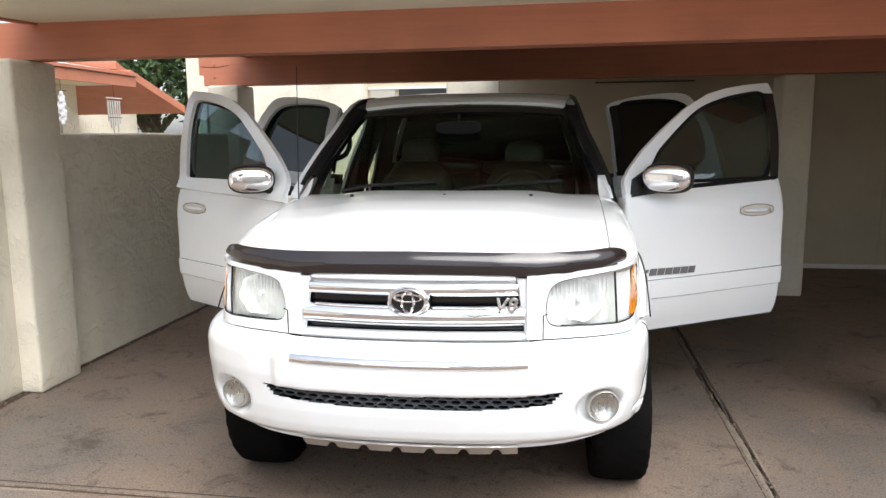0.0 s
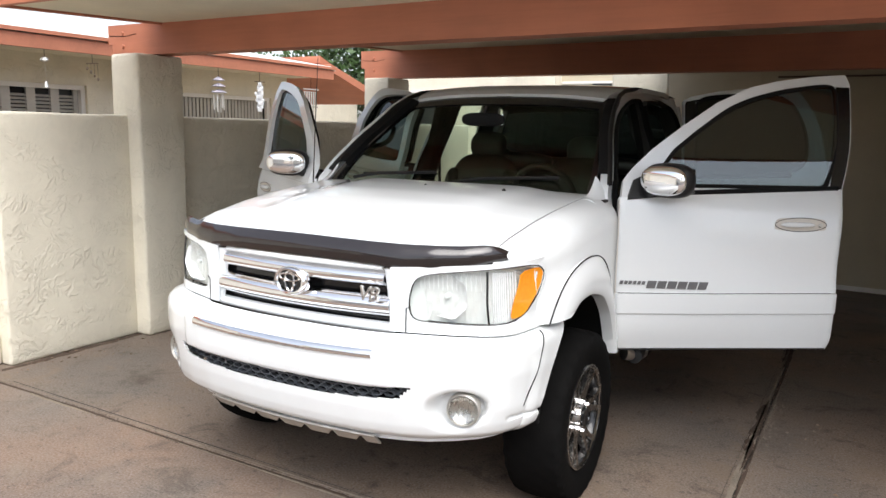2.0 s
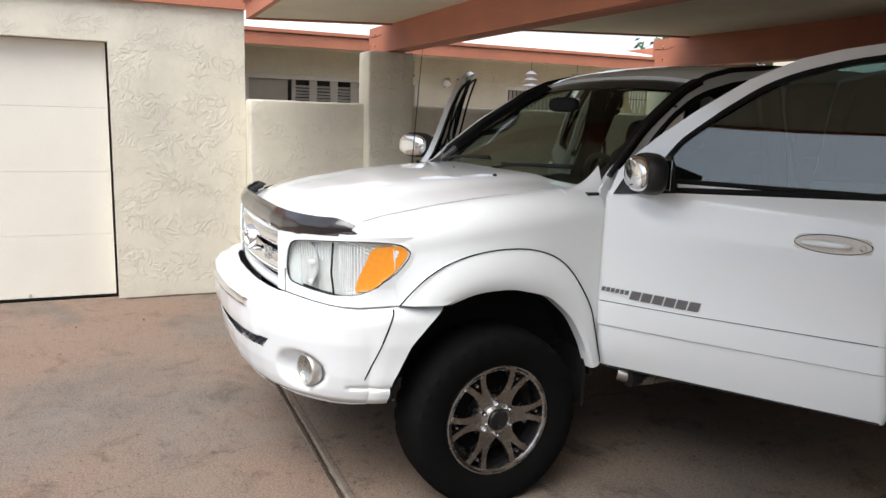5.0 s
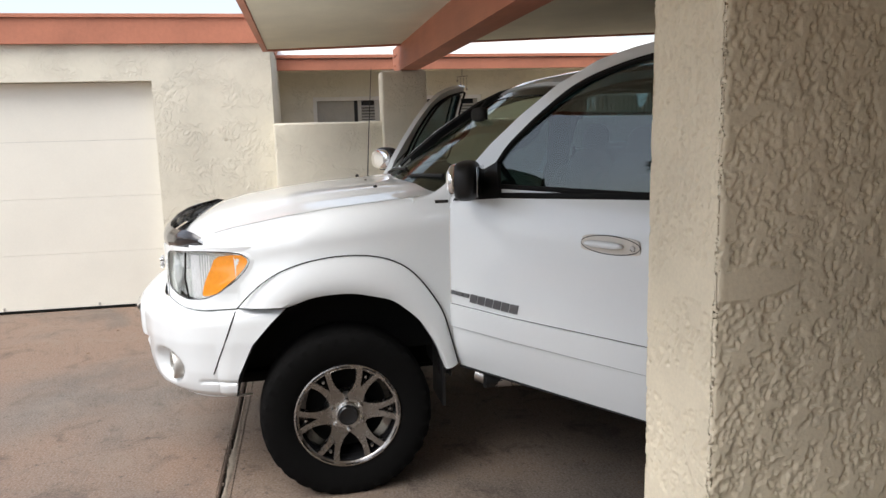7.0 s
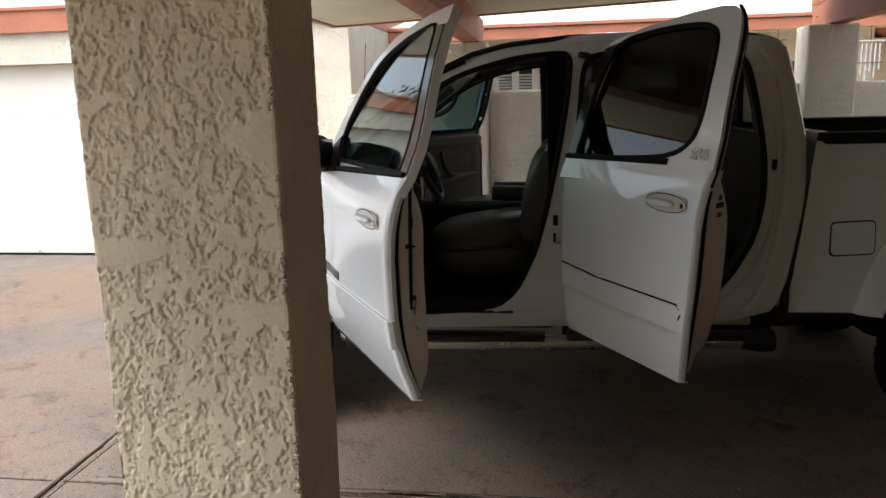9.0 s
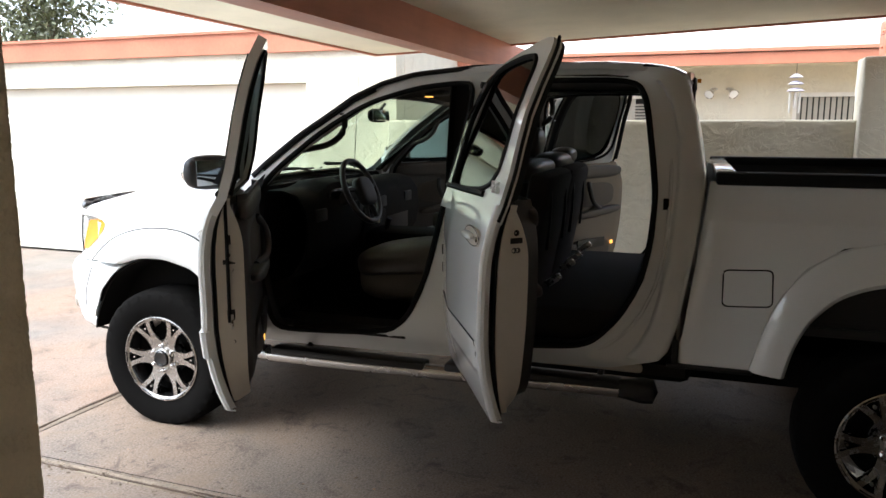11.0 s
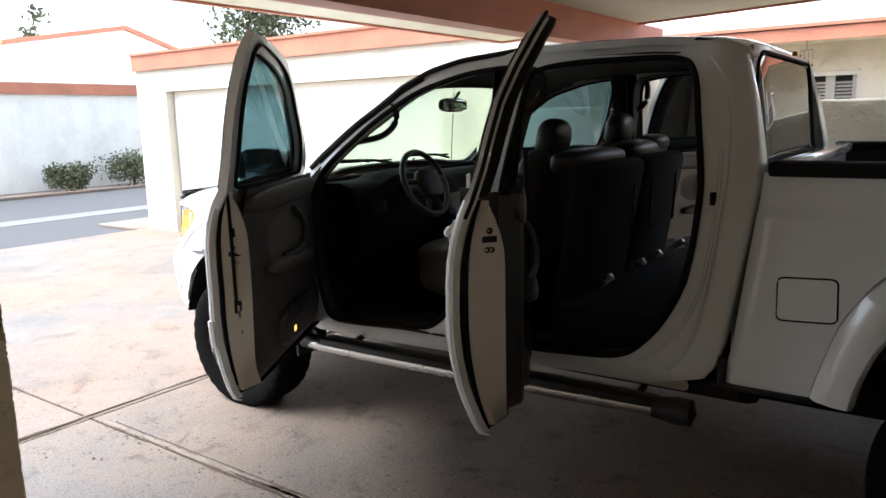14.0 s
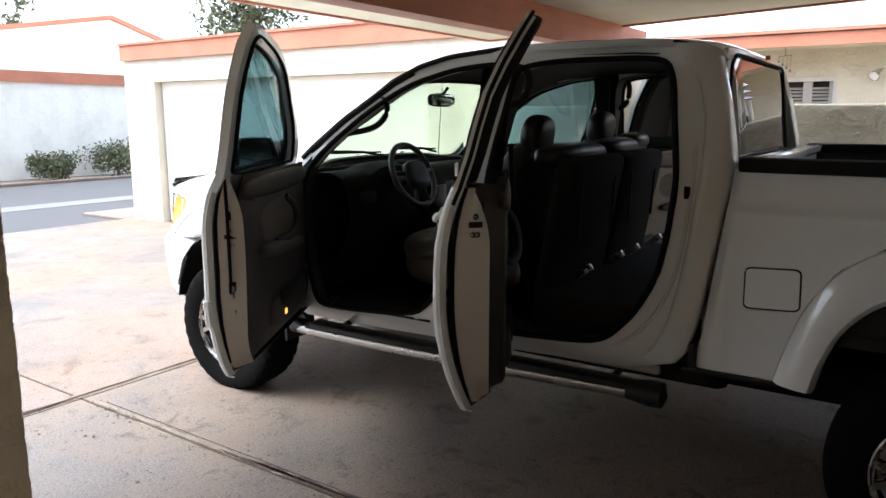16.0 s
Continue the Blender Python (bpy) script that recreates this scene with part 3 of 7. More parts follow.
ceiling = structure(prism("ceiling", -2.98, 6.4, 2.975, 8.2, under, lambda y: under(y) + 0.03, SOFFIT), "cream painted plywood carport ceiling", "ceiling")
structure(prism("ceiling_rear", -0.45, 6.4, 8.2, 9.6, under, lambda y: under(y) + 0.03, SOFFIT), "cream painted plywood ceiling at the rear", "ceiling")
roof = structure(prism("roof", -2.98, 6.4, 2.975, 8.2, lambda y: under(y) + 0.034, top, WHITE_ROOF), "low-pitched white coated carport roof", "roof")
structure(prism("roof_rear", -0.45, 6.4, 8.203, 9.6, lambda y: under(y) + 0.034, top, WHITE_ROOF), "white coated rear part of the carport roof", "roof")
fascia = structure(prism("fascia_front", -3.03, 6.4, 2.932, 2.973, lambda y: 2.358, lambda y: 2.58, WOOD), "terracotta painted front fascia of the carport roof", "fascia")
prism("drip_board", -3.06, 6.4, 2.905, 2.931, lambda y: 2.492, lambda y: 2.592, WOOD, fascia)
fascia_l = structure(prism("fascia_side", -3.03, -2.985, 2.975, 8.2, lambda y: under(y) - 0.015, top, WOOD), "terracotta painted side fascia of the carport roof", "fascia")
prism("drip_board", -3.058, -3.031, 2.932, 8.2, lambda y: under(y) + 0.12, lambda y: top(y) + 0.012, WOOD, fascia_l)

# boundary wall beside the truck
def trowel_skin(wall, y0, y1, z1, x):
    """Thick hand-trowelled coat: broad flat ridges with ragged edges."""
    ys, zs = np.linspace(y0, y1, int((y1 - y0) / 0.011)), np.linspace(0.005, z1, int(z1 / 0.010))
    rows = []
    for z in zs:
        row = []
        for y in ys:
            p = Vector((y * 8.5, z * 15.0, x))
            w = noise.noise_vector(p * 0.7)
            n = noise.fractal(Vector((p.x + 1.3 * w.x, p.y + 1.3 * w.y, x)), 0.8, 2.1, 4)
            h = min(1.0, max(0.0, (n + 0.02) / 0.09))
            rim = min(1.0, (y - y0) / 0.02, (y1 - y) / 0.02, (z1 - z) / 0.02)
            row.append((x + 0.002 + max(0.0, rim) * (0.0036 * h * h * (3 - 2 * h) + 0.001 * n), y, z))
        rows.append(row)
    return sheet("trowelled_coat", rows, STUCCO, wall)


def boundary(ob, y0, y1, z1):
    trowel_skin(ob, y0, y1, z1, -3.196)
    return ob


structure(plaster_block("wall_boundary_front", (-3.46, 2.982, 0), (-3.20, 4.01, 1.725), STUCCO), "cream trowelled stucco boundary wall, waist of the carport")
structure(boundary(plaster_block("wall_boundary_middle", (-3.40, 4.41, 0), (-3.20, 7.31, 1.725), STUCCO, cell=0.16), 4.43, 7.29, 1.70), "cream trowelled stucco boundary wall beside the truck")
structure(plaster_block("wall_boundary_rear", (-3.40, 7.73, 0), (-3.20, 9.5, 1.725), STUCCO, cell=0.16), "cream trowelled stucco boundary wall at the rear")

# back of the carport
structure(box("wall_back", (-0.45, 9.4, 0), (6.5, 9.6, 2.6), SIDING), "beige painted panelled back wall of the carport")
for x in (0.55, 1.77, 2.99, 4.21, 5.43):
    structure(box("trim_batten", (x - 0.02, 9.385, 0.06), (x + 0.02, 9.399, 2.55), SIDING), "narrow batten over a panel joint", "trim")
structure(box("baseboard_back", (-0.45, 9.375, 0), (6.5, 9.398, 0.05), WHITE), "pale base trim of the back wall", "trim")
structure(box("trim_shelf", (0.75, 9.36, 2.30), (1.95, 9.398, 2.318), BARK), "thin dark ledge on the back wall", "trim")
structure(plaster_block("wall_back_pier", (-1.14, 9.38, 0), (-0.452, 9.62, 2.75), STUCCO), "cream stucco pier at the end of the back wall")
# added out of view, set close to keep side light off the floor
structure(box("wall_right", (5.6, 2.98, -0.06), (5.8, 9.6, 2.36), SIDING), "unseen beige side wall added to cut light from the right")

# garage with the wide door
GX = -3.43
garage = thing("garage", (0, 0, 0), "cream stucco garage with a wide sectional door and terracotta fascia", "garage", kind="structure")
fill("wall_front", [dense([(-3.97, -0.06), (2.98, -0.06), (2.98, 2.5), (-3.97, 2.5)], 0.4), [(-3.22, -0.03), (-3.22, 2.145), (1.89, 2.145), (1.89, -0.03)]],
     lambda a, b: (GX - 0.11, a, b), STUCCO, garage, thick=0.22, smooth=0)
box("wall_side", (-9.5, 2.78, 0), (-3.66, 2.979, 2.5), STUCCO, garage)
box("wall_side", (-9.5, -3.97, 0), (-3.66, -3.77, 2.5), STUCCO, garage)
box("wall_rear", (-9.7, -3.97, 0), (-9.5, 2.979, 2.5), STUCCO, garage)
box("roof", (-9.8, -3.93, 2.503), (-3.42, 2.93, 2.70), WHITE_ROOF, garage)
box("fascia", (-3.419, -3.975, 2.475), (-3.375, 2.985, 2.70), WOOD, garage)
box("fascia_cap", (-3.419, -3.99, 2.702), (-3.352, 3.0, 2.735), WOOD, garage)
box("fascia_end", (-9.8, 2.932, 2.505), (-3.421, 2.985, 2.73), WOOD, garage)
box("fascia_end", (-9.8, -3.98, 2.505), (-3.421, -3.932, 2.73), WOOD, garage)
box("parapet", (-9.3, -3.6, 2.71), (-4.2, 2.6, 2.86), WHITE_ROOF, garage)
gdoor = part("garage_door", box_bm((0.03, 5.08, 2.13), (-3.60, -0.665, 1.07)), DARK, garage, "off-white sectional garage door", 0)
for k in range(4):
    z0 = 0.015 + k * 0.532
    part("door_section", box_bm((0.03, 5.07, 0.5305), (-3.57, -0.665, z0 + 0.265), 0.002), DOOR_PAINT, gdoor, smooth=0)
box("bottom_seal", (-3.585, -3.19, 0), (-3.552, 1.86, 0.013), SEAL, gdoor)
for y in (0.35, 1.2, -0.9):
    box("hinge_plate", (-3.556, y, 0.02), (-3.548, y + 0.02, 0.05), STEEL, gdoor)
plaster_block("foot_patch", (-3.44, 2.86, 0), (-3.29, 2.98, 0.22), STUCCO, garage)

# neighbour house beyond the wall
house = thing("house", (0, 0, 0), "single-storey cream stucco house with terracotta eaves and a white roof", "house", kind="structure")
fill("wall_front", [dense([(-6, 0), (9.1, 0), (9.1, 2.45), (-6, 2.45)], 0.5), [(3.40, 1.15), (3.40, 2.08), (5.715, 2.08), (5.715, 1.15)], [(7.05, 1.15), (7.05, 2.08), (8.76, 2.08), (8.76, 1.15)]],
     lambda a, b: (-6.3, a, b), STUCCO, house, thick=0.2, smooth=0)
box("wall_side", (-12, 8.9, 0), (-6.41, 9.1, 2.45), STUCCO, house)
box("wall_wing", (-9.5, 9.101, 0), (-7.4, 12.5, 2.35), STUCCO, house)
box("eave_board", (-5.45, -6.3, 2.37), (-5.40, 9.25, 2.51), WOOD, house)
box("eave_cap", (-5.47, -6.3, 2.512), (-5.37, 9.28, 2.55), WOOD, house)
box("soffit", (-6.2, -6.3, 2.40), (-5.451, 9.2, 2.43), SOFFIT, house)
link("roof", [(-5.40, -6.3, 2.552), (-5.40, 9.3, 2.552), (-11.0, 9.3, 3.45), (-11.0, -6.3, 3.45), (-5.40, -6.3, 2.50), (-5.40, 9.3, 2.50), (-11.0, 9.3, 2.5), (-11.0, -6.3, 2.5)],
     [(0, 1, 2, 3), (4, 5, 6, 7), (0, 1, 5, 4), (1, 2, 6, 5), (2, 3, 7, 6), (3, 0, 4, 7)], WHITE_ROOF, house, smooth=0)
for k, dz in enumerate((0.0, 0.13)):
    y0, y1 = 9.31 + 0.05 * k, 10.75 - 0.25 * k
    link("rake_board", [(x, y, z + dz + h) for h in (0, 0.11) for x, y, z in ((-5.5 - 0.25 * k, y0, 2.50), (-5.5 - 0.25 * k, y1, 2.06), (-8.6, y1, 2.06), (-8.6, y0, 2.50))],
         [(0, 1, 2, 3), (4, 5, 6, 7), (0, 1, 5, 4), (1, 2, 6, 5), (2, 3, 7, 6), (3, 0, 4, 7)], WOOD, house, smooth=0)


def shuttered_window(name, y0, y1, z0, z1, leaves, upright, skip=0.0):
    win = part(name, box_bm((0.02, y1 - y0, z1 - z0), (-6.36, (y0 + y1) / 2, (z0 + z1) / 2)), WINDOW, house, "dark window with pale frame and blinds", 0)
    for a, b, c, d in ((y0, y1, z1 - 0.05, z1), (y0, y1, z0, z0 + 0.05), (y0, y0 + 0.05, z0 + 0.05, z1 - 0.05), (y1 - 0.05, y1, z0 + 0.05, z1 - 0.05)):
        box("window_frame", (-6.30, a, c), (-6.24, b, d), WHITE, win)
    step = (y1 - y0 - 0.1 - skip) / leaves
    for k in range(leaves):
        a = y0 + 0.05 + skip + k * step
        if upright:
            for q in range(5):
                box("blind_slat", (-6.33, a + q * step / 5, z0 + 0.05), (-6.318, a + (q + 0.72) * step / 5, z1 - 0.05), BLIND, win, rot=(0, 0, 0))
        else:
            for y in (a, a + step - 0.05):
                box("shutter_stile", (-6.335, y, z0 + 0.05), (-6.305, y + 0.05, z1 - 0.05), SHUTTER, win)
            z = z0 + 0.08
            while z < z1 - 0.1:
                part("louvre", box_bm((0.040, step - 0.1, 0.007), (-6.32, a + step / 2, z), 0.0, (0, 35, 0)), SHUTTER, win, smooth=0)
                z += 0.040
    return win


w1 = shuttered_window("window_1", 3.40, 5.715, 1.15, 2.08, 6, False, 0.55)
fill("blank_pane", [[(3.45, 1.20), (3.95, 1.20), (3.95, 2.03), (3.45, 2.03)]], lambda a, b: (-6.325, a, b), BLIND, w1, "pale blank shutter leaf", 0.012, 0)
shuttered_window("window_2", 7.05, 8.76, 1.15, 2.08, 5, True)

lamp = thing("flood_lamp", (-6.28, 6.22, 2.11), "twin round outdoor flood lamp on the house wall", "wall lamp")
lathe("base", [(0.0, 0.0), (0.0, 0.085), (0.045, 0.080), (0.060, 0.055), (0.062, 0.0)], WOOD, lamp, "round terracotta-painted box", sides=18)
for s in (-1, 1):
    o = lathe("lamp_head", [(-0.06, 0.0), (-0.06, 0.028), (-0.01, 0.036), (0.05, 0.060), (0.062, 0.062), (0.062, 0.052)], STEEL, lamp, "silver lamp head", sides=18, loc=(0, 0, 0))
    o.matrix_basis = pose(0.14, 0.125 * s, -0.015, 0, 32, 22 * s)
    lathe("lens", [(0.056, 0.055), (0.066, 0.035), (0.070, 0.0)], FLUTE, o, "clear bulb face", sides=18)
    tube("arm", [(0.05, 0.03 * s, 0.02), (0.09, 0.08 * s, 0.03), (0.10, 0.11 * s, 0.005)], 0.016, STEEL, lamp, sides=8)


def hanger(loc, label):
    c = thing("wind_chime", loc, label, "wind chime", group="wind chimes under the eave")
    tube("cord", [(0, 0, 2.40 - loc[2]), (0, 0, 0.0)], 0.003, DARK, c, sides=5)
    return c


LILAC = stain("pagoda_paint", (0.38, 0.36, 0.42), 0.5, 12, 0.15)
SHELL = stain("capiz_shell", (0.74, 0.75, 0.76), 0.35, 20, 0.1)
# pagoda with little tubes
c = hanger((-5.43, 7.0, 2.22), "lilac-grey pagoda wind chime under the eave")
for k in range(3):
    lathe("pagoda_tier", [(0.035 - 0.075 * k, 0.02), (0.02 - 0.075 * k, 0.045 + 0.01 * k), (-0.005 - 0.075 * k, 0.085 + 0.012 * k), (-0.012 - 0.075 * k, 0.03)], LILAC, c, sides=6, axis="z")
for k in range(6):
    a = math.pi / 3 * k
    tube("chime_tube", [(0.06 * math.cos(a), 0.06 * math.sin(a), -0.17), (0.06 * math.cos(a), 0.06 * math.sin(a), -0.34 - 0.03 * (k % 3))], 0.010, PALE, c, sides=7)
# capiz shell streamer
c = hanger((-5.43, 7.72, 2.24), "white shell streamer hanging from a small stick")
tube("stick", [(0, -0.09, 0), (0, 0.09, 0.004)], 0.006, BARK, c, sides=5)
for k in range(9):
    w = 0.028 + 0.045 * math.sin(math.pi * (k + 0.6) / 9.6)
    part("shell", box_bm((0.008, 2 * w, 0.048), (0.004 * (-1) ** k, 0.012 * math.sin(k * 1.3), -0.03 - 0.042 * k), 0.003, (0, 0, 8 * (-1) ** k)), SHELL, c)
# row of tubes under a bar
c = hanger((-5.43, 8.76, 2.20), "grey tubular wind chime on a pale bar")
tube("bar", [(0, -0.17, 0), (0, 0.17, 0.0)], 0.010, PALE, c, sides=6)
tube("cross_bar", [(0.01, -0.15, -0.25), (0.01, 0.14, -0.25)], 0.005, BARK, c, sides=5)
for k in range(6):
    tube("chime_tube", [(0, -0.14 + 0.05 * k, -0.03), (0, -0.14 + 0.05 * k, -0.30 - 0.028 * ((k * 3) % 7))], 0.011, PALE, c, sides=7)
# small bell on a string
c = hanger((-5.43, 4.75, 2.26), "small round ornament with a bell on a string")
lathe("cap", [(0.03, 0.0), (0.025, 0.03), (0.0, 0.045), (-0.012, 0.02)], PALE, c, sides=12, axis="z")
tube("string", [(0, 0, 0), (0.005, 0.01, -0.22)], 0.002, PALE, c, sides=4)
lathe("bell", [(-0.20, 0.008), (-0.23, 0.018), (-0.26, 0.026)], PALE, c, sides=10, axis="z")
# mobile of brown shells
c = hanger((-5.43, 5.27, 2.27), "small mobile of brown shells under the eave")
tube("stick", [(0, -0.07, 0.0), (0, 0.07, 0.01)], 0.004, BARK, c, sides=5)
for k in range(4):
    y, z = -0.06 + 0.04 * k, -0.05 - 0.035 * ((k * 5) % 4)
    sh = cushion("shell", (0.02, 0.022, 0.035), (0, y, z), BARK, c, seg=8, power=2.2)
    tube("string", [(0, y, 0.0), (0, y, z)], 0.0015, DARK, sh, sides=4)

# buildings further off
far_house = thing("rear_building", (0, 0, 0), "cream stucco building behind the carport", "building", kind="structure")
box("wall", (-6.1, 12.0, 0), (-2.95, 16, 3.6), STUCCO, far_house)
box("roof_edge", (-6.2, 11.9, 3.6), (-2.85, 16.1, 3.8), WOOD, far_house)
w = box("window", (-5.75, 11.97, 1.2), (-5.0, 11.998, 2.3), WINDOW, far_house)
box("window_frame", (-5.8, 11.96, 2.3), (-4.95, 11.999, 2.36), WHITE, w)
box("wall_low", (-2.948, 12.3, 0), (0.6, 15.9, 2.75), SIDING, far_house)
for x0, x1, mat in ((-2.90, -2.46, BLIND), (-2.40, -1.57, WINDOW)):
    w = box("window", (x0, 12.27, 1.3), (x1, 12.298, 2.46), mat, far_house)
    box("window_frame", (x0 - 0.03, 12.26, 2.46), (x1 + 0.03, 12.299, 2.50), WHITE, w)
dark_house = thing("dark_roofed_house", (0, 0, 0), "distant house with a dark shingle roof", "house", kind="structure")
box("wall", (-7.5, 22, 0), (1, 28, 2.9), SIDING, dark_house)
link("roof", [(-8, 21.5, 2.85), (1.5, 21.5, 2.85), (1.5, 25, 4.4), (-8, 25, 4.4), (1.5, 28.5, 2.85), (-8, 28.5, 2.85)], [(0, 1, 2, 3), (3, 2, 4, 5), (0, 3, 5), (1, 4, 2), (0, 1, 4, 5)], stain("shingle", (0.05, 0.042, 0.04), 0.9, 3, 0.3), dark_house, smooth=0)

across = thing("house_across_the_lane", (0, 0, 0), "low pale stucco house across the lane with terracotta trim", "house", kind="structure")
box("wall", (-24, -20, -0.06), (-1.0, -13.8, 2.56), PALE_STUCCO, across)
box("fascia", (-24.2, -13.795, 2.535), (-0.9, -13.7, 2.835), WOOD, across)
box("roof", (-24, -20, 2.565), (-1.0, -13.8, 2.80), WHITE_ROOF, across)
v = [(x, y, z) for x in (-17.0, -9.6) for y, z in ((-21.5, 3.0), (-27, 3.0), (-27, 5.4), (-21.5, 5.4))]
link("upper_wall", [(-9.6, -21.5, 0), (-14.1, -21.5, 0), (-17.5, -21.5, 0), (-17.5, -21.5, 4.40), (-14.2, -21.5, 5.45), (-9.6, -21.5, 4.60), (-9.6, -28, 0), (-14.1, -28, 0), (-17.5, -28, 0), (-17.5, -28, 4.40), (-14.2, -28, 5.45), (-9.6, -28, 4.60)],
     [(0, 1, 4, 5), (1, 2, 3, 4), (6, 7, 10, 11), (7, 8, 9, 10), (0, 5, 11, 6), (2, 3, 9, 8), (5, 4, 10, 11), (4, 3, 9, 10)], PALE_STUCCO, across, smooth=0)
for a, b in (((-9.4, 4.57), (-14.2, 5.46)), ((-14.2, 5.46), (-17.8, 4.31))):
    link("rake_trim", [(x, y, z + h) for h in (0, 0.16) for y in (-21.3, -28) for x, z in (a, b)], [(0, 1, 3, 2), (4, 5, 7, 6), (0, 1, 5, 4), (2, 3, 7, 6), (0, 2, 6, 4), (1, 3, 7, 5)], WOOD, across, smooth=0)
unit = thing("roof_cooler", (-8.0, -18.0, 2.80), "grey rooftop cooler unit", "cooler")
cushion("housing", (1.3, 1.2, 1.1), (0, 0, 0.5), stain("cooler_metal", (0.42, 0.45, 0.47), 0.5, 5, 0.1), unit)
opposite = thing("opposite_house", (0, 0, 0), "long pale house facing the driveway from beyond the lane", "house", kind="structure")
box("wall", (4, -22, -0.06), (30, -16, 2.8), PALE_STUCCO, opposite)
box("fascia", (3.8, -15.99, 2.75), (30.2, -15.9, 3.05), WOOD, opposite)
side_house = thing("side_house", (0, 0, 0), "cream stucco house beyond the far carport bay", "house", kind="structure")
box("wall", (14, -3, -0.06), (20, 12, 2.6), STUCCO, side_house)
box("fascia", (13.9, -3.1, 2.55), (13.995, 12.1, 2.85), WOOD, side_house)
link("roof", [(13.9, -3.1, 2.86), (13.9, 12.1, 2.86), (18.5, 12.1, 4.1), (18.5, -3.1, 4.1), (13.9, -3.1, 2.80), (13.9, 12.1, 2.80), (18.5, 12.1, 2.8), (18.5, -3.1, 2.8)],
     [(0, 1, 2, 3), (4, 5, 6, 7), (0, 1, 5, 4), (1, 2, 6, 5), (2, 3, 7, 6), (3, 0, 4, 7)], WOOD, side_house, smooth=0)


# ---- plants ----
def leaf_cloud(name, centres, radius, count, size, mat, parent, seed, flat=1.0):
    rng = np.random.default_rng(seed)
    c = np.asarray(centres, float)
    pick = rng.integers(0, len(c), count)
    d = rng.normal(size=(count, 3))
    d /= np.linalg.norm(d, axis=1)[:, None]
    r = radius * rng.random(count) ** 0.45
    p = c[pick] + d * r[:, None] * np.array([1, 1, flat])
    a = rng.normal(size=(count, 3))
    a /= np.linalg.norm(a, axis=1)[:, None]
    b = np.cross(a, rng.normal(size=(count, 3)))
    b /= np.linalg.norm(b, axis=1)[:, None]
    s = size * (0.6 + 0.8 * rng.random(count))[:, None]
    v = np.stack([p - a * s, p + b * s * 0.45, p + a * s, p - b * s * 0.45], 1).reshape(-1, 3)
    me = bpy.data.meshes.new(name)
    me.from_pydata(v.tolist(), [], [(4 * i, 4 * i + 1, 4 * i + 2, 4 * i + 3) for i in range(count)])
    return finish(name, me, mat, parent, "", 0)


def tree(loc, height, spread, count, size, mat, seed, label):
    rng = np.random.default_rng(seed)
    t = thing("tree", loc, label, "tree")
    tube("trunk", [(0, 0, 0), (0.1, 0.05, height * 0.25), (0.0, 0.1, height * 0.5), (0.15, 0.0, height * 0.8)], [0.2, 0.16, 0.12, 0.04], BARK, t, sides=9)
    tips = []
    for k in range(16):
        a, h = rng.random() * 6.28, height * (0.3 + 0.45 * rng.random())
        r = spread * (0.45 + 0.55 * rng.random())
        tip = (r * math.cos(a), r * math.sin(a), h + height * (0.08 + 0.25 * rng.random()))
        mid = (tip[0] * 0.45, tip[1] * 0.45, (h + tip[2]) / 2)
        tube("limb", [(0.05, 0.05, h * 0.8), mid, tip], [0.07, 0.05, 0.015], BARK, t, sides=6)
        tips += [tip, mid]
    leaf_cloud("crown", tips, spread * 0.42, count, size, mat, t, seed + 1, 0.8)
    return t


tree((-8.3, 14.5, 0), 5.2, 2.3, 9000, 0.085, LEAF, 3, "dense green tree behind the neighbour house")
tree((-5.2, 17.5, 0), 5.5, 2.6, 7000, 0.095, LEAF, 5, "green tree behind the rear building")
tree((-17.0, -36, 0), 7.4, 1.8, 2000, 0.18, LEAF_DULL, 8, "thin grey-green gum tree beyond the far roofs")
tree((-35.0, -36, 0), 11.5, 4.6, 4200, 0.22, LEAF_DULL, 11, "thin grey-green gum tree beyond the garage roof")
tree((2.4, -20, 0), 11.0, 2.4, 3000, 0.20, LEAF_DULL, 17, "thin spreading tree across the lane")
tree((12.5, -9.0, 0), 6.5, 2.6, 5000, 0.13, LEAF, 14, "green tree at the corner of the lane")
tree((16.5, 2.0, 0), 7.5, 2.2, 4500, 0.13, LEAF, 21, "green tree beyond the far carport bay")


def palm(loc, height, seed):
    rng = np.random.default_rng(seed)
    t = thing("palm_tree", loc, "tall fan palm beyond the roofs", "palm tree")
    tube("trunk", [(0, 0, 0), (0.1, 0, height * 0.5), (0.05, 0.1, height)], [0.25, 0.2, 0.17], BARK, t, sides=9)
    for k in range(22):
        a, e = rng.random() * 6.28, -0.7 + 1.9 * rng.random()
        d = np.array([math.cos(a) * math.cos(e), math.sin(a) * math.cos(e), math.sin(e)])
        side = np.cross(d, (0, 0, 1))
        side /= np.linalg.norm(side)
        c = np.array([0.05, 0.1, height])
        v, f = [], []
        for q in range(-5, 6):
            tip = c + d * 1.15 + (d * math.cos(q * 0.22) + side * math.sin(q * 0.22)) * 0.75 - np.array([0, 0, 0.1])
            base = c + d * 1.1
            s = side * 0.045
            v += [base - s, tip, base + s]
            f.append((len(v) - 3, len(v) - 2, len(v) - 1))
        f2 = len(v)
        v += [c - side * 0.02, c + side * 0.02, c + d * 1.15 + side * 0.02, c + d * 1.15 - side * 0.02]
        f.append((f2, f2 + 1, f2 + 2, f2 + 3))
        link("frond", v, f, LEAF_DULL, t, smooth=0)
    return t


palm((-13.2, -33, 0), 7.6, 4)


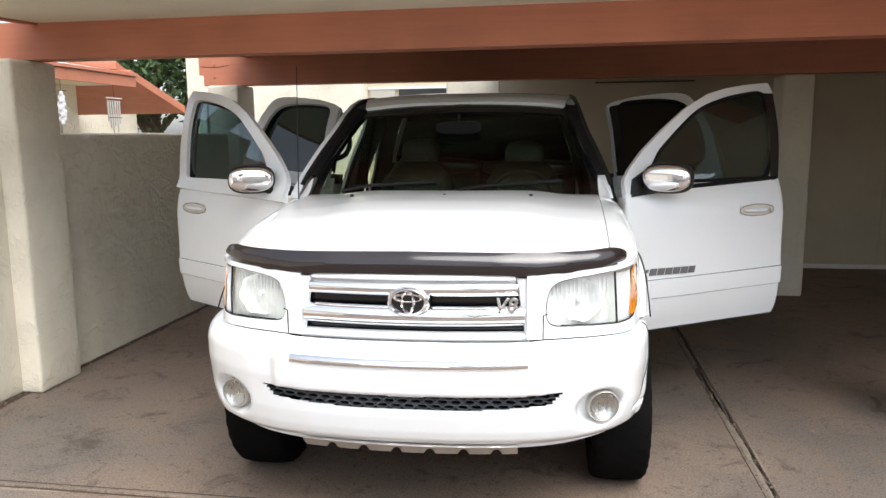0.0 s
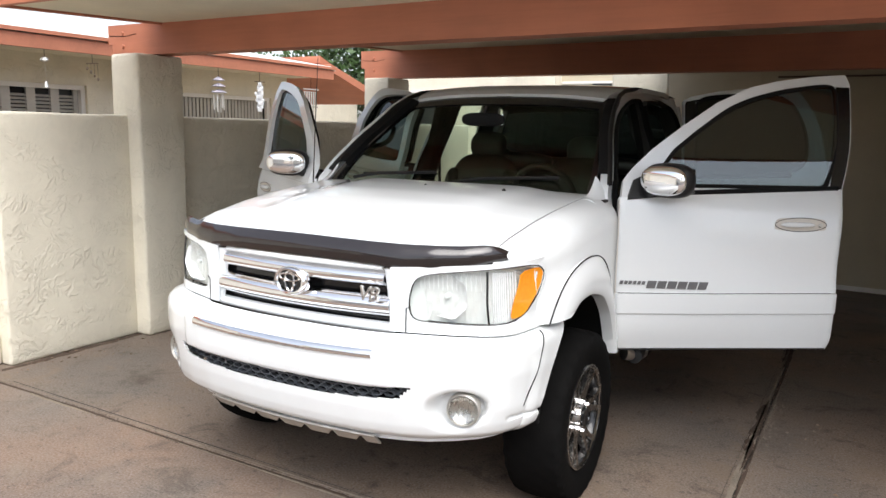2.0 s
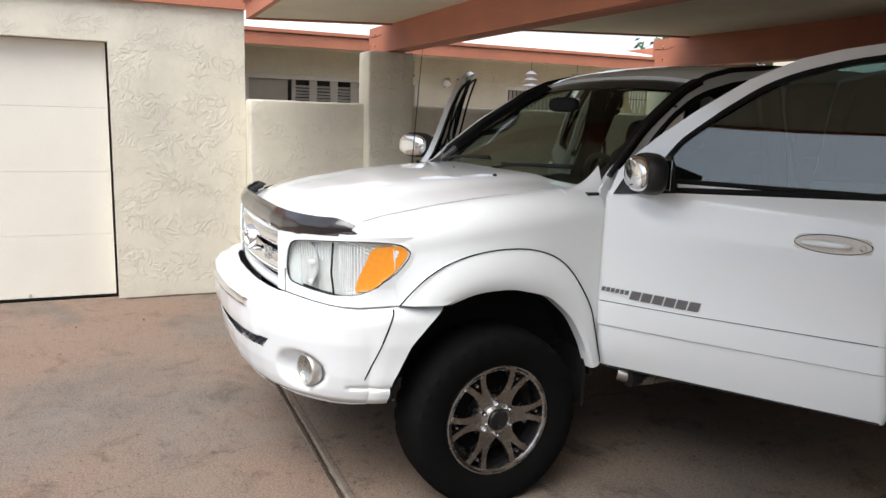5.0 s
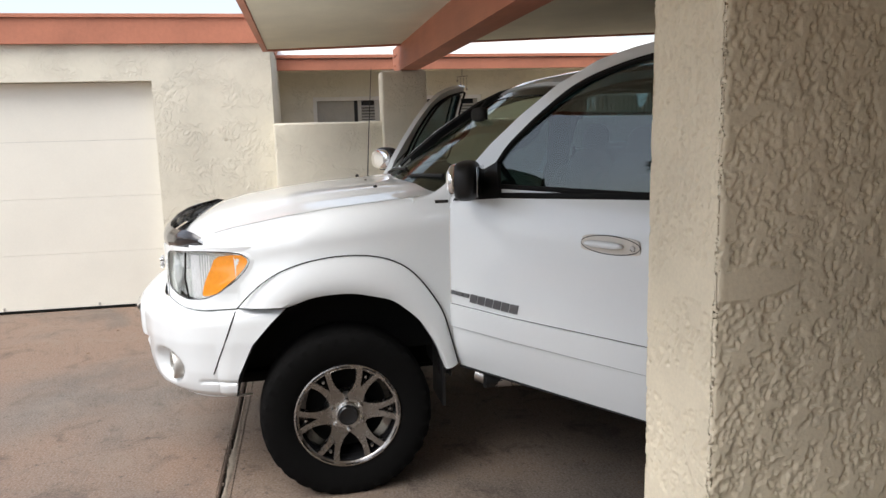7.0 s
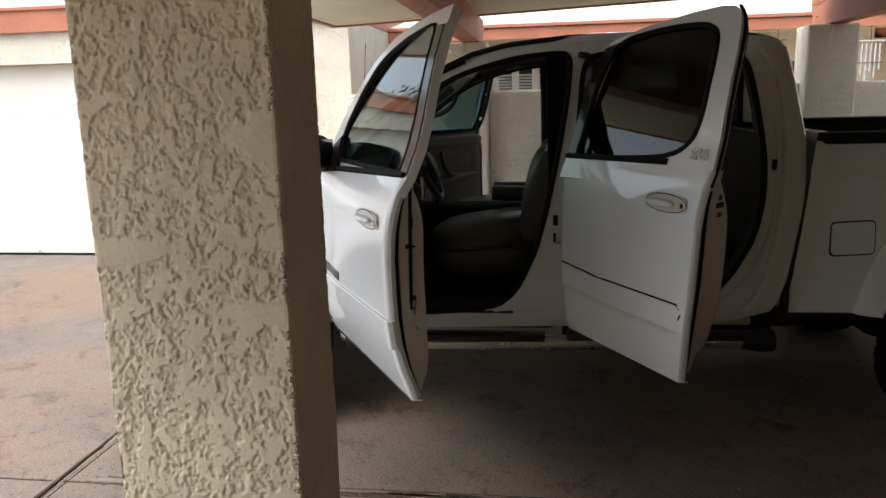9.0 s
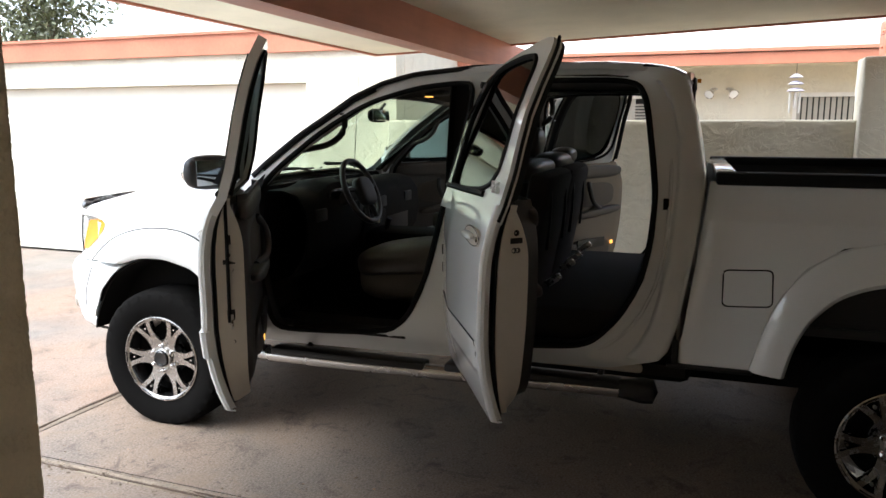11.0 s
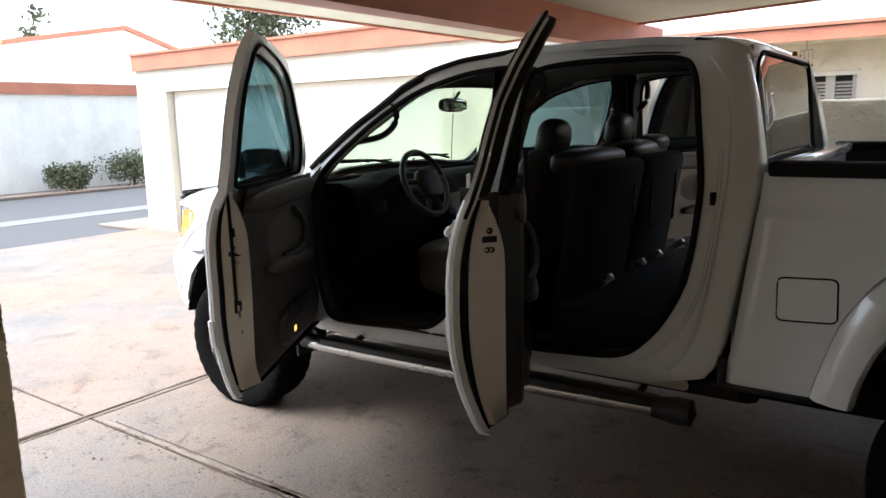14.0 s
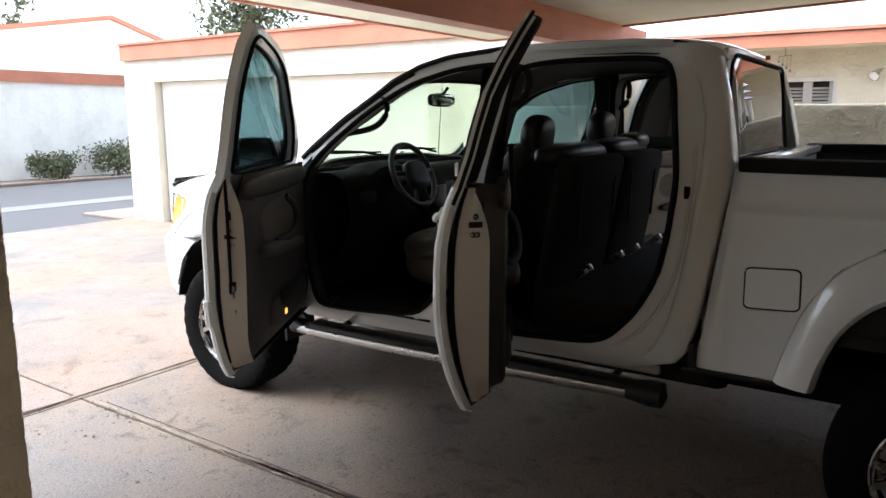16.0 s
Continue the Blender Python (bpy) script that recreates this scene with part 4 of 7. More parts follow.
def bush(loc, w, h, seed, label):
    b = thing("bush", loc, label, "bush", group="clipped bushes along the far wall")
    rng = np.random.default_rng(seed)
    tube("stem", [(0, 0, 0), (0.02, 0, h * 0.5)], [0.05, 0.02], BARK, b, sides=6)
    cs = [((rng.random() - 0.5) * w * 0.75, (rng.random() - 0.5) * w * 0.6, h * (0.3 + 0.42 * rng.random())) for _ in range(26)]
    leaf_cloud("foliage", cs, w * 0.24, 2600, 0.05, LEAF_DULL, b, seed)
    return b


bush((-8.75, -12.9, -0.06), 1.75, 0.98, 31, "clipped round dusty-green bush by the far wall")
bush((-6.9, -12.9, -0.06), 1.15, 0.80, 32, "small clipped dusty-green bush by the far wall")

rng = np.random.default_rng(9)
n = 240
p = np.stack([-3.17 + rng.random(n) ** 2 * 0.22, 2.9 + rng.random(n) * 4.6, np.full(n, 0.004)], 1)
p[60:130] = np.stack([-3.4 + rng.random(70) ** 1.5 * 6.5, 1.5 + rng.random(70) * 5, np.full(70, 0.003)], 1)
p[130:160] = np.stack([0.9 + rng.random(30) * 2.5, 3.2 + rng.random(30) * 4, np.full(30, 0.003)], 1)
a = rng.random(n) * 6.28
s = 0.006 + 0.012 * rng.random(n)
dx, dy = np.cos(a) * s, np.sin(a) * s
v = np.stack([p + np.stack([dx, dy, 0 * a], 1), p + np.stack([-dy * 0.5, dx * 0.5, s * 0.5], 1), p - np.stack([dx, dy, 0 * a], 1), p + np.stack([dy * 0.5, -dx * 0.5, s * 0.2], 1)], 1).reshape(-1, 3)
me = bpy.data.meshes.new("leaf_litter")
me.from_pydata(v.tolist(), [], [(4 * i, 4 * i + 1, 4 * i + 2, 4 * i + 3) for i in range(n)])
tagged(finish("leaf_litter", me, DRY, None, "", 0), "dry brown leaf litter on the driveway and along the wall", "leaf litter", kind="stuff")


REFLECT = stain("lamp_reflector", (0.93, 0.94, 0.95), 0.22, 28, 0.10, metallic=0.25, coat=0.6)
facets = node(REFLECT.node_tree, "ShaderNodeTexVoronoi", Scale=26.0)
REFLECT.node_tree.links.new(coords(REFLECT.node_tree, (1.6, 1, 0.7)), facets.inputs["Vector"])
bump(REFLECT.node_tree, REFLECT.node_tree.nodes["Principled BSDF"], facets.outputs["Distance"], 0.7, 0.009)
MIRROR_GLASS = stain("mirror_glass", (0.35, 0.37, 0.39), 0.03, 3, 0.05, metallic=1.0)


# ---- the pickup truck: x to its driver's side, y to its tail, from its nose ----
truck = thing("pickup_truck", (-0.234, 2.504, 0), "white four-door lifted pickup truck with all doors open", "pickup truck", rz=1.5)

SIDE = [(0.50, 0.925), (0.56, 0.945), (0.62, 0.957), (0.74, 0.962), (0.765, 0.972), (0.905, 0.974), (0.925, 0.962), (1.05, 0.960), (1.16, 0.953),
        (1.25, 0.942), (1.31, 0.925), (1.36, 0.910), (1.60, 0.862), (1.80, 0.812), (1.90, 0.782), (1.98, 0.755)]


def bx(z):
    return interp(z, SIDE)


# hood
def hood_mid(y):
    return interp(y, [(0.10, 1.165), (0.16, 1.215), (0.25, 1.252), (0.40, 1.288), (0.62, 1.322), (0.85, 1.345), (1.10, 1.36), (1.30, 1.368)])


def edge_lift(y):
    """The hood and fenders flatten out towards the windscreen."""
    return 0.027 * max(0.0, min(1.0, (y - 0.40) / 0.85)) ** 1.3


def hood_front(x):
    return 0.095 + 0.10 * abs(x / 0.8) ** 2.2


def hood_back(x):
    return 1.25 + 0.11 * abs(x / 0.8) ** 2


rows = []
for v in np.linspace(0, 1, 36):
    row = []
    for u in np.linspace(-1, 1, 49):
        x = u * (0.775 + 0.035 * v)
        y = hood_front(x) + (hood_back(x) - hood_front(x)) * v ** 1.25
        swell = 0.020 * (1 / (1 + math.exp((abs(x) - (0.44 + 0.10 * v)) / 0.035))) * min(1, v * 4)
        z = hood_mid(y) - (0.040 - edge_lift(y)) * abs(u) ** 2.6 + swell - 0.012 - (0.03 * (1 - v * 6) if v < 1 / 6 else 0) * abs(u) ** 4
        row.append((x, y, z))
    rows.append(row)
sheet("hood", rows, PAINT, truck, thick=0.012)

def lamp_front(ax):
    return interp(ax, [(0.46, 0.046), (0.537, 0.071), (0.60, 0.092), (0.70, 0.128), (0.795, 0.178), (0.84, 0.225), (0.87, 0.285), (0.89, 0.35), (0.908, 0.44), (0.93, 0.56)])


def swell(a, b):
    """The corner fills out below the lamp."""
    return a + 0.16 * max(0.0, 1.10 - b) * max(0.0, (a - 0.55) / 0.4) ** 2


ARCH_OUT = [(0.395, 0.903), (0.45, 0.965), (0.55, 1.04), (0.67, 1.085), (0.81, 1.108), (0.95, 1.108), (1.05, 1.09), (1.14, 1.05), (1.21, 0.98), (1.31, 0.83), (1.375, 0.57)]
ARCH_IN = [(0.612, 0.903), (0.66, 0.918), (0.70, 0.934), (0.78, 0.945), (0.90, 0.946), (1.08, 0.902), (1.20, 0.798), (1.275, 0.67), (1.315, 0.555)]
SIDES = ((1, "driver"), (-1, "passenger"))

for s, _ in SIDES:
    # fender: from the hood seam over the shoulder down to the flare
    rows = []
    for y in np.r_[np.linspace(0.20, 0.39, 10), np.linspace(0.402, 0.48, 6), np.linspace(0.50, 1.366, 36)]:
        bottom = interp(y, [(0.20, 1.13), (0.30, 1.125), (0.42, 1.10), (0.47, 0.965), (0.53, 1.015), (0.72, 1.09), (0.93, 1.112), (1.10, 1.072), (1.23, 0.94), (1.32, 0.755), (1.366, 0.58)])
        if y < 0.49:  # round the lamp
            bottom = interp(y, [(0.20, 1.150), (0.39, 1.142), (0.40, 0.906), (0.46, 0.906), (0.49, 0.96)])
        v = max(0.0, (y - 0.15) / 1.15) ** 0.8
        x0 = 0.777 + 0.035 * min(v, 1)
        z0 = hood_mid(y) - 0.053 + edge_lift(y)
        lean = interp(y, [(0.20, 0.845), (0.30, 0.880), (0.44, 0.916), (0.55, 0.940), (0.70, 0.957), (1.36, 0.962)])
        row = []
        edge_a = interp(y, [(0.178, 0.795), (0.225, 0.84), (0.285, 0.87), (0.35, 0.89), (0.44, 0.908), (0.56, 0.93)])
        join = max(0.0, 1 - max(0.0, y - 0.44) / 0.18)
        for q in np.linspace(0, 1, 22):
            a = min(q / 0.45, 1) * math.pi / 2
            zs = min(0.13, (z0 - bottom) * 0.8)
            if q < 0.45:
                z = z0 - zs * (1 - math.cos(a))
                x = x0 + (lean - 0.012 - x0) * math.sin(math.acos(max(-1.0, 1 - (z0 - z) / 0.13)))
            else:
                w = (q - 0.45) / 0.55
                z = (z0 - zs) + (bottom - z0 + zs) * w
                x = lean - 0.012 + (0.966 - lean) * w ** 1.5 if y > 0.40 else x0 + (lean - 0.012 - x0) * math.sin(math.acos(max(0.0, 1 - (z0 - z) / 0.13)))
            if join and z < 1.19:
                x = x + (swell(edge_a, z) - 0.003 - x) * join * min(1.0, (1.19 - z) / 0.05)
            row.append((s * x, y, z))
        rows.append(row)
    fender = sheet("fender", rows, PAINT, truck, thick=0.008)
    tube("hood_gap", [(s * (0.777 + 0.035 * min(1, max(0.0, (y - 0.15) / 1.15) ** 0.8)), y, hood_mid(y) - 0.0525 + edge_lift(y)) for y in np.linspace(0.23, 1.30, 30)], 0.004, DARK, fender, "seam beside the hood", 5)
    # rear point of the fender, rising to the pillar foot
    rows = []
    for u in np.linspace(0, 1, 14):
        zi = 1.338 + 0.103 * u ** 2.6
        rows.append([(s * (0.812 + 0.123 * k), 1.20 + 0.21 * u - 0.036 * u * k, zi - (zi - 1.215) * k ** (3.4 - 2.1 * u)) for k in np.linspace(0, 1, 14)])
    sheet("fender_point", rows, PAINT, fender, thick=0.006)
    # wheel-arch flare
    o, i = curve_pts(ARCH_OUT, 40), curve_pts(ARCH_IN, 40)
    rows = []
    for a, b in zip(o, i):
        row = []
        for q, dx in ((0.0, -0.014), (0.03, 0.006), (0.25, 0.022), (0.55, 0.034), (0.85, 0.034), (1.0, 0.022), (1.03, -0.03)):
            p = a + (b - a) * q
            front = interp(p[0], [(0.28, 0.885), (0.36, 0.918), (0.45, 0.948), (0.6, 0.962)])
            row.append((s * (front + dx), p[0], p[1]))
        rows.append(row)
    flare = sheet("wheel_arch_flare", rows, PAINT, truck, "white painted arch flare", 0.006)
    tube("flare_gap", [(s * (0.966 + 0.004), p[0], p[1] + 0.003) for p in o], 0.0032, DARK, flare, "dark line round the flare", 5)
    # dark liner in the arch
    rows = [[(s * x, 0.86 + 1.03 * (p[0] - 0.86), 0.376 + 1.03 * (p[1] - 0.376)) for x in (0.95, 0.52)] for p in curve_pts([(0.385, 0.50), (0.395, 0.565), (0.43, 0.64), (0.48, 0.735), (0.56, 0.83), (0.71, 0.91), (0.90, 0.93), (1.08, 0.89), (1.20, 0.79), (1.275, 0.67), (1.33, 0.50)], 44)]
    sheet("arch_liner", rows, DARK, truck, thick=0.01)
    box("mud_flap", (min(s * 0.72, s * 0.95), 1.30, 0.36), (max(s * 0.72, s * 0.95), 1.315, 0.66), BLACK, truck)


# front bumper: a plan line swept down a profile, pushed in along its own normal
PLAN = curve_pts([(0.0, -0.118), (0.2, -0.114), (0.4, -0.092), (0.55, -0.056), (0.66, -0.012), (0.76, 0.052), (0.84, 0.118), (0.90, 0.195), (0.935, 0.272), (0.952, 0.36), (0.962, 0.45), (0.972, 0.64)], 90)
PLAN[0] = (0.0, -0.118)


def plan(x):
    return float(np.interp(abs(x), PLAN[:, 0], PLAN[:, 1]))


def bumper_pt(u, z):
    """u: place along the plan line, -1 to 1."""
    k = abs(u) * (len(PLAN) - 1)
    i = min(int(k), len(PLAN) - 2)
    p = PLAN[i] + (PLAN[i + 1] - PLAN[i]) * (k - i)
    d = PLAN[min(i + 2, len(PLAN) - 1)] - PLAN[max(i - 1, 0)]
    d = d / np.linalg.norm(d)
    push = interp(z, [(0.475, 0.11), (0.492, 0.065), (0.515, 0.038), (0.55, 0.026), (0.57, 0.022), (0.61, 0.014), (0.68, 0.008), (0.75, 0.0), (0.84, 0.0), (0.87, 0.008), (0.888, 0.030), (0.896, 0.060), (0.897, 0.12)])
    x = p[0]
    raised = 0.016 * (1 / (1 + math.exp((x - 0.525) / 0.006))) * (1 if z > 0.715 else max(0, 1 - (0.715 - z) / 0.02))
    # round pocket of the fog lamp
    cx = 0.746 if u > 0 else 0.760
    q = math.hypot((x - cx) / 0.112, (z - 0.617) / 0.090)
    pocket = 0.062 * (1 / (1 + math.exp((q - 0.82) / 0.045))) * (1 - 0.35 * max(-1, min(1, (x - cx) / 0.108)))
    # a crease along the lower lip
    lip = 0.012 * math.exp(-((z - 0.565) / 0.008) ** 2) * (1 if p[1] > 0.2 else 0)
    w = push - raised + lip
    drop = 0.016 * max(0.0, min(1.0, (z - 0.72) / 0.16)) * (1 - max(0.0, min(1.0, (p[1] - 0.25) / 0.17)))
    wide = 1.0 if u > 0 else 1 + 0.03 * min(1.0, x / 0.7)
    return (math.copysign((x - d[1] * w - 0.3 * pocket * d[1]) * wide, u), p[1] + d[0] * w + pocket, z - drop)


def mouth(x, z):
    top_z = 0.704 + 0.006 * abs(x / 0.60)
    low = 0.640 + 0.024 * (abs(x) / 0.60) ** 2 + 0.05 * max(0.0, (abs(x) - 0.545) / 0.055)
    return abs(x) < 0.600 and low < z < top_z


us = np.r_[-np.linspace(0.02, 1, 110)[::-1], 0, np.linspace(0.02, 1, 110)]
zs = np.r_[np.linspace(0.475, 0.64, 24), np.linspace(0.646, 0.718, 20), np.linspace(0.72, 0.885, 14), 0.892, 0.896, 0.897]
GRID = np.array([[bumper_pt(u, z - 0.026 * max(0, 1 - abs(u) / 0.85) ** 0.5 * max(0, min(1, (0.66 - z) / 0.12))) for u in us] for z in zs])


def seam_y(z):
    return interp(z, [(0.475, 0.225), (0.60, 0.272), (0.88, 0.383), (0.90, 0.392)])


def arch_y(z):
    return interp(z, [(0.475, 0.372), (0.565, 0.375), (0.60, 0.385), (0.64, 0.405), (0.74, 0.452), (0.83, 0.535), (0.90, 0.615)])


def on_front(i, j):
    m = GRID[i:i + 2, j:j + 2].reshape(-1, 3).mean(0)
    return m[1] < arch_y(m[2]) and not mouth(m[0], m[2])


# slide columns near the arch so that the end follows its edge
for r in range(len(zs)):
    for c in range(len(us)):
        if GRID[r, c, 1] > 0.30 and abs(GRID[r, c, 0]) > 0.85:
            end = arch_y(GRID[r, c, 2])
            GRID[r, c, 1] = 0.30 + (GRID[r, c, 1] - 0.30) * (end + 0.002 - 0.30) / (0.64 - 0.30) - 0.004
bumper = sheet("front_bumper", GRID, PAINT, truck, thick=0.008, keep=on_front)
for s, _ in SIDES:
    line, half = [], len(us) // 2
    for r in range(len(zs)):
        if 0.60 < zs[r] < 0.886:
            k = half + int(np.argmin(abs(GRID[r, half:, 1] - seam_y(zs[r]))))
            k = min(k, len(us) - 2)
            a, b = GRID[r, k - 1], GRID[r, k + 1]
            f = (seam_y(zs[r]) - a[1]) / (b[1] - a[1])
            p = a + (b - a) * f
            line.append((s * (p[0] + 0.0025), p[1], zs[r]))
    tube("bumper_seam", line, 0.0042, DARK, bumper, "dark seam in the bumper end", 5)
    tube("bumper_top_gap", [(s * a, lamp_front(a) - 0.006, interp(a, [(0.85, 0.888), (0.90, 0.899)])) for a in np.linspace(0.475, 0.90, 24)] + [(s * 0.938, 0.46, 0.904), (s * 0.966, 0.53, 0.903), (s * 0.985, 0.605, 0.902)], 0.0042, DARK, bumper, "dark seam above the bumper", 5)
sheet("mouth_backing", [[(x, plan(x) + 0.09, z) for x in np.linspace(-0.63, 0.63, 30)] for z in (0.63, 0.76)], GLOSS_BLACK, bumper, thick=0.004)
# honeycomb mesh in the mouth
verts, faces = [], []
for r in range(4):
    z = 0.648 + r * 0.0195
    x = -0.62 + (0.026 if r % 2 else 0)
    while x < 0.62:
        if mouth(x, z) or mouth(x, z + 0.006) or mouth(x, z - 0.006):
            for k in range(6):
                a, b = math.pi * (k / 3), math.pi * ((k + 1) / 3)
                q = len(verts)
                for w in (a, b):
                    for rad in (1.0, 0.80):
                        for d in (0.035, 0.055):
                            verts.append((x + 0.029 * rad * math.cos(w), plan(x) + d, z + 0.0125 * rad * math.sin(w)))
                faces += [(q, q + 2, q + 6, q + 4), (q + 2, q + 3, q + 7, q + 6), (q, q + 1, q + 5, q + 4)]
        x += 0.052
link("mesh_insert", verts, faces, stain("mesh_grey", (0.11, 0.12, 0.135), 0.4, 20, 0.2), bumper, "dark honeycomb mesh", 0)
sheet("bumper_strip", [[(x, plan(x) - 0.021 + d, z - 0.004 * math.cos(x * 3)) for x in np.linspace(-0.46, 0.46, 40)] for z, d in ((0.815, 0.012), (0.818, 0.002), (0.824, -0.004), (0.832, -0.007), (0.840, -0.004), (0.846, 0.004), (0.850, 0.012))], CHROME, bumper, "chrome strip on the bumper", 0.006)
for s, _ in SIDES:
    fog = lathe("fog_lamp", [(0.030, 0.062), (0.0, 0.063), (-0.006, 0.065), (-0.004, 0.068), (0.006, 0.071), (0.04, 0.071)], SKID, bumper, "round clear-glass fog lamp in the bumper", 36, "y")
    fog.matrix_basis = pose(0.756 if s > 0 else -0.770, 0.080, 0.616, 0, 0, s * 16) @ Matrix.Diagonal((0.92, 0.9, 0.92, 1))
    lathe("reflector", [(0.030, 0.0), (0.026, 0.03), (0.014, 0.052), (0.004, 0.061)], STEEL, fog, sides=32, axis="y")
    lathe("lens", [(-0.012, 0.0), (-0.010, 0.03), (-0.005, 0.05), (0.0, 0.062)], LENS, fog, sides=32, axis="y")
    for k in range(-2, 3):
        h = math.sqrt(max(0.0, 0.052 ** 2 - (k * 0.02) ** 2))
        tube("lens_rib", [(k * 0.02, 0.010, -h), (k * 0.02, 0.006, h)], 0.0016, STEEL, fog, sides=5)
# skid plate with notches
xs2, notches = np.linspace(-0.45, 0.42, 175), (-0.335, -0.2, -0.065, 0.07, 0.205, 0.335)


def skid_low(x):
    d = min(abs(x - n) for n in notches)
    return 0.438 + 0.020 * math.sqrt(max(0.0, 1 - (d / 0.022) ** 2))


sheet("skid_plate", [[(x, -0.050 + 0.05 * q + 0.03 * (x / 0.4) ** 2, 0.475 + (skid_low(x) - 0.012 - 0.475) * q) for x in xs2] for q in (0, 0.25, 0.5, 0.75, 1.0)], SKID, truck, "notched silver skid plate", 0.008)

# grille
grille = sheet("grille", [[(x, 0.075 + 0.03 * (x / 0.45) ** 2, z) for x in np.linspace(-0.47, 0.47, 30)] for z in np.linspace(0.885, 1.165, 6)], GLOSS_BLACK, truck, "white and chrome horizontal bar grille", 0.006)


def grille_bar(name, z0, z1, out, mat, half, label="", sag=0.0):
    rows = []
    for q in np.linspace(0, 1, 9):
        z = z0 + (z1 - z0) * q
        bulge = out * (1 - abs(2 * q - 1) ** 3)
        rows.append([(x, 0.055 - bulge + 0.035 * (x / 0.45) ** 2, z - sag * (1 - (x / 0.45) ** 2)) for x in np.linspace(-half, half, 36)])
    return sheet(name, rows, mat, grille, label, 0.01)


grille_bar("top_rail", 1.119, 1.141, 0.030, PAINT, 0.408)
grille_bar("chrome_bar", 1.056, 1.117, 0.038, CHROME, 0.416, "broad chrome grille bar", 0.002)
grille_bar("chrome_bar", 0.936, 1.020, 0.044, CHROME, 0.444, "broad chrome grille bar", 0.004)
grille_bar("sill_rail", 0.872, 0.907, 0.030, PAINT, 0.462)
for s, _ in SIDES:
    sheet("grille_pillar", [[(s * (a + (1.16 - z) * 0.16 * 1), 0.075 - d, z) for a, d in ((0.408, 0.0), (0.412, 0.012), (0.430, 0.018), (0.470, 0.012), (0.505, -0.012), (0.545, -0.035))] for z in np.linspace(0.885, 1.13, 8)], PAINT, grille, thick=0.01)
emb = lathe("badge", [(-0.012, 0.058), (-0.020, 0.062), (-0.022, 0.070), (-0.012, 0.080), (0.01, 0.082)], CHROME, grille, "oval chrome badge", 48, "y")
emb.matrix_basis = Matrix.Translation((-0.008, 0.012, 1.040)) @ Matrix.Diagonal((1.05, 1, 0.74, 1))
lathe("badge_field", [(-0.008, 0.0), (-0.008, 0.06)], GLOSS_BLACK, emb, sides=40, axis="y")
for rx_, rz_, zo in ((0.022, 0.056, 0.0), (0.050, 0.020, 0.022)):
    tube("badge_ring", [(rx_ * math.cos(a), -0.013, zo + rz_ * math.sin(a)) for a in np.linspace(0, 2 * math.pi, 33)], 0.0055, CHROME, emb, sides=6, caps=False)


def lettering(body, size, mat, parent, m, label, depth=0.004):
    c = bpy.data.curves.new("lettering", "FONT")
    c.body, c.size, c.extrude, c.bevel_depth, c.shear = body, size, depth, 0.0012, 0.25
    c.materials.append(mat)
    ob = new("lettering", c)
    ob.parent, ob.matrix_basis = parent, m
    return tagged(ob, label)


lettering("V8", 0.078, STEEL, grille, pose(0.325, 0.008, 1.006, 90, 0, 4), "chrome V8 letters", 0.006)

# hood deflector of smoked acrylic
rows = []
for q in np.linspace(0, 1, 10):
    row = []
    for x in np.linspace(-0.845, 0.845, 90):
        ax = abs(x) * 1.0225
        z_top = interp(ax, [(0, 1.232), (0.5, 1.226), (0.70, 1.228), (0.80, 1.234), (0.84, 1.226), (0.864, 1.208)])
        z_low = interp(ax, [(0, 1.147), (0.38, 1.145), (0.47, 1.134), (0.52, 1.132), (0.60, 1.146), (0.75, 1.160), (0.82, 1.166), (0.864, 1.178)])
        y = interp(ax, [(0, 0.026), (0.35, 0.036), (0.50, 0.056), (0.62, 0.086), (0.75, 0.140), (0.80, 0.176), (0.84, 0.222), (0.864, 0.262)])
        row.append((x, y - 0.035 * math.sin(q * math.pi * 0.75) + 0.05 * q * (1 - 0.6 * max(0.0, (ax - 0.78) / 0.084)), z_low + (z_top - z_low) * q))
    rows.append(row)
sheet("hood_deflector", rows, ACRYLIC, truck, "smoked dark hood deflector", 0.004)


# headlamps
def lamp_outline():
    return [(0.522, 0.995), (0.527, 0.965), (0.540, 0.945), (0.565, 0.936), (0.62, 0.933), (0.70, 0.931), (0.80, 0.929), (0.858, 0.936), (0.882, 0.962), (0.899, 1.012), (0.910, 1.07), (0.913, 1.108), (0.907, 1.134), (0.895, 1.148), (0.86, 1.151), (0.80, 1.147), (0.70, 1.136), (0.62, 1.126), (0.575, 1.116), (0.547, 1.10), (0.532, 1.07), (0.524, 1.03)]


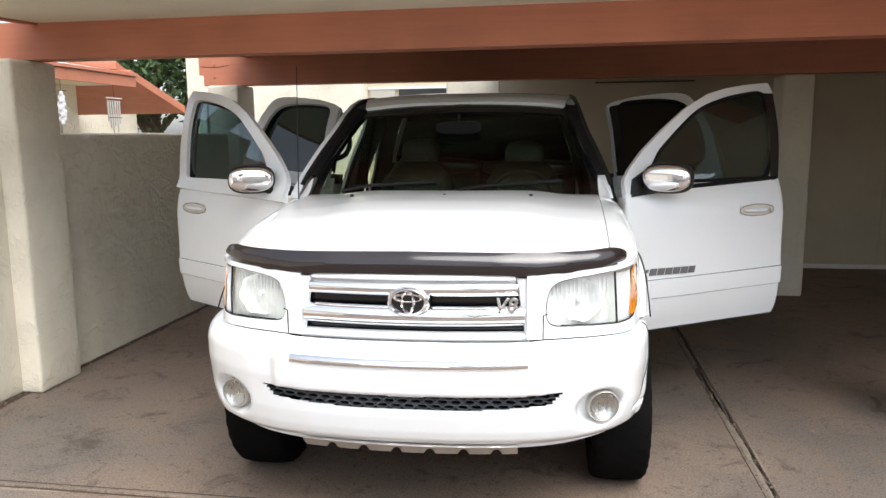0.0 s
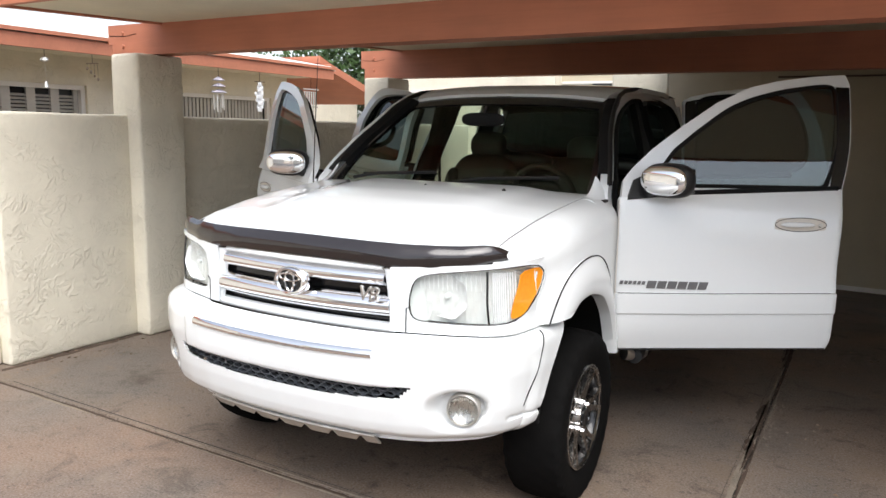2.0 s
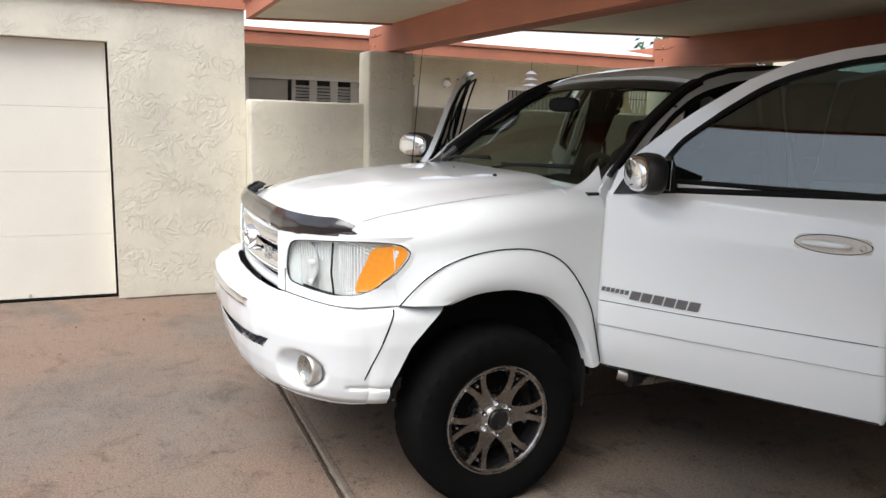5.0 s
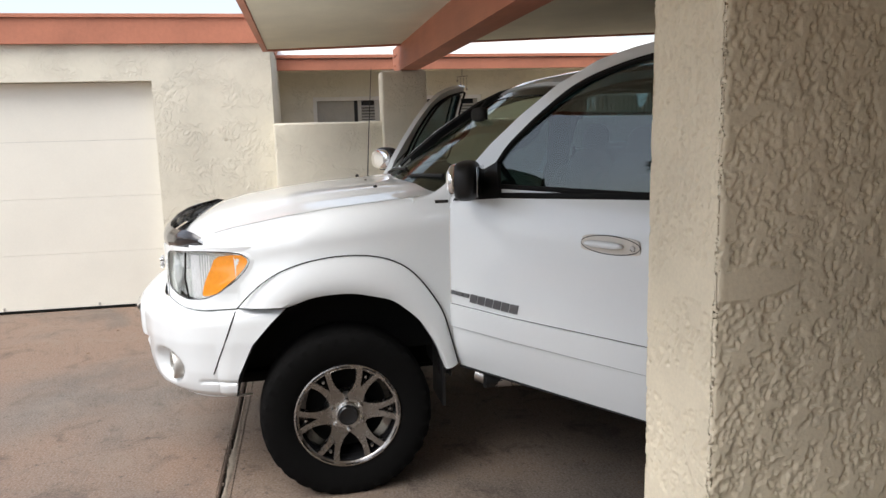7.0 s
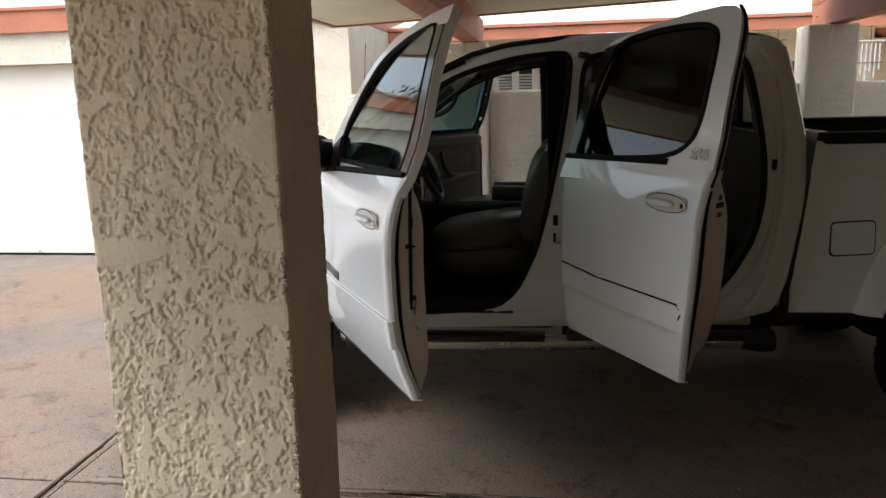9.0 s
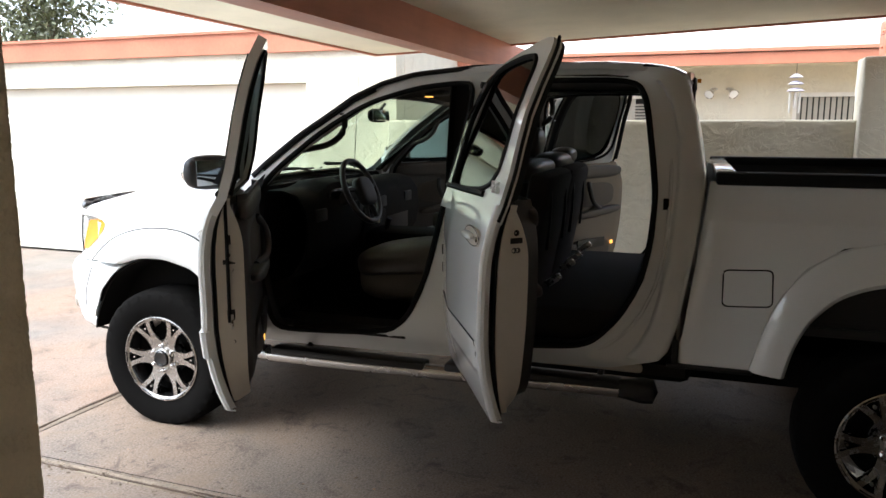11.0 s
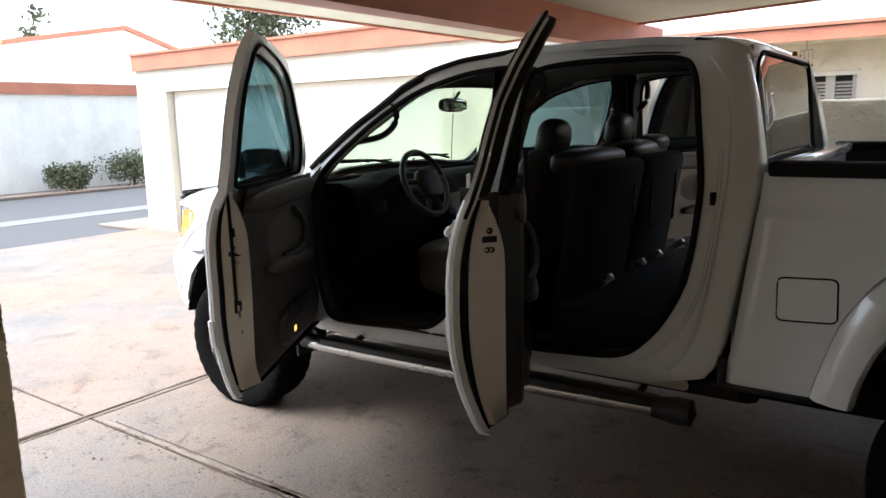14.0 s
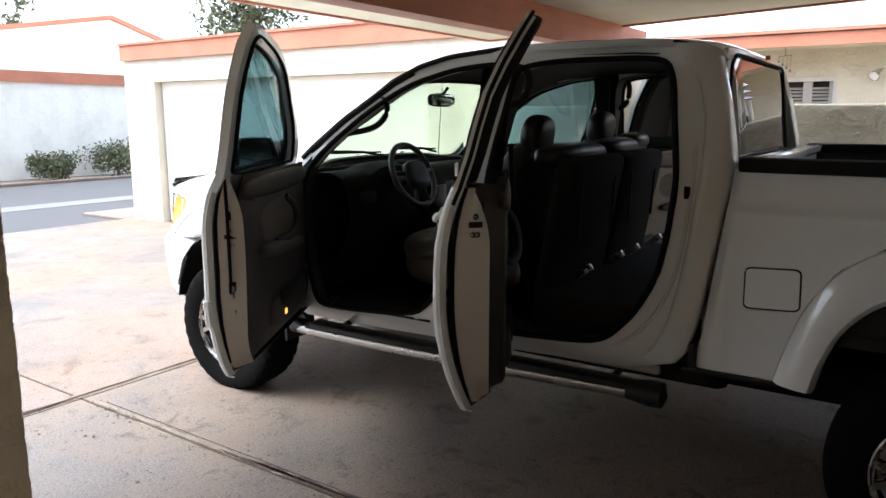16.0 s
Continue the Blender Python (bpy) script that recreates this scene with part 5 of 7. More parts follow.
for s, _ in SIDES:
    loop = dense(rounded(lamp_outline(), 1), 0.015)

    def face(d=0.0, bow=0.0):
        return lambda a, b: (s * swell(a, b), lamp_front(a) + d - bow * (1 - ((b - 1.02) / 0.13) ** 2), b)

    head = fill("headlamp", [loop], face(0.028), REFLECT, truck, "clear headlamp with amber corner lamp", 0.004)
    ring = dense([(0.452, 0.890), (0.86, 0.890), (0.928, 0.904), (0.928, 1.168), (0.80, 1.165), (0.452, 1.14)], 0.025)

    def skin(a, b):
        x, y, z = face(-0.004)(a, b)
        return (x - s * 0.020 * max(0.0, (a - 0.914) / 0.014) ** 1.5, y, z)

    fill("lamp_surround", [ring, loop], skin, PAINT, head, thick=0.01)
    fill("lens", [loop], face(0.0, 0.010), LENS, head, "clear plastic lens", 0.003)
    tube("lens_rim", [face(-0.003)(a, b) for a, b in loop + loop[:1]], 0.0045, GLOSS_BLACK, head, sides=6, caps=False)
    tube("panel_gap", [face(-0.008)(a, b) for a, b in ((0.515, 0.892), (0.515, 0.985), (0.532, 0.99))], 0.0035, DARK, head, sides=5)
    for cx, cz, r in ((0.655, 1.036, 0.085),):
        bowl = lathe("reflector_bowl", [(0.034, 0.012), (0.028, r * 0.5), (0.015, r * 0.85), (0.0, r)], REFLECT, head, "", 28, "y", wave=lambda i, k, rr: rr * (1 + (0.06 if (k // 2) % 2 else 0) * (i > 0)))
        bowl.matrix_basis = pose(s * cx, lamp_front(cx) + 0.010, cz)
        lathe("bulb", [(-0.006, 0.0), (-0.003, 0.010), (0.02, 0.012)], FLUTE, bowl, sides=12, axis="y")
    tube("lens_divider", [face(0.001)(0.797, 0.922), face(-0.010)(0.797, 1.02), face(0.001)(0.795, 1.138)], 0.0045, GLOSS_BLACK, head, sides=6)
    for k in range(14):
        a = 0.552 + 0.0165 * k
        tube("reflector_rib", [face(0.022)(a, 1.058), face(0.018)(a, 1.118)], 0.0032, FLUTE, head, sides=5)
    for k in range(11):
        a = 0.806 + 0.0056 * k
        tube("corner_rib", [face(0.014)(a, 0.935), face(0.014)(a, 1.13)], 0.0024, FLUTE, head, sides=5)
    amb = [(0.852, 0.950), (0.868, 0.952), (0.882, 0.966), (0.898, 1.018), (0.908, 1.07), (0.911, 1.108), (0.904, 1.134), (0.878, 1.125), (0.872, 1.06), (0.860, 1.005)]
    fill("amber_lamp", [dense(rounded(amb, 1), 0.02)], face(0.004, 0.011), AMBER, head, "amber corner lamp", 0.004)

# windscreen, roof, cab shell
ROOFLINE = [(1.37, 1.345), (1.45, 1.43), (1.66, 1.61), (1.94, 1.80), (2.10, 1.872), (2.27, 1.912), (2.57, 1.938), (3.0, 1.942), (3.40, 1.925), (3.50, 1.905), (3.555, 1.868)]


def rail_z(y):
    return interp(y, ROOFLINE)


def tuck(a, b):
    """How far the door openings' surround lies inside the doors' outer face, towards the roof."""
    f = min(1.0, max(0.0, (b - 1.36) / 0.40))
    return 0.055 * f * f * (3 - 2 * f) * min(1.0, max(0.0, (3.43 - a) / 0.12))


def rail_x(y):
    return bx(rail_z(y)) - tuck(y, rail_z(y))


def screen_pt(u, v):
    x_half = 0.82 - 0.18 * v ** 1.5
    y = 1.245 + (2.045 - 1.245) * v + (0.155 - 0.125 * v) * abs(u) ** 2.2
    z = 1.345 + (1.868 - 1.345) * (v ** 0.93) - 0.032 * abs(u) ** 2.5 * v
    return (u * x_half, y, z)


screen = sheet("windscreen", [[screen_pt(u, v) for u in np.linspace(-1, 1, 31)] for v in np.linspace(0, 1, 15)], SCREEN, truck, "curved windscreen glass", 0.005)
screen.visible_shadow = False
sheet("screen_border", [[screen_pt(u, v) for u in np.linspace(-1.03, 1.03, 31)] for v in (0.90, 0.95, 1.0)], GLOSS_BLACK, screen, thick=0.012)
for s, _ in SIDES:
    sheet("screen_edge", [[screen_pt(s * u, v) for u in (0.945, 0.975, 1.005)] for v in np.linspace(0, 1, 16)], GLOSS_BLACK, screen, thick=0.012)
for s, _ in SIDES:
    rows = []
    for v in np.linspace(0.14, 1, 16):
        p = screen_pt(s * 0.985, v)
        y = min(max(p[1] - 0.02, 1.40), 2.3)
        z, x = rail_z(y), rail_x(y)
        rows.append([p, (s * (x - 0.074), y + 0.004, z + 0.007), (s * (x - 0.022), y, z + 0.007), (s * (x - 0.013), y + 0.004, z - 0.004), (s * (x - 0.013), y + 0.012, z - 0.018)])
    sheet("pillar_cover", rows, SEAL, screen, "black pillar cover beside the windscreen", 0.008)
sheet("cowl_panel", [[(u * 0.77, 1.235 + 0.11 * abs(u) ** 2 + d, 1.352 - 0.012 * d / 0.05 - 0.03 * abs(u) ** 3) for u in np.linspace(-1, 1, 30)] for d in (-0.05, 0.0, 0.03)], BLACK, truck, thick=0.01)
for x0, x1 in ((-0.62, -0.08), (0.02, 0.62)):
    wiper = tube("wiper", [(x0, 1.30, 1.375), ((x0 + x1) / 2 - 0.1, 1.315, 1.405), (x1, 1.40 if x1 > 0.3 else 1.33, 1.425)], 0.009, BLACK, truck, "black windscreen wiper", 6)
    tube("wiper_blade", [(x0 + 0.05, 1.33, 1.40), (x1, 1.345 + 0.05 * (x1 > 0.3), 1.415)], 0.006, SEAL, wiper, sides=5)
for s in (-0.5, 0.0, 0.45):
    lathe("washer_jet", [(0.0, 0.012), (0.012, 0.01), (0.018, 0.0)], BLACK, truck, sides=8, axis="z", loc=(s, 1.08, hood_mid(1.08) + 0.002))

roof_rows = []
for y in np.r_[np.linspace(2.050, 2.4, 8), np.linspace(2.5, 3.4, 10), np.linspace(3.44, 3.575, 6)]:
    row = []
    for u in np.linspace(-1, 1, 33):
        half = interp(y, [(2.050, 0.645), (2.4, 0.700), (2.8, 0.725), (3.4, 0.735), (3.6, 0.70)])
        lead = 0.03 * abs(u) ** 2.2 * max(0.0, 1 - (y - 2.05) / 0.3)
        z = interp(y, [(2.050, 1.876), (2.11, 1.905), (2.3, 1.942), (2.7, 1.968), (3.2, 1.966), (3.42, 1.948), (3.50, 1.932), (3.55, 1.908), (3.575, 1.872)]) - 0.03 * abs(u) ** 3
        row.append((u * half, y + lead, z))
    roof_rows.append(row)
cab_roof = sheet("cab_roof", roof_rows, PAINT, truck, thick=0.03)
for s, _ in SIDES:
    tube("roof_channel", [(s * (rail_x(y) - 0.016), y, rail_z(y) + 0.004) for y in np.linspace(1.42, 3.44, 40)], np.r_[np.full(36, 0.014), 0.012, 0.009, 0.006, 0.002], BLACK, cab_roof, sides=6)

FRONT_HOLE = [(1.455, 1.335), (1.56, 1.45), (1.80, 1.652), (2.03, 1.785), (2.30, 1.857), (2.50, 1.876), (2.585, 1.870), (2.575, 1.70), (2.52, 1.40), (2.46, 1.11), (2.40, 0.90), (2.31, 0.72), (2.20, 0.635),
              (1.62, 0.600), (1.54, 0.63), (1.49, 0.80), (1.45, 1.1)]
REAR_HOLE = [(2.655, 1.848), (2.74, 1.868), (2.90, 1.880), (3.28, 1.877), (3.365, 1.850), (3.405, 1.77), (3.445, 1.52), (3.465, 1.36), (3.455, 1.16), (3.42, 0.98), (3.33, 0.81), (3.22, 0.69), (3.12, 0.655), (2.70, 0.63), (2.61, 0.66),
             (2.575, 0.85), (2.572, 1.11), (2.602, 1.5), (2.628, 1.78)]
SHELL = [(1.372, 0.56), (1.366, 1.30)] + [(a, b) for a, b in ROOFLINE] + [(3.605, 1.70), (3.645, 1.5), (3.658, 1.42), (3.632, 1.2), (3.602, 1.0), (3.57, 0.80), (3.535, 0.68), (3.49, 0.625), (3.30, 0.575), (2.5, 0.545), (1.8, 0.53), (1.45, 0.53)]

cab_sides = {}
for s, _ in SIDES:
    def shell_at(a, b, inset=0.022):
        x = min(bx(b), 0.958) - inset - tuck(a, b)
        f = min(1.0, max(0.0, (b - 1.05) / 0.6))
        x -= 1.4 * max(0.0, a - 3.42) ** 2 * (0.2 + 0.8 * f * f * (3 - 2 * f))
        return (s * x, a, b)

    loops = [dense(SHELL, 0.035), dense(rounded(FRONT_HOLE, 1), 0.03), dense(rounded(REAR_HOLE, 1), 0.03)]
    cs = fill("cab_side", loops, shell_at, PAINT, truck, "white cab side with open door frames", 0.045, offset=-1.0, fine=0.06)
    cab_sides[s] = cs
    for hole in (FRONT_HOLE, REAR_HOLE):
        lp = dense(rounded(hole, 2), 0.03)
        cy, cz = np.mean([a for a, b in lp]), np.mean([b for a, b in lp])
        pts = [shell_at(cy + (a - cy) * 0.985, cz + (b - cz) * 0.988, 0.012) for a, b in lp + lp[:1]]
        tube("door_seal", pts, 0.014, SEAL, cs, "black rubber door seal", 6, False)
    # black rubber pad at the top of the hinge pillar
    sheet("pillar_foot_seal", [[shell_at(1.376 + 0.078 * q + 0.04 * w, 1.24 + (0.10 + 0.075 * q) * w, 0.014) for q in np.linspace(0, 1, 5)] for w in np.linspace(0, 1, 6)], SEAL, cs, "black rubber seal at the pillar foot", 0.006)
    # outer skin behind the shut line of the rear door
    rows = []
    for z in np.linspace(0.635, 1.862, 60):
        y0 = interp(z, [(0.63, 3.37), (0.70, 3.425), (0.80, 3.470), (0.95, 3.505), (1.15, 3.535), (1.42, 3.552), (1.62, 3.545), (1.75, 3.512), (1.82, 3.475), (1.862, 3.44)])
        y1 = interp(z, [(0.625, 3.49), (0.68, 3.535), (0.80, 3.57), (1.0, 3.602), (1.2, 3.632), (1.42, 3.658), (1.5, 3.645), (1.70, 3.605), (1.862, 3.56)]) + 0.008
        ys = [(y0 - 0.012, 0.026), (y0 - 0.004, 0.018), (y0, 0.008), (y0 + 0.008, 0.002)] + [(y0 + (y1 - y0) * q, 0.0) for q in (0.25, 0.5, 0.75)] + [(y1 - 0.012, 0.001), (y1 - 0.003, 0.006), (y1, 0.016), (y1 + 0.001, 0.05)]
        rows.append([shell_at(a, z, d) for a, d in ys])
    sheet("quarter_panel", rows, PAINT, cs, "white quarter panel behind the door", 0.004)
    crease = [(3.515, 1.52), (3.520, 1.36), (3.512, 1.16), (3.482, 0.98), (3.420, 0.83), (3.330, 0.715), (3.235, 0.655)]
    tube("jamb_crease", [shell_at(a, b, 0.020) for a, b in curve_pts(crease, 30)], np.r_[0.002, np.full(28, 0.008), 0.002], PAINT, cs, sides=8)
    # inner jamb depth
    for hole in (FRONT_HOLE, REAR_HOLE):
        lp = dense(rounded(hole, 1), 0.05)
        cy, cz = np.mean([a for a, b in lp]), np.mean([b for a, b in lp])
        sheet("jamb", [[(lambda q: (q[0] - s * d, q[1], q[2]))(shell_at(a, b)) for d in (0.004, 0.04, 0.07 if hole is FRONT_HOLE else 0.11)] for a, b in [(cy + (a - cy) * 0.993, cz + (b - cz) * 0.993) for a, b in lp + lp[:1]]], TRIM, cs, thick=0.006)
    box("sill_plate", (min(s * 0.80, s * 0.935), 1.66, 0.612), (max(s * 0.80, s * 0.935), 2.30, 0.632), BLACK, cs, "", 0.006)
    box("sill_plate", (min(s * 0.80, s * 0.935), 2.72, 0.640), (max(s * 0.80, s * 0.935), 3.20, 0.662), BLACK, cs, "", 0.006)
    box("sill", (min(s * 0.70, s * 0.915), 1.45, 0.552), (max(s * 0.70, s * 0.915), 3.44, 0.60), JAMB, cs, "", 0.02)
    for yy, zz in ((2.50, 1.08), (3.503, 1.327)):
        xo = min(bx(zz), 0.958) - 0.020
        part("striker_slot", box_bm((0.006, 0.024, 0.050), (s * xo, yy, zz), 0.0025, seg=3), SEAL, cs)
        part("striker_plate", box_bm((0.006, 0.012, 0.046), (s * xo, yy - 0.004, zz - 0.085), 0.002), SEAL, cs)
        part("striker_plate", box_bm((0.012, 0.030, 0.010), (s * (xo + 0.004), yy + 0.010, zz - 0.108), 0.002), STEEL, cs)

# cab rear wall with its window
back_w = [(-0.765, 1.45), (0.765, 1.45), (0.64, 1.835), (0.575, 1.878), (-0.575, 1.878), (-0.64, 1.835)]


def back_at(a, b):
    return (a, 3.628 - 0.055 * max(0.0, (b - 1.45) / 0.45) - 0.06 * max(0.0, (abs(a) - 0.45) / 0.4) ** 2, b)


outer = [(-0.83, 0.62), (0.83, 0.62), (0.845, 1.3), (0.815, 1.42), (0.655, 1.90), (-0.655, 1.90), (-0.815, 1.42), (-0.845, 1.3)]
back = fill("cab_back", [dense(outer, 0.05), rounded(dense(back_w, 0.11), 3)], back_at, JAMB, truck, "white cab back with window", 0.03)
fill("rear_window", [rounded(dense(back_w, 0.11), 3)], lambda a, b: (a * 1.005, back_at(a, b)[1] + 0.006, b), GLASS_DARK, back, "dark curved rear window", 0.005, fine=0.09)
tube("window_seal", [(lambda p: (p[0], p[1] + 0.016, p[2]))(back_at(a, b)) for a, b in (lambda l: l + l[:1])(rounded(dense(back_w, 0.11), 3))], 0.009, SEAL, back, sides=6, caps=False)
lathe("brake_lamp", [(0.0, 0.0)] + [(0.0, 0.01), (0.02, 0.01)], AMBER, back, sides=8, axis="y", loc=(0, 3.6, 1.90))

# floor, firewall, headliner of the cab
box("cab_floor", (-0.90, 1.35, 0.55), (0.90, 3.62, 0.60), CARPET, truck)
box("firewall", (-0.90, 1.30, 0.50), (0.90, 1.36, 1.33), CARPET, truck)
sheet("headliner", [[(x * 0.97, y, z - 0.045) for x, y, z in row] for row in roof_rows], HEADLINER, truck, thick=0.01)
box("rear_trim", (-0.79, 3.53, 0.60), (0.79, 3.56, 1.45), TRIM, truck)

# bed
bed_part = new("cargo_bed")
bed_part.parent = truck
RARCH_OUT = [(3.875, 0.63), (3.905, 0.76), (3.96, 0.93), (4.06, 1.08), (4.20, 1.175), (4.46, 1.225), (4.72, 1.175), (4.86, 1.08), (4.96, 0.93), (5.01, 0.76), (5.03, 0.63)]
RARCH_IN = [(4.01, 0.62), (4.03, 0.72), (4.085, 0.86), (4.19, 0.975), (4.32, 1.03), (4.46, 1.045), (4.60, 1.03), (4.73, 0.975), (4.83, 0.86), (4.89, 0.72), (4.91, 0.62)]
for s, _ in SIDES:
    rows = []
    for y in np.linspace(3.70, 5.55, 75):
        low = 0.625
        if 3.89 < y < 5.02:
            low = max(low, interp(y, RARCH_OUT))
        zz = np.r_[np.linspace(low, 1.26, 10), (1.275, 1.29, 1.34, 1.385, 1.42, 1.432)]
        rows.append([(s * (min(bx(z) if z < 1.25 else 0.944, 0.962) - 0.012 - (0.012 if z > 1.28 else 0) - 0.02 * max(0, 3.73 - y) / 0.03), y + min(1, max(0.0, (3.88 - y) / 0.18)) * (interp(z, [(0.62, 3.565), (0.76, 3.602), (0.97, 3.628), (1.2, 3.656), (1.43, 3.682)]) - 3.70), z) for z in zz])
    sd = sheet("bed_side", rows, PAINT, bed_part, "white cargo bed side", 0.01)
    o, i = curve_pts(RARCH_OUT, 44), curve_pts(RARCH_IN, 44)
    sheet("wheel_arch_flare", [[(s * (0.950 + dx), *(a + (b - a) * q)) for q, dx in ((0.0, -0.012), (0.03, 0.006), (0.25, 0.022), (0.6, 0.036), (0.9, 0.036), (1.0, 0.02), (1.04, -0.05))] for a, b in zip(o, i)], PAINT, sd, "white painted arch flare", 0.006)
    sheet("arch_liner", [[(s * x, 4.46 + 1.06 * (p[0] - 4.46), 0.376 + 1.05 * (p[1] - 0.376)) for x in (0.94, 0.6)] for p in i], DARK, sd, thick=0.01)
    box("bed_rail_cap", (min(s * 0.84, s * 0.965), 3.70, 1.420), (max(s * 0.84, s * 0.965), 5.56, 1.472), SEAL, bed_part, "black plastic bed rail cap", 0.012)
    box("stone_guard", (min(s * 0.92, s * 0.968), 3.54, 0.614), (max(s * 0.92, s * 0.966), 3.89, 0.634), BLACK, sd, "black stone guard", 0.006)
    box("stone_guard", (min(s * 0.93, s * 0.966), 3.560, 0.626), (max(s * 0.93, s * 0.963), 3.588, 0.735), BLACK, sd, "", 0.005)
    if s == 1:
        fd = [(3.755, 0.910), (3.948, 0.919), (3.942, 1.070), (3.752, 1.061)]
        lp = rounded(dense(fd, 0.05), 2)
        tube("fuel_door_gap", [(bx(b) - 0.009, a, b) for a, b in lp + lp[:1]], 0.0055, DARK, sd, "outline of the fuel door", 5, False)
        fill("fuel_door", [lp], lambda a, b: (bx(b) - 0.004, 3.848 + (a - 3.848) * 0.98, 0.993 + (b - 0.993) * 0.98), PAINT, sd, "white fuel door", 0.004)
for lo, hi in (((-0.90, 3.72, 0.66), (0.90, 3.76, 1.45)), ((-0.93, 5.50, 0.66), (0.93, 5.56, 1.45))):
    box("bed_panel", lo, hi, PAINT, bed_part)
box("bed_rail_cap", (-0.838, 3.70, 1.424), (0.838, 3.79, 1.468), PAINT, bed_part, "white painted top of the bed front", 0.012)
box("bed_floor", (-0.93, 3.745, 0.80), (0.93, 5.50, 0.84), BLACK, bed_part)
box("bed_liner_side", (-0.90, 3.745, 0.84), (-0.86, 5.5, 1.45), BLACK, bed_part)
box("bed_liner_side", (0.86, 3.745, 0.84), (0.90, 5.5, 1.45), BLACK, bed_part)
box("rear_bumper", (-0.92, 5.58, 0.55), (0.92, 5.74, 0.78), CHROME, bed_part, "", 0.02)

# chassis
box("chassis", (-0.56, 0.30, 0.44), (0.56, 5.55, 0.62), DARK, truck, "dark chassis and underbody", 0.03)
box("engine_block", (-0.74, 0.20, 0.60), (0.74, 1.30, 1.10), DARK, truck)
# unseen underbody parts, added to block light and shade the floor beneath
box("floor_pan", (-0.86, 1.40, 0.535), (0.86, 3.55, 0.585), DARK, truck, "dark floor pan", 0.02)
box("splash_shield", (-0.60, 0.20, 0.44), (0.60, 0.52, 0.50), DARK, truck, "", 0.02)
box("gearbox", (-0.20, 1.25, 0.29), (0.20, 2.55, 0.48), DARK, truck, "", 0.05)
box("fuel_tank", (0.22, 2.55, 0.42), (0.62, 3.65, 0.56), DARK, truck, "dark fuel tank under the cab", 0.05)
cushion("silencer", (0.30, 0.9, 0.20), (-0.42, 3.0, 0.36), DARK, truck)
lathe("spare_wheel", [(-0.10, 0.0), (-0.10, 0.34), (-0.06, 0.38), (0.06, 0.38), (0.10, 0.34), (0.10, 0.0)], RUBBER, truck, "spare wheel slung under the bed", 32, "z", (0, 5.05, 0.47))
cushion("differential", (0.34, 0.34, 0.30), (0.0, 4.46, 0.376), DARK, truck)
for y in (0.85, 4.46):
    tube("axle", [(-0.8, y, 0.39), (0.8, y, 0.39)], 0.06, DARK, truck, sides=10)

# side steps
for s, _ in SIDES:
    step = tube("side_step", [(s * 1.0, 1.46, 0.52), (s * 1.055, 1.52, 0.505), (s * 1.06, 1.62, 0.502), (s * 1.06, 2.5, 0.508), (s * 1.06, 3.30, 0.525), (s * 1.06, 3.42, 0.53)], 0.036, TUBE, truck, "silver tubular side step with black pads", 20)
    for y0, y1 in ((1.62, 2.45), (2.55, 3.36)):
        part("step_pad", box_bm((0.094, y1 - y0, 0.040), (s * 1.048, (y0 + y1) / 2, 0.532 + 0.012 * (y0 > 2)), 0.012), BLACK, step)
    lathe("end_cap", [(-0.055, 0.0), (-0.05, 0.041), (0.05, 0.056), (0.095, 0.052), (0.115, 0.0)], BLACK, step, sides=16, axis="y", loc=(s * 1.055, 3.40, 0.528))
    lathe("end_cap", [(-0.05, 0.0), (-0.045, 0.041), (0.06, 0.041), (0.065, 0.0)], BLACK, step, sides=16, axis="y", loc=(s * 1.05, 1.52, 0.508))
    for y in (1.75, 2.55, 3.25):
        tube("bracket", [(s * 0.75, y, 0.56), (s * 1.05, y, 0.50)], 0.016, BLACK, step, sides=6)


# wheels
def wheel(x, y, s):
    w = new("wheel")
    w.parent = truck
    w.matrix_basis = pose(x, y, 0.377, 0, 0, 0 if s == 1 else 180) @ Matrix.Diagonal((1, 1.036, 1.036, 1))
    tagged(w, "aftermarket wheel with a chunky black tyre")
    prof = [(-0.11, 0.232), (-0.125, 0.26), (-0.132, 0.32), (-0.128, 0.352), (-0.112, 0.372), (-0.075, 0.378), (-0.03, 0.380), (0.03, 0.380), (0.075, 0.378), (0.112, 0.372), (0.128, 0.352), (0.132, 0.32), (0.126, 0.265), (0.112, 0.236)]
    return w, prof


def tyre_wave(i, k, r):
    if 4 <= i <= 9:
        block = (k + (2 if i in (4, 6, 8) else 0)) % 4
        return r - (0.011 if block == 0 else 0.0)
    if i in (3, 10):
        return r + (0.006 if k % 4 < 2 else 0.0)
    return r


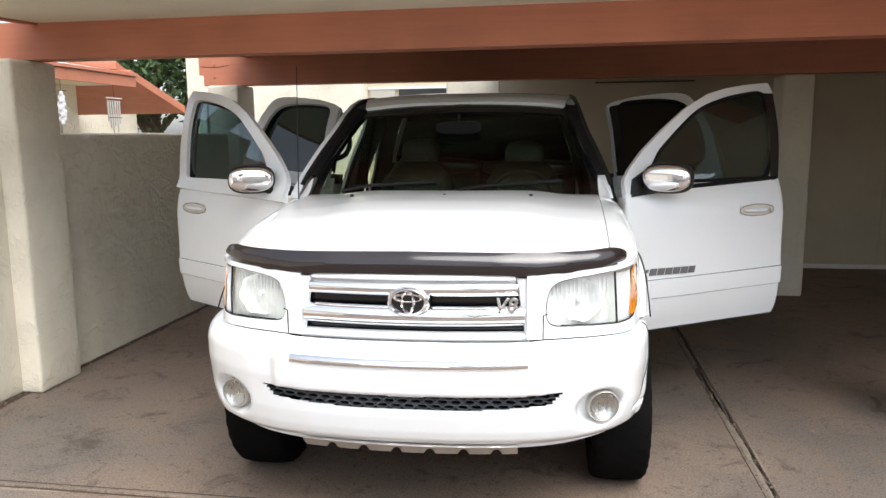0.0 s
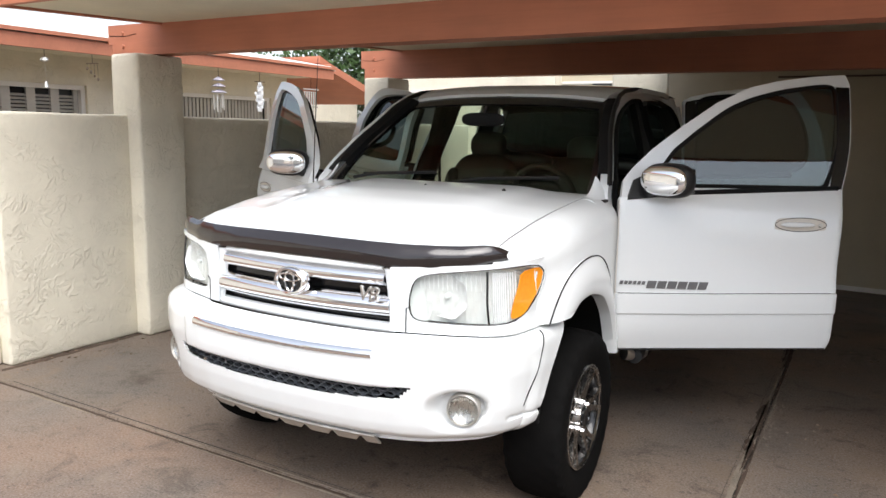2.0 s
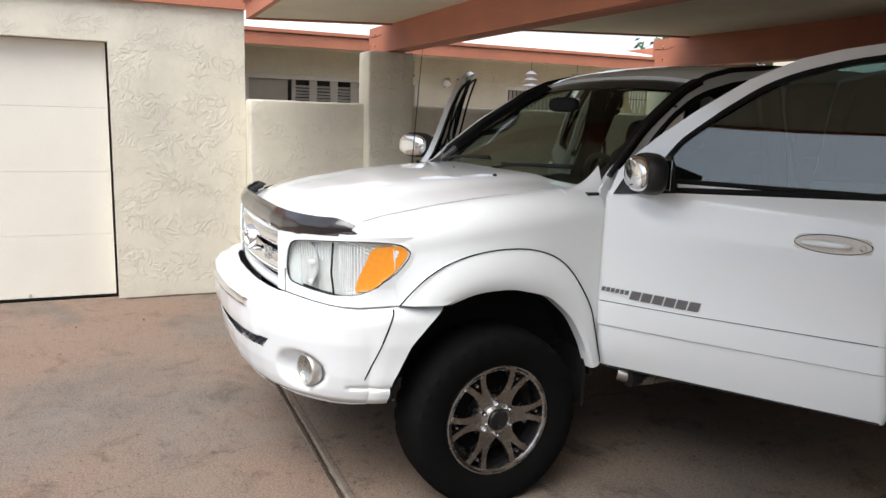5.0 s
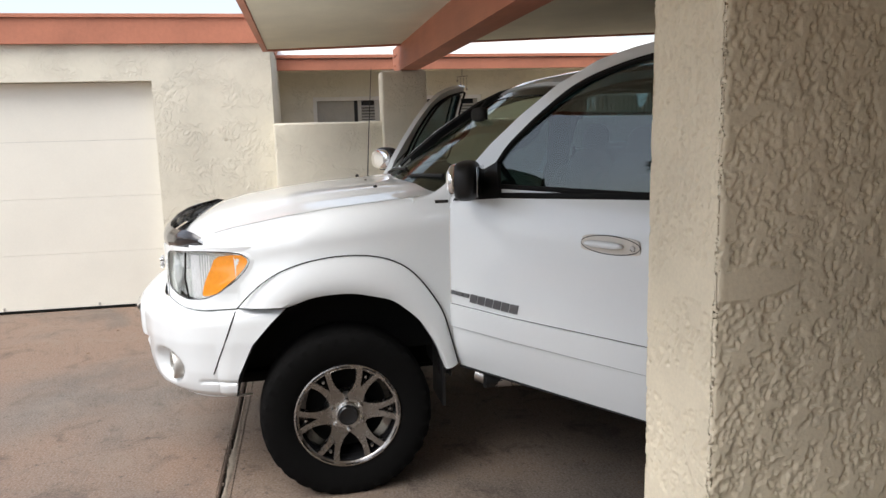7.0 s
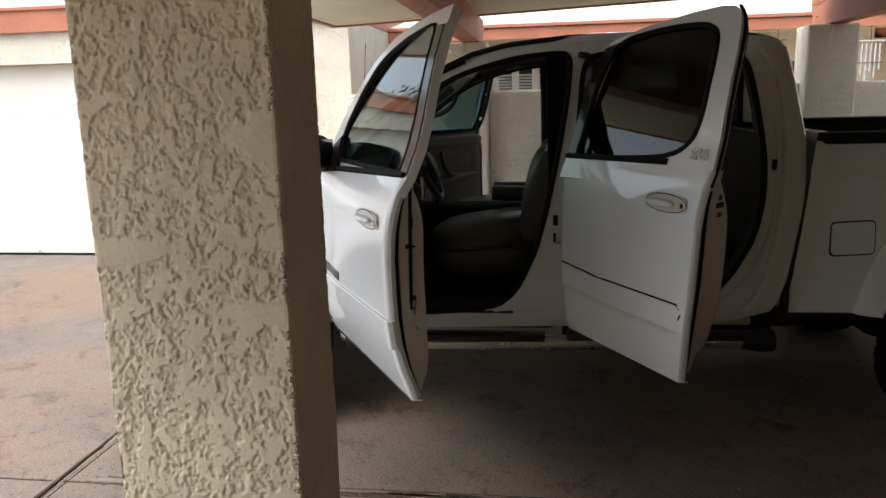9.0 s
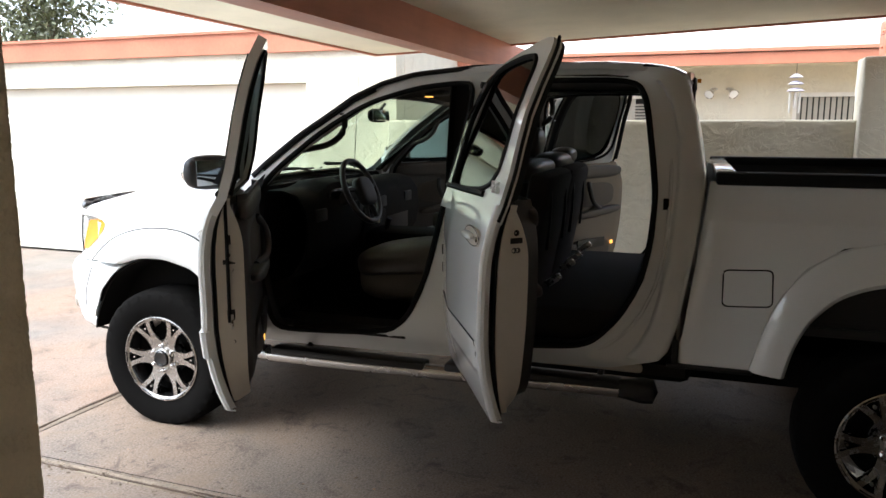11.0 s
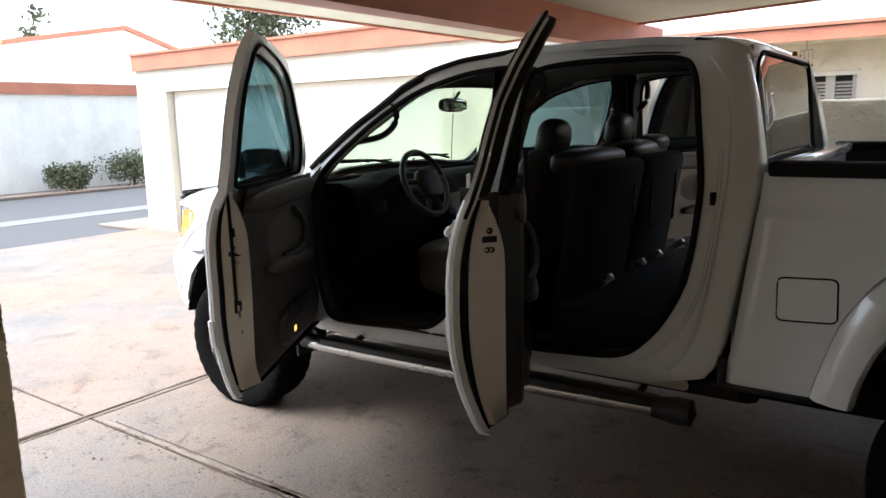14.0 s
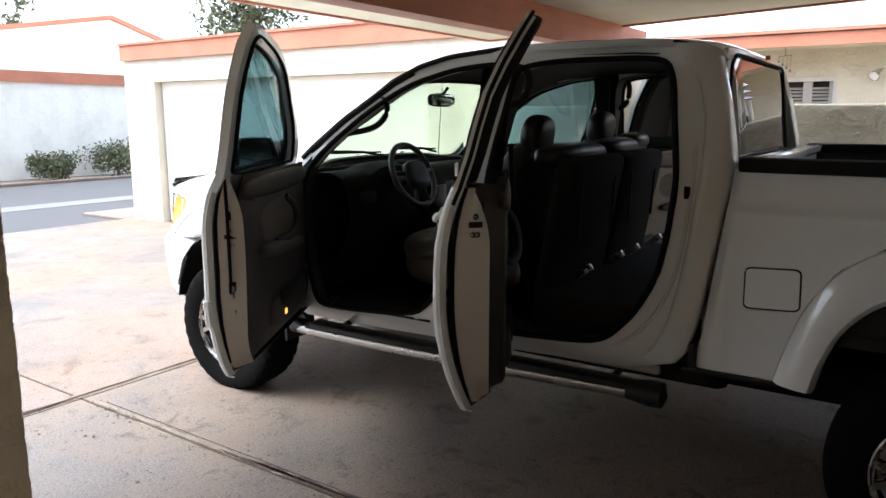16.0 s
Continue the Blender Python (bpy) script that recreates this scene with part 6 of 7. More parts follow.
def build_wheel(x, y, s):
    w, prof = wheel(x, y, s)
    lathe("tyre", prof, RUBBER, w, "black all-terrain tyre", 120, "x", wave=tyre_wave)
    rim = lathe("rim", [(0.112, 0.236), (0.118, 0.232), (0.110, 0.222), (0.085, 0.212), (0.02, 0.205), (-0.1, 0.21), (-0.112, 0.236)], GLOSS_BLACK, w, "black and machined alloy rim", 72)
    lathe("rim_lip", [(0.1185, 0.2335), (0.1205, 0.228), (0.117, 0.219), (0.112, 0.213)], RIM_METAL, rim, sides=72)
    lathe("brake_disc", [(0.0, 0.07), (0.005, 0.18), (-0.01, 0.18)], DARK, rim, sides=32)
    lathe("hub", [(0.072, 0.0), (0.072, 0.045), (0.088, 0.052), (0.088, 0.088), (0.055, 0.10), (0.02, 0.10)], STEEL, rim, sides=36)
    for k in range(6):
        a = math.pi / 3 * k + 0.05

        def at(r, off, d):
            w_ = a + off
            return (d, r * math.cos(w_), r * math.sin(w_))
        outline = [(0.080, -0.56), (0.092, -0.44), (0.108, -0.31), (0.13, -0.245), (0.155, -0.215), (0.185, -0.225), (0.217, -0.262), (0.217, -0.135), (0.180, -0.085), (0.132, 0.0), (0.180, 0.085), (0.217, 0.135), (0.217, 0.262), (0.185, 0.225), (0.155, 0.215), (0.13, 0.245), (0.108, 0.31), (0.092, 0.44), (0.080, 0.56)]

        def depth(r):
            return 0.090 + 0.022 * min(1, max(0, (r - 0.09) / 0.12))
        vf = [at(r, o_, depth(r)) for r, o_ in outline]
        vb = [at(r, o_ * 1.02, depth(r) - 0.03) for r, o_ in outline]
        m_ = len(outline)
        bm = bmesh.new()
        f = [bm.verts.new(p) for p in vf]
        b = [bm.verts.new(p) for p in vb]
        es = [bm.edges.new((f[i], f[(i + 1) % m_])) for i in range(m_)]
        bmesh.ops.triangle_fill(bm, use_beauty=True, edges=es)
        for i in range(m_):
            bm.faces.new((f[i], f[(i + 1) % m_], b[(i + 1) % m_], b[i]))
        bmesh.ops.recalc_face_normals(bm, faces=bm.faces)
        part("spoke", bm, RIM_METAL, rim, smooth=0)
        lathe("pocket_bolt", [(0.106, 0.0), (0.106, 0.006), (0.09, 0.008)], STEEL, rim, sides=8, loc=(0.0, 0.185 * math.cos(a), 0.185 * math.sin(a)))
        for off in (-0.52, 0.0, 0.52):
            tube("lip_slot", [at(0.2235, off + d, 0.1192) for d in (-0.14, -0.07, 0, 0.07, 0.14)], 0.0035 if off == 0 else 0.0028, GLOSS_BLACK, rim, sides=5)
        c = a + math.pi / 6
        lathe("lug_nut", [(0.07, 0.012), (0.112, 0.010), (0.116, 0.006), (0.116, 0.0)], CHROME, rim, sides=6, loc=(0, 0.068 * math.cos(c), 0.068 * math.sin(c)))
    lathe("centre_cap", [(0.075, 0.045), (0.118, 0.043), (0.122, 0.038), (0.119, 0.030), (0.117, 0.0)], GLOSS_BLACK, rim, sides=24)
    lathe("cap_ring", [(0.088, 0.055), (0.108, 0.052), (0.110, 0.047), (0.090, 0.045)], STEEL, rim, sides=24)


for x, y, s in ((0.878, 0.85, 1), (-0.878, 0.85, -1), (0.878, 4.46, 1), (-0.878, 4.46, -1)):
    build_wheel(x, y, s)

# antenna
ant = tube("antenna", [(-0.83, 1.18, 1.30), (-0.83, 1.20, 1.6), (-0.83, 1.235, 2.06)], [0.004, 0.003, 0.002], BLACK, truck, "thin black whip antenna", 6)
lathe("antenna_base", [(0.0, 0.018), (0.02, 0.014), (0.035, 0.005)], BLACK, ant, sides=10, axis="z", loc=(-0.83, 1.18, 1.29))


# ---- doors: local y runs from hinge to latch, x outward ----
F_DX = [(0.55, -0.042), (0.57, -0.036), (0.62, -0.016), (0.70, 0.010), (0.78, 0.028), (0.883, 0.039), (1.0, 0.040), (1.10, 0.042), (1.20, 0.037), (1.28, 0.021), (1.34, -0.001), (1.40, -0.037),
        (1.5, -0.069), (1.6, -0.091), (1.7, -0.111), (1.8, -0.137), (1.9, -0.170), (1.98, -0.21)]
R_DX = [(0.55, -0.018), (0.57, -0.010), (0.62, 0.010), (0.70, 0.036), (0.78, 0.056), (0.883, 0.072), (0.95, 0.077), (1.0, 0.079), (1.1, 0.078), (1.2, 0.073), (1.28, 0.058), (1.34, 0.040), (1.40, 0.015),
        (1.5, -0.018), (1.6, -0.044), (1.7, -0.074), (1.8, -0.121), (1.9, -0.177), (1.98, -0.225)]
F_EDGE = [(0.57, 1.127), (0.62, 1.136), (0.70, 1.124), (0.78, 1.116), (0.883, 1.110), (1.0, 1.102), (1.1, 1.102), (1.2, 1.108), (1.28, 1.113), (1.38, 1.118)]
R_EDGE = [(0.57, 0.842), (0.62, 0.867), (0.70, 0.901), (0.78, 0.928), (0.883, 0.956), (0.95, 0.970), (1.0, 0.977), (1.1, 0.984), (1.2, 0.986), (1.28, 0.985), (1.38, 0.988)]
F_UP = [(-0.003, 1.30), (0.020, 1.43), (0.066, 1.487), (0.17, 1.585), (0.32, 1.70), (0.50, 1.822), (0.68, 1.905), (0.82, 1.938), (0.98, 1.962), (1.10, 1.974), (1.178, 1.978), (1.192, 1.93), (1.186, 1.8), (1.183, 1.7),
        (1.178, 1.6), (1.16, 1.5), (1.129, 1.40), (1.117, 1.34)]
F_WIN = [(0.16, 1.405), (0.28, 1.575), (0.42, 1.69), (0.56, 1.79), (0.67, 1.84), (0.84, 1.886), (1.01, 1.912), (1.08, 1.918), (1.112, 1.90), (1.112, 1.75), (1.10, 1.6), (1.075, 1.48), (1.045, 1.405)]
R_UP = [(0.05, 1.30), (0.06, 1.40), (0.075, 1.70), (0.09, 1.878), (0.15, 1.905), (0.33, 1.942), (0.60, 1.972), (0.74, 1.978), (0.81, 1.970), (0.85, 1.95), (0.878, 1.915), (0.905, 1.86), (0.929, 1.80),
        (0.955, 1.7), (0.968, 1.6), (0.980, 1.5), (0.988, 1.40), (0.986, 1.34)]
R_WIN = [(0.13, 1.402), (0.15, 1.65), (0.17, 1.86), (0.24, 1.898), (0.40, 1.915), (0.55, 1.922), (0.70, 1.915), (0.775, 1.885), (0.815, 1.83), (0.85, 1.725), (0.864, 1.60), (0.852, 1.51), (0.80, 1.455),
         (0.70, 1.428), (0.55, 1.415), (0.35, 1.404)]
F_BLACK = [(1.062, 1.402), (1.122, 1.402), (1.153, 1.5), (1.171, 1.6), (1.176, 1.7), (1.179, 1.8), (1.183, 1.912), (1.115, 1.912), (1.118, 1.75), (1.106, 1.6), (1.082, 1.48)]
R_BLACK = [(0.066, 1.395), (0.125, 1.400), (0.145, 1.65), (0.165, 1.865), (0.190, 1.885), (0.105, 1.868), (0.094, 1.845), (0.081, 1.70)]


def door_face(prof, z, y):
    """How far a door's outer face stands out from its hinge line; flatter near the hinge."""
    v = interp(z, prof)
    return v if v < 0 or y > 0.4 else v * (0.3 + 0.7 * max(y, 0) / 0.4)


def belt(y, front):
    return 1.345 + 0.045 * y if front else 1.374 + 0.024 * y


def level(z, y, front):
    """Heights on the door: moulding and sill line climb a little towards the latch, and so does the belt."""
    if z > 1.15:
        return z + (belt(y, front) - 1.335) * (z - 1.15) / 0.185
    low = min(1.0, (1.15 - z) / 0.25)
    if front:
        return z - 0.021 * (1 - y / 1.1) * low
    return z + (0.019 + 0.008 * y) * low * max(0.0, min(1.0, (z - 0.57) / 0.25))


def handle(door, s, y, z, x, half):
    k = half / 0.128
    h = fill("door_handle", [dense(rounded([(y - 0.125 * k, z - 0.028), (y + 0.125 * k, z - 0.028), (y + 0.13 * k, z), (y + 0.115 * k, z + 0.036), (y - 0.115 * k, z + 0.036), (y - 0.13 * k, z)], 2), 0.02)],
             lambda a, b: (s * (x + 0.002), a, b), JAMB, door, "white oval door handle", 0.01)
    tube("handle_rim", [(s * (x + 0.006), y + half * math.cos(a), z + 0.003 + 0.034 * math.sin(a)) for a in np.linspace(0, 2 * math.pi, 33)], 0.0022, BLACK, h, sides=5, caps=False)
    cushion("grip", (0.034, 0.17 * k, 0.026), (s * (x + 0.018), y - 0.02, z + 0.004), PAINT, h, power=2.6)
    lathe("lock", [(0.0, 0.012), (0.004, 0.010), (0.004, 0.0)], STEEL, h, sides=12, loc=(s * (x + 0.008), y + 0.098 * k, z) if s == 1 else (s * (x + 0.012), y + 0.098 * k, z))
    return h


def make_door(s, hx, y0, angle, front):
    edge, up, win, prof, black = (F_EDGE, F_UP, F_WIN, F_DX, F_BLACK) if front else (R_EDGE, R_UP, R_WIN, R_DX, R_BLACK)
    length = 1.10 if front else 0.96
    start = -0.003 if front else 0.045

    def dx(z, y=1.0):
        return door_face(prof, z, y)

    # outer skin below the belt, with its proud lower moulding
    rows = []
    for z in (0.565, 0.57, 0.585, 0.61, 0.64, 0.70, 0.745, 0.773, 0.779, 0.785, 0.83, 0.868, 0.878, 0.882, 0.886, 0.900, 0.95, 1.0, 1.06, 1.12, 1.18, 1.23, 1.27, 1.30, 1.32, 1.335):
        row = []
        for q in np.r_[0, 0.004, 0.012, 0.03, np.linspace(0.06, 0.94, 22), 0.975, 0.990, 0.997, 1]:
            e = interp(level(z, length, front), edge)
            y = start + q * (e - start)
            zz = level(z, y, front)
            turn = {0: 0.022, 1: 0.022, 0.004: 0.006, 0.997: 0.006}.get(float(q), 0.0)
            fade = 1.0 if front else min(1.0, max(0.0, (0.915 - y) / 0.03))
            step = (0.016 if z < 0.567 else 0) + (0.010 * fade if 0.88 < z < 0.884 else 0) - ((0.010 if front else 0.006) * fade if 0.776 < z < 0.88 else 0)
            row.append((s * (dx(zz, y) - turn - step), y, zz))
        rows.append(row)
    door = sheet("front_door" if front else "rear_door", rows, PAINT, truck, "open white front door with tinted glass" if front else "open white rear door with dark glass", 0.006)
    door.matrix_basis = pose(s * hx, y0, 0, 0, 0, -s * angle)

    def at(d):
        return lambda a, b: (s * (dx(b) - d), a, b)

    lp = rounded(dense(win, 0.09), 2)
    frame_ = fill("window_frame", [dense(up, 0.03), lp], at(0.006), PAINT, door, "white window frame", 0.034, offset=-1.0)
    fill("black_applique", [dense(black, 0.03)], at(0.003), GLOSS_BLACK, frame_, "gloss black strip on the window frame", 0.003, offset=1.0)
    tube("glass_seal", [at(0.008)(a, b) for a, b in lp + lp[:1]], 0.012, SEAL, frame_, "black glass seal", 6, False)
    cy, cz = np.mean([a for a, b in lp]), np.mean([b for a, b in lp])
    ring_in = [(cy + (a - cy) * 1.03, cz + (b - cz) * 1.03) for a, b in lp]
    wide = 1.055 if front else 1.08
    ring_out = [(cy + (a - cy) * wide, cz + (b - cz) * wide) for a, b in lp]
    fill("inner_frame_seal", [ring_out, ring_in], at(0.048), SEAL, frame_, "black seal inside the window frame", 0.014)

    def pane(a, b):
        if front:
            x = -0.060 - (0.26 - 0.107 * (a - 0.77)) * (b - 1.40) - 0.25 * ((b - 1.66) ** 2 - 0.0676)
        else:
            u = (b - 1.4) / 0.5
            x = -0.006 - 0.190 * u + 0.06 * u * (1 - u)
        return (s * x, a, b)

    fill("door_glass", [lp], pane, GLASS if front else GLASS_DARK, door, "tinted door glass", 0.004, smooth=60, fine=0.05)
    # belt strip
    far = interp(1.35, edge) - (0.012 if front else 0.24)
    lift = 0.012 if front else 0.022
    tube("belt_moulding", [(s * (dx(belt(a, front) + lift) - 0.004), a, belt(a, front) + lift) for a in np.linspace(0.10 if front else 0.06, far, 10)], 0.013, SEAL, door, sides=6)
    # the latch edge: skin return, seal groove, then a flange that carries the latch
    ztop = belt(length, front) - 0.004
    zz = np.linspace(0.575, ztop, 28)
    sheet("skin_return", [[(s * (dx(z) - 0.010), interp(z, edge) - 0.001, z), (s * (dx(z) - 0.026), interp(z, edge) - 0.003, z), (s * (dx(z) - 0.040), interp(z, edge) - 0.014, z)] for z in zz], PAINT, door, "white outer edge of the door", 0.005)
    tube("edge_seal", [(s * (dx(z) * 0.75 - 0.042), interp(z, edge) - 0.024, z) for z in np.linspace(0.62, ztop, 22)] + [(s * (-0.060), interp(0.6, edge) - 0.07, 0.603), (s * (-0.060), interp(0.6, edge) - 0.20, 0.600)], 0.007, SEAL, door, "black rubber edge seal", 8)

    flange, ix = (-0.122, -0.134) if front else (-0.108, -0.168)

    def top_in(z):
        return 0.055 * max(0.0, (z - 1.19) / 0.19) ** 2

    def toe(z):
        return 0.09 * max(0, (0.75 - z) / 0.17) ** 2

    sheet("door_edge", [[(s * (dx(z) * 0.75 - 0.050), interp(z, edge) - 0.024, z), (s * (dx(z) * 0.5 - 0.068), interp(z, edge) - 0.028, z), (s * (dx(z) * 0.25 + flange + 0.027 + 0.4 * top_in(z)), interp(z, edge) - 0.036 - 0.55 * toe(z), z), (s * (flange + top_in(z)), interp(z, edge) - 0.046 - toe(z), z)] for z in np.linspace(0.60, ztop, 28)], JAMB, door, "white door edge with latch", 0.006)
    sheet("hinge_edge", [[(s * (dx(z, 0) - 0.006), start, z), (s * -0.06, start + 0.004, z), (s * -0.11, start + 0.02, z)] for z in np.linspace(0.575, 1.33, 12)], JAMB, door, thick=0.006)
    sheet("bottom_edge", [[(s * (-0.030 - d), a, level(0.572, a, front) + d * 0.3) for a in np.linspace(start + 0.01, interp(0.57, edge) - 0.012 - d * 1.2, 12)] for d in (0.0, 0.05, 0.085)], BLACK, door, thick=0.006)
    rows = []
    for z in np.r_[0.60, np.linspace(0.615, ztop, 20)]:
        e = interp(z, edge) - 0.048 - toe(z) - 0.10 * max(0.0, (z - 1.19) / 0.19) ** 2
        rows.append([(s * (flange + 0.024 + (ix + 0.002 - flange - 0.024) * min(1, (z - 0.60) / 0.05) * min(1, q / 0.06) * min(1, (1 - q) / 0.06 + 0.01)), 0.06 + q * (e - 0.06), z) for q in np.linspace(0, 1, 20)])
    # rear trim differs by side: near one's shade, far one's light in the colour
    panel = sheet("inner_panel", rows, DOOR_TRIM if front else TRIM if s > 0 else DOOR_TRIM_LIT, door, "dark grey inner door trim" if front or s > 0 else "inner door trim in a lighter lit tone", 0.008)
    cushion("armrest", (0.075, length * 0.60, 0.060), (s * (ix - 0.02), length * 0.55, 1.03), DOOR_TRIM, panel, rot=(4, 0, 0))
    cushion("upper_roll", (0.06, length * (0.90 if front else 0.80), 0.10), (s * (ix + 0.012), length * 0.50, 1.33), DOOR_TRIM, panel)
    cushion("cloth_insert", (0.03, length * 0.60, 0.20), (s * (ix + 0.008), length * 0.52, 1.16), TRIM_LIGHT, panel)
    cushion("map_pocket", (0.055, length * 0.58, 0.17), (s * (ix - 0.002), length * 0.45, 0.74), DOOR_TRIM, panel)
    part("pocket_opening", box_bm((0.012, length * 0.36, 0.075), (s * (ix - 0.026), length * 0.46, 0.80), 0.005), BLACK, panel)
    tube("pull_handle", curve_pts([(s * (ix - 0.01), length * 0.62, 1.06), (s * (ix - 0.05), length * 0.50, 1.07), (s * (ix - 0.055), length * 0.42, 1.12), (s * (ix - 0.045), length * 0.40, 1.20), (s * (ix - 0.005), length * 0.44, 1.25)], 16), 0.017, TRIM, panel, sides=8)
    lathe("speaker_grille", [(0.0, 0.0), (0.0, 0.075), (-0.006, 0.08)], BLACK, panel, sides=24, loc=(s * (ix - 0.005), length * 0.18, 0.76))
    if front or s < 0:
        cl_y, cl_z = (0.62, 0.706) if front else (0.70, 0.772)
        box("courtesy_lamp", (s * (ix - 0.026) - 0.006, cl_y, cl_z), (s * (ix - 0.026) + 0.006, cl_y + 0.028, cl_z + 0.026), COURTESY, panel, "small lit amber courtesy lamp", 0.003)
    # latch hardware on the edge flange
    latch_z = 1.145 if front else 1.27
    for name, z, hh, ww in (("latch", latch_z, 0.020, 0.048), ("edge_plate", 0.915, 0.085, 0.030), ("edge_slot", 1.24, 0.055, 0.012)):
        if front or name == "latch":
            plate = part(name, box_bm((ww, 0.010, hh), (s * (dx(z) * 0.38 - 0.083), interp(z, edge) - 0.034, z), 0.002, (0, 0, s * 14)), BLACK, door)
            if name == "edge_plate":
                part("plate_slot", box_bm((0.010, 0.012, 0.06), (s * (dx(z) * 0.38 - 0.086), interp(z, edge) - 0.032, z - 0.006), 0.001, (0, 0, s * 14)), STEEL, plate)
    for z, q in ((latch_z + 0.027, 0.35), (latch_z - 0.034, 0.2), (latch_z - 0.034, 0.75)) + (((0.83, 0.6),) if front else ()):
        lathe("latch_screw", [(-0.004, 0.0), (0.003, 0.008), (-0.002, 0.012)], BLACK, door, sides=8, axis="y", loc=(s * (dx(z) * 0.38 - 0.071 - 0.026 * q), interp(z, edge) - 0.028 - 0.008 * q, z))
    if not front:
        # weatherstrip along the upper frame
        ws = curve_pts([(cy + (a - cy) * 0.985, cz + (b - cz) * 0.985) for a, b in up if b > 1.38], 40)
        sheet("frame_weatherstrip", [[at(d)(cy + (a - cy) * k, cz + (b - cz) * k) for d, k in ((0.034, 1.0), (0.050, 0.99), (0.068, 0.968), (0.072, 0.93), (0.050, 0.91))] for a, b in ws], SEAL, frame_, "deep black weatherstrip inside the frame", 0.004)
        tube("frame_edge_seal", [at(0.026)(a + 0.002, b) for a, b in curve_pts([p for p in up if p[0] > 0.8], 24)], 0.007, SEAL, frame_, "thin black seal round the frame edge", 6)
    hy, hz, hh = (0.895, 1.225, 0.128) if front else (0.817, 1.269, 0.112)
    handle(door, s, hy, hz, dx(hz) + 0.001, hh)
    end = interp(0.883, edge) - 0.03 if front else 0.905
    line = [(a, level(0.882, a, front)) for a in np.linspace(start + 0.012, end, 14)]
    if not front:
        line += [(0.922, 0.893), (0.925, 0.872), (0.905, 0.845), (0.878, 0.812)]
    tube("moulding_line", [(s * (dx(z, a) - 0.002), a, z) for a, z in line], 0.0045 if front else 0.008, DARK, door, sides=5)
    if front:
        # maker's lettering as plain slanted bars
        for k in range(12):
            big = k >= 6
            a0, w, z0, h = (0.150 + (k - 6) * 0.051, 0.043, 0.892, 0.038) if big else (0.014 + k * 0.022, 0.016, 0.909, 0.018)
            v = [(s * (dx(0.90, a0 + u) + d), a0 + u + 0.25 * h * (q - 0.5), z0 + h * q) for d in (-0.002, 0.0085) for u, q in ((0, 0), (w, 0), (w, 1), (0, 1))]
            link("letter_bar", v, [(0, 1, 2, 3), (4, 5, 6, 7), (0, 1, 5, 4), (1, 2, 6, 5), (2, 3, 7, 6), (3, 0, 4, 7)], LETTER, door, "grey metal letter-sized bar" if big else "", 0)
        # mirror
        tw = 38

        def off(d):
            return (s * 0.105 - s * d * math.sin(radians(tw)), 0.185 + d * math.cos(radians(tw)), 1.438)
        mir = cushion("door_mirror", (0.252, 0.066, 0.142), off(-0.020), CHROME, door, rot=(0, 0, s * tw), power=2.6, label="chrome door mirror")
        cushion("mirror_shell", (0.267, 0.115, 0.168), off(0.028), BLACK, mir, rot=(0, 0, s * tw), power=2.9)
        part("mirror_glass", box_bm((0.212, 0.004, 0.12), off(0.084), 0.0015, (0, 0, s * tw)), MIRROR_GLASS, mir)
        link("mirror_sail", [(s * (dx(z) + d), a, z) for d in (-0.01, 0.012) for a, z in ((0.03, 1.335), (0.30, 1.360), (0.24, 1.51), (0.07, 1.43))], [(0, 1, 2, 3), (4, 5, 6, 7), (0, 1, 5, 4), (1, 2, 6, 5), (2, 3, 7, 6), (3, 0, 4, 7)], BLACK, mir, smooth=0)
        tube("mirror_arm", [(-s * 0.04, 0.13, 1.365), (s * 0.01, 0.14, 1.375), (s * 0.06, 0.15, 1.40)], 0.028, BLACK, mir, sides=10)
    else:
        m = pose(dx(1.432) + 0.001, 0.860, 1.432, 90, 0, 90) if s == 1 else pose(-dx(1.432) - 0.001, 0.955, 1.432, 90, 0, -90)
        lettering("SR5", 0.058, BADGE, door, m, "small chrome SR5 letters", 0.003)
    return door


make_door(1, 0.965, 1.355, 60.5, True)
make_door(1, 0.970, 2.53, 61, False)
make_door(-1, 0.950, 1.33, 58.5, True)
make_door(-1, 0.980, 2.53, 63, False)

# ---- cabin ----
cabin = new("cabin")
cabin.parent = truck
rows = []
for u in np.linspace(-0.82, 0.82, 40):
    hump = 0.045 * math.exp(-((u - 0.36) / 0.17) ** 4)
    c = 0.02 * (abs(u) < 0.12)
    rows.append([(u, 1.36, 1.29), (u, 1.46, 1.315 + hump * 0.7), (u, 1.56, 1.315 + hump), (u, 1.64, 1.29 + hump), (u, 1.685 + c, 1.22 + hump * 0.4), (u, 1.70 + c, 1.10), (u, 1.68 + c, 0.98), (u, 1.60, 0.86), (u, 1.45, 0.80)])
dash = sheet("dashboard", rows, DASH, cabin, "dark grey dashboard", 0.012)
cushion("cluster_glass", (0.34, 0.03, 0.11), (0.36, 1.672, 1.255), GLOSS_BLACK, dash)
box("radio", (-0.10, 1.712, 1.05), (0.10, 1.728, 1.20), GLOSS_BLACK, dash, "", 0.004)
for x in (-0.62, -0.17, 0.12, 0.66):
    part("air_vent", box_bm((0.13, 0.02, 0.07), (x, 1.694, 1.18), 0.008), BLACK, dash)
part("glove_box", box_bm((0.40, 0.02, 0.16), (-0.42, 1.692, 1.04), 0.012), TRIM_LIGHT, dash)
sw = new("steering_wheel")
sw.parent = cabin
sw.matrix_basis = pose(0.385, 1.81, 1.295, 114, 0, 0)
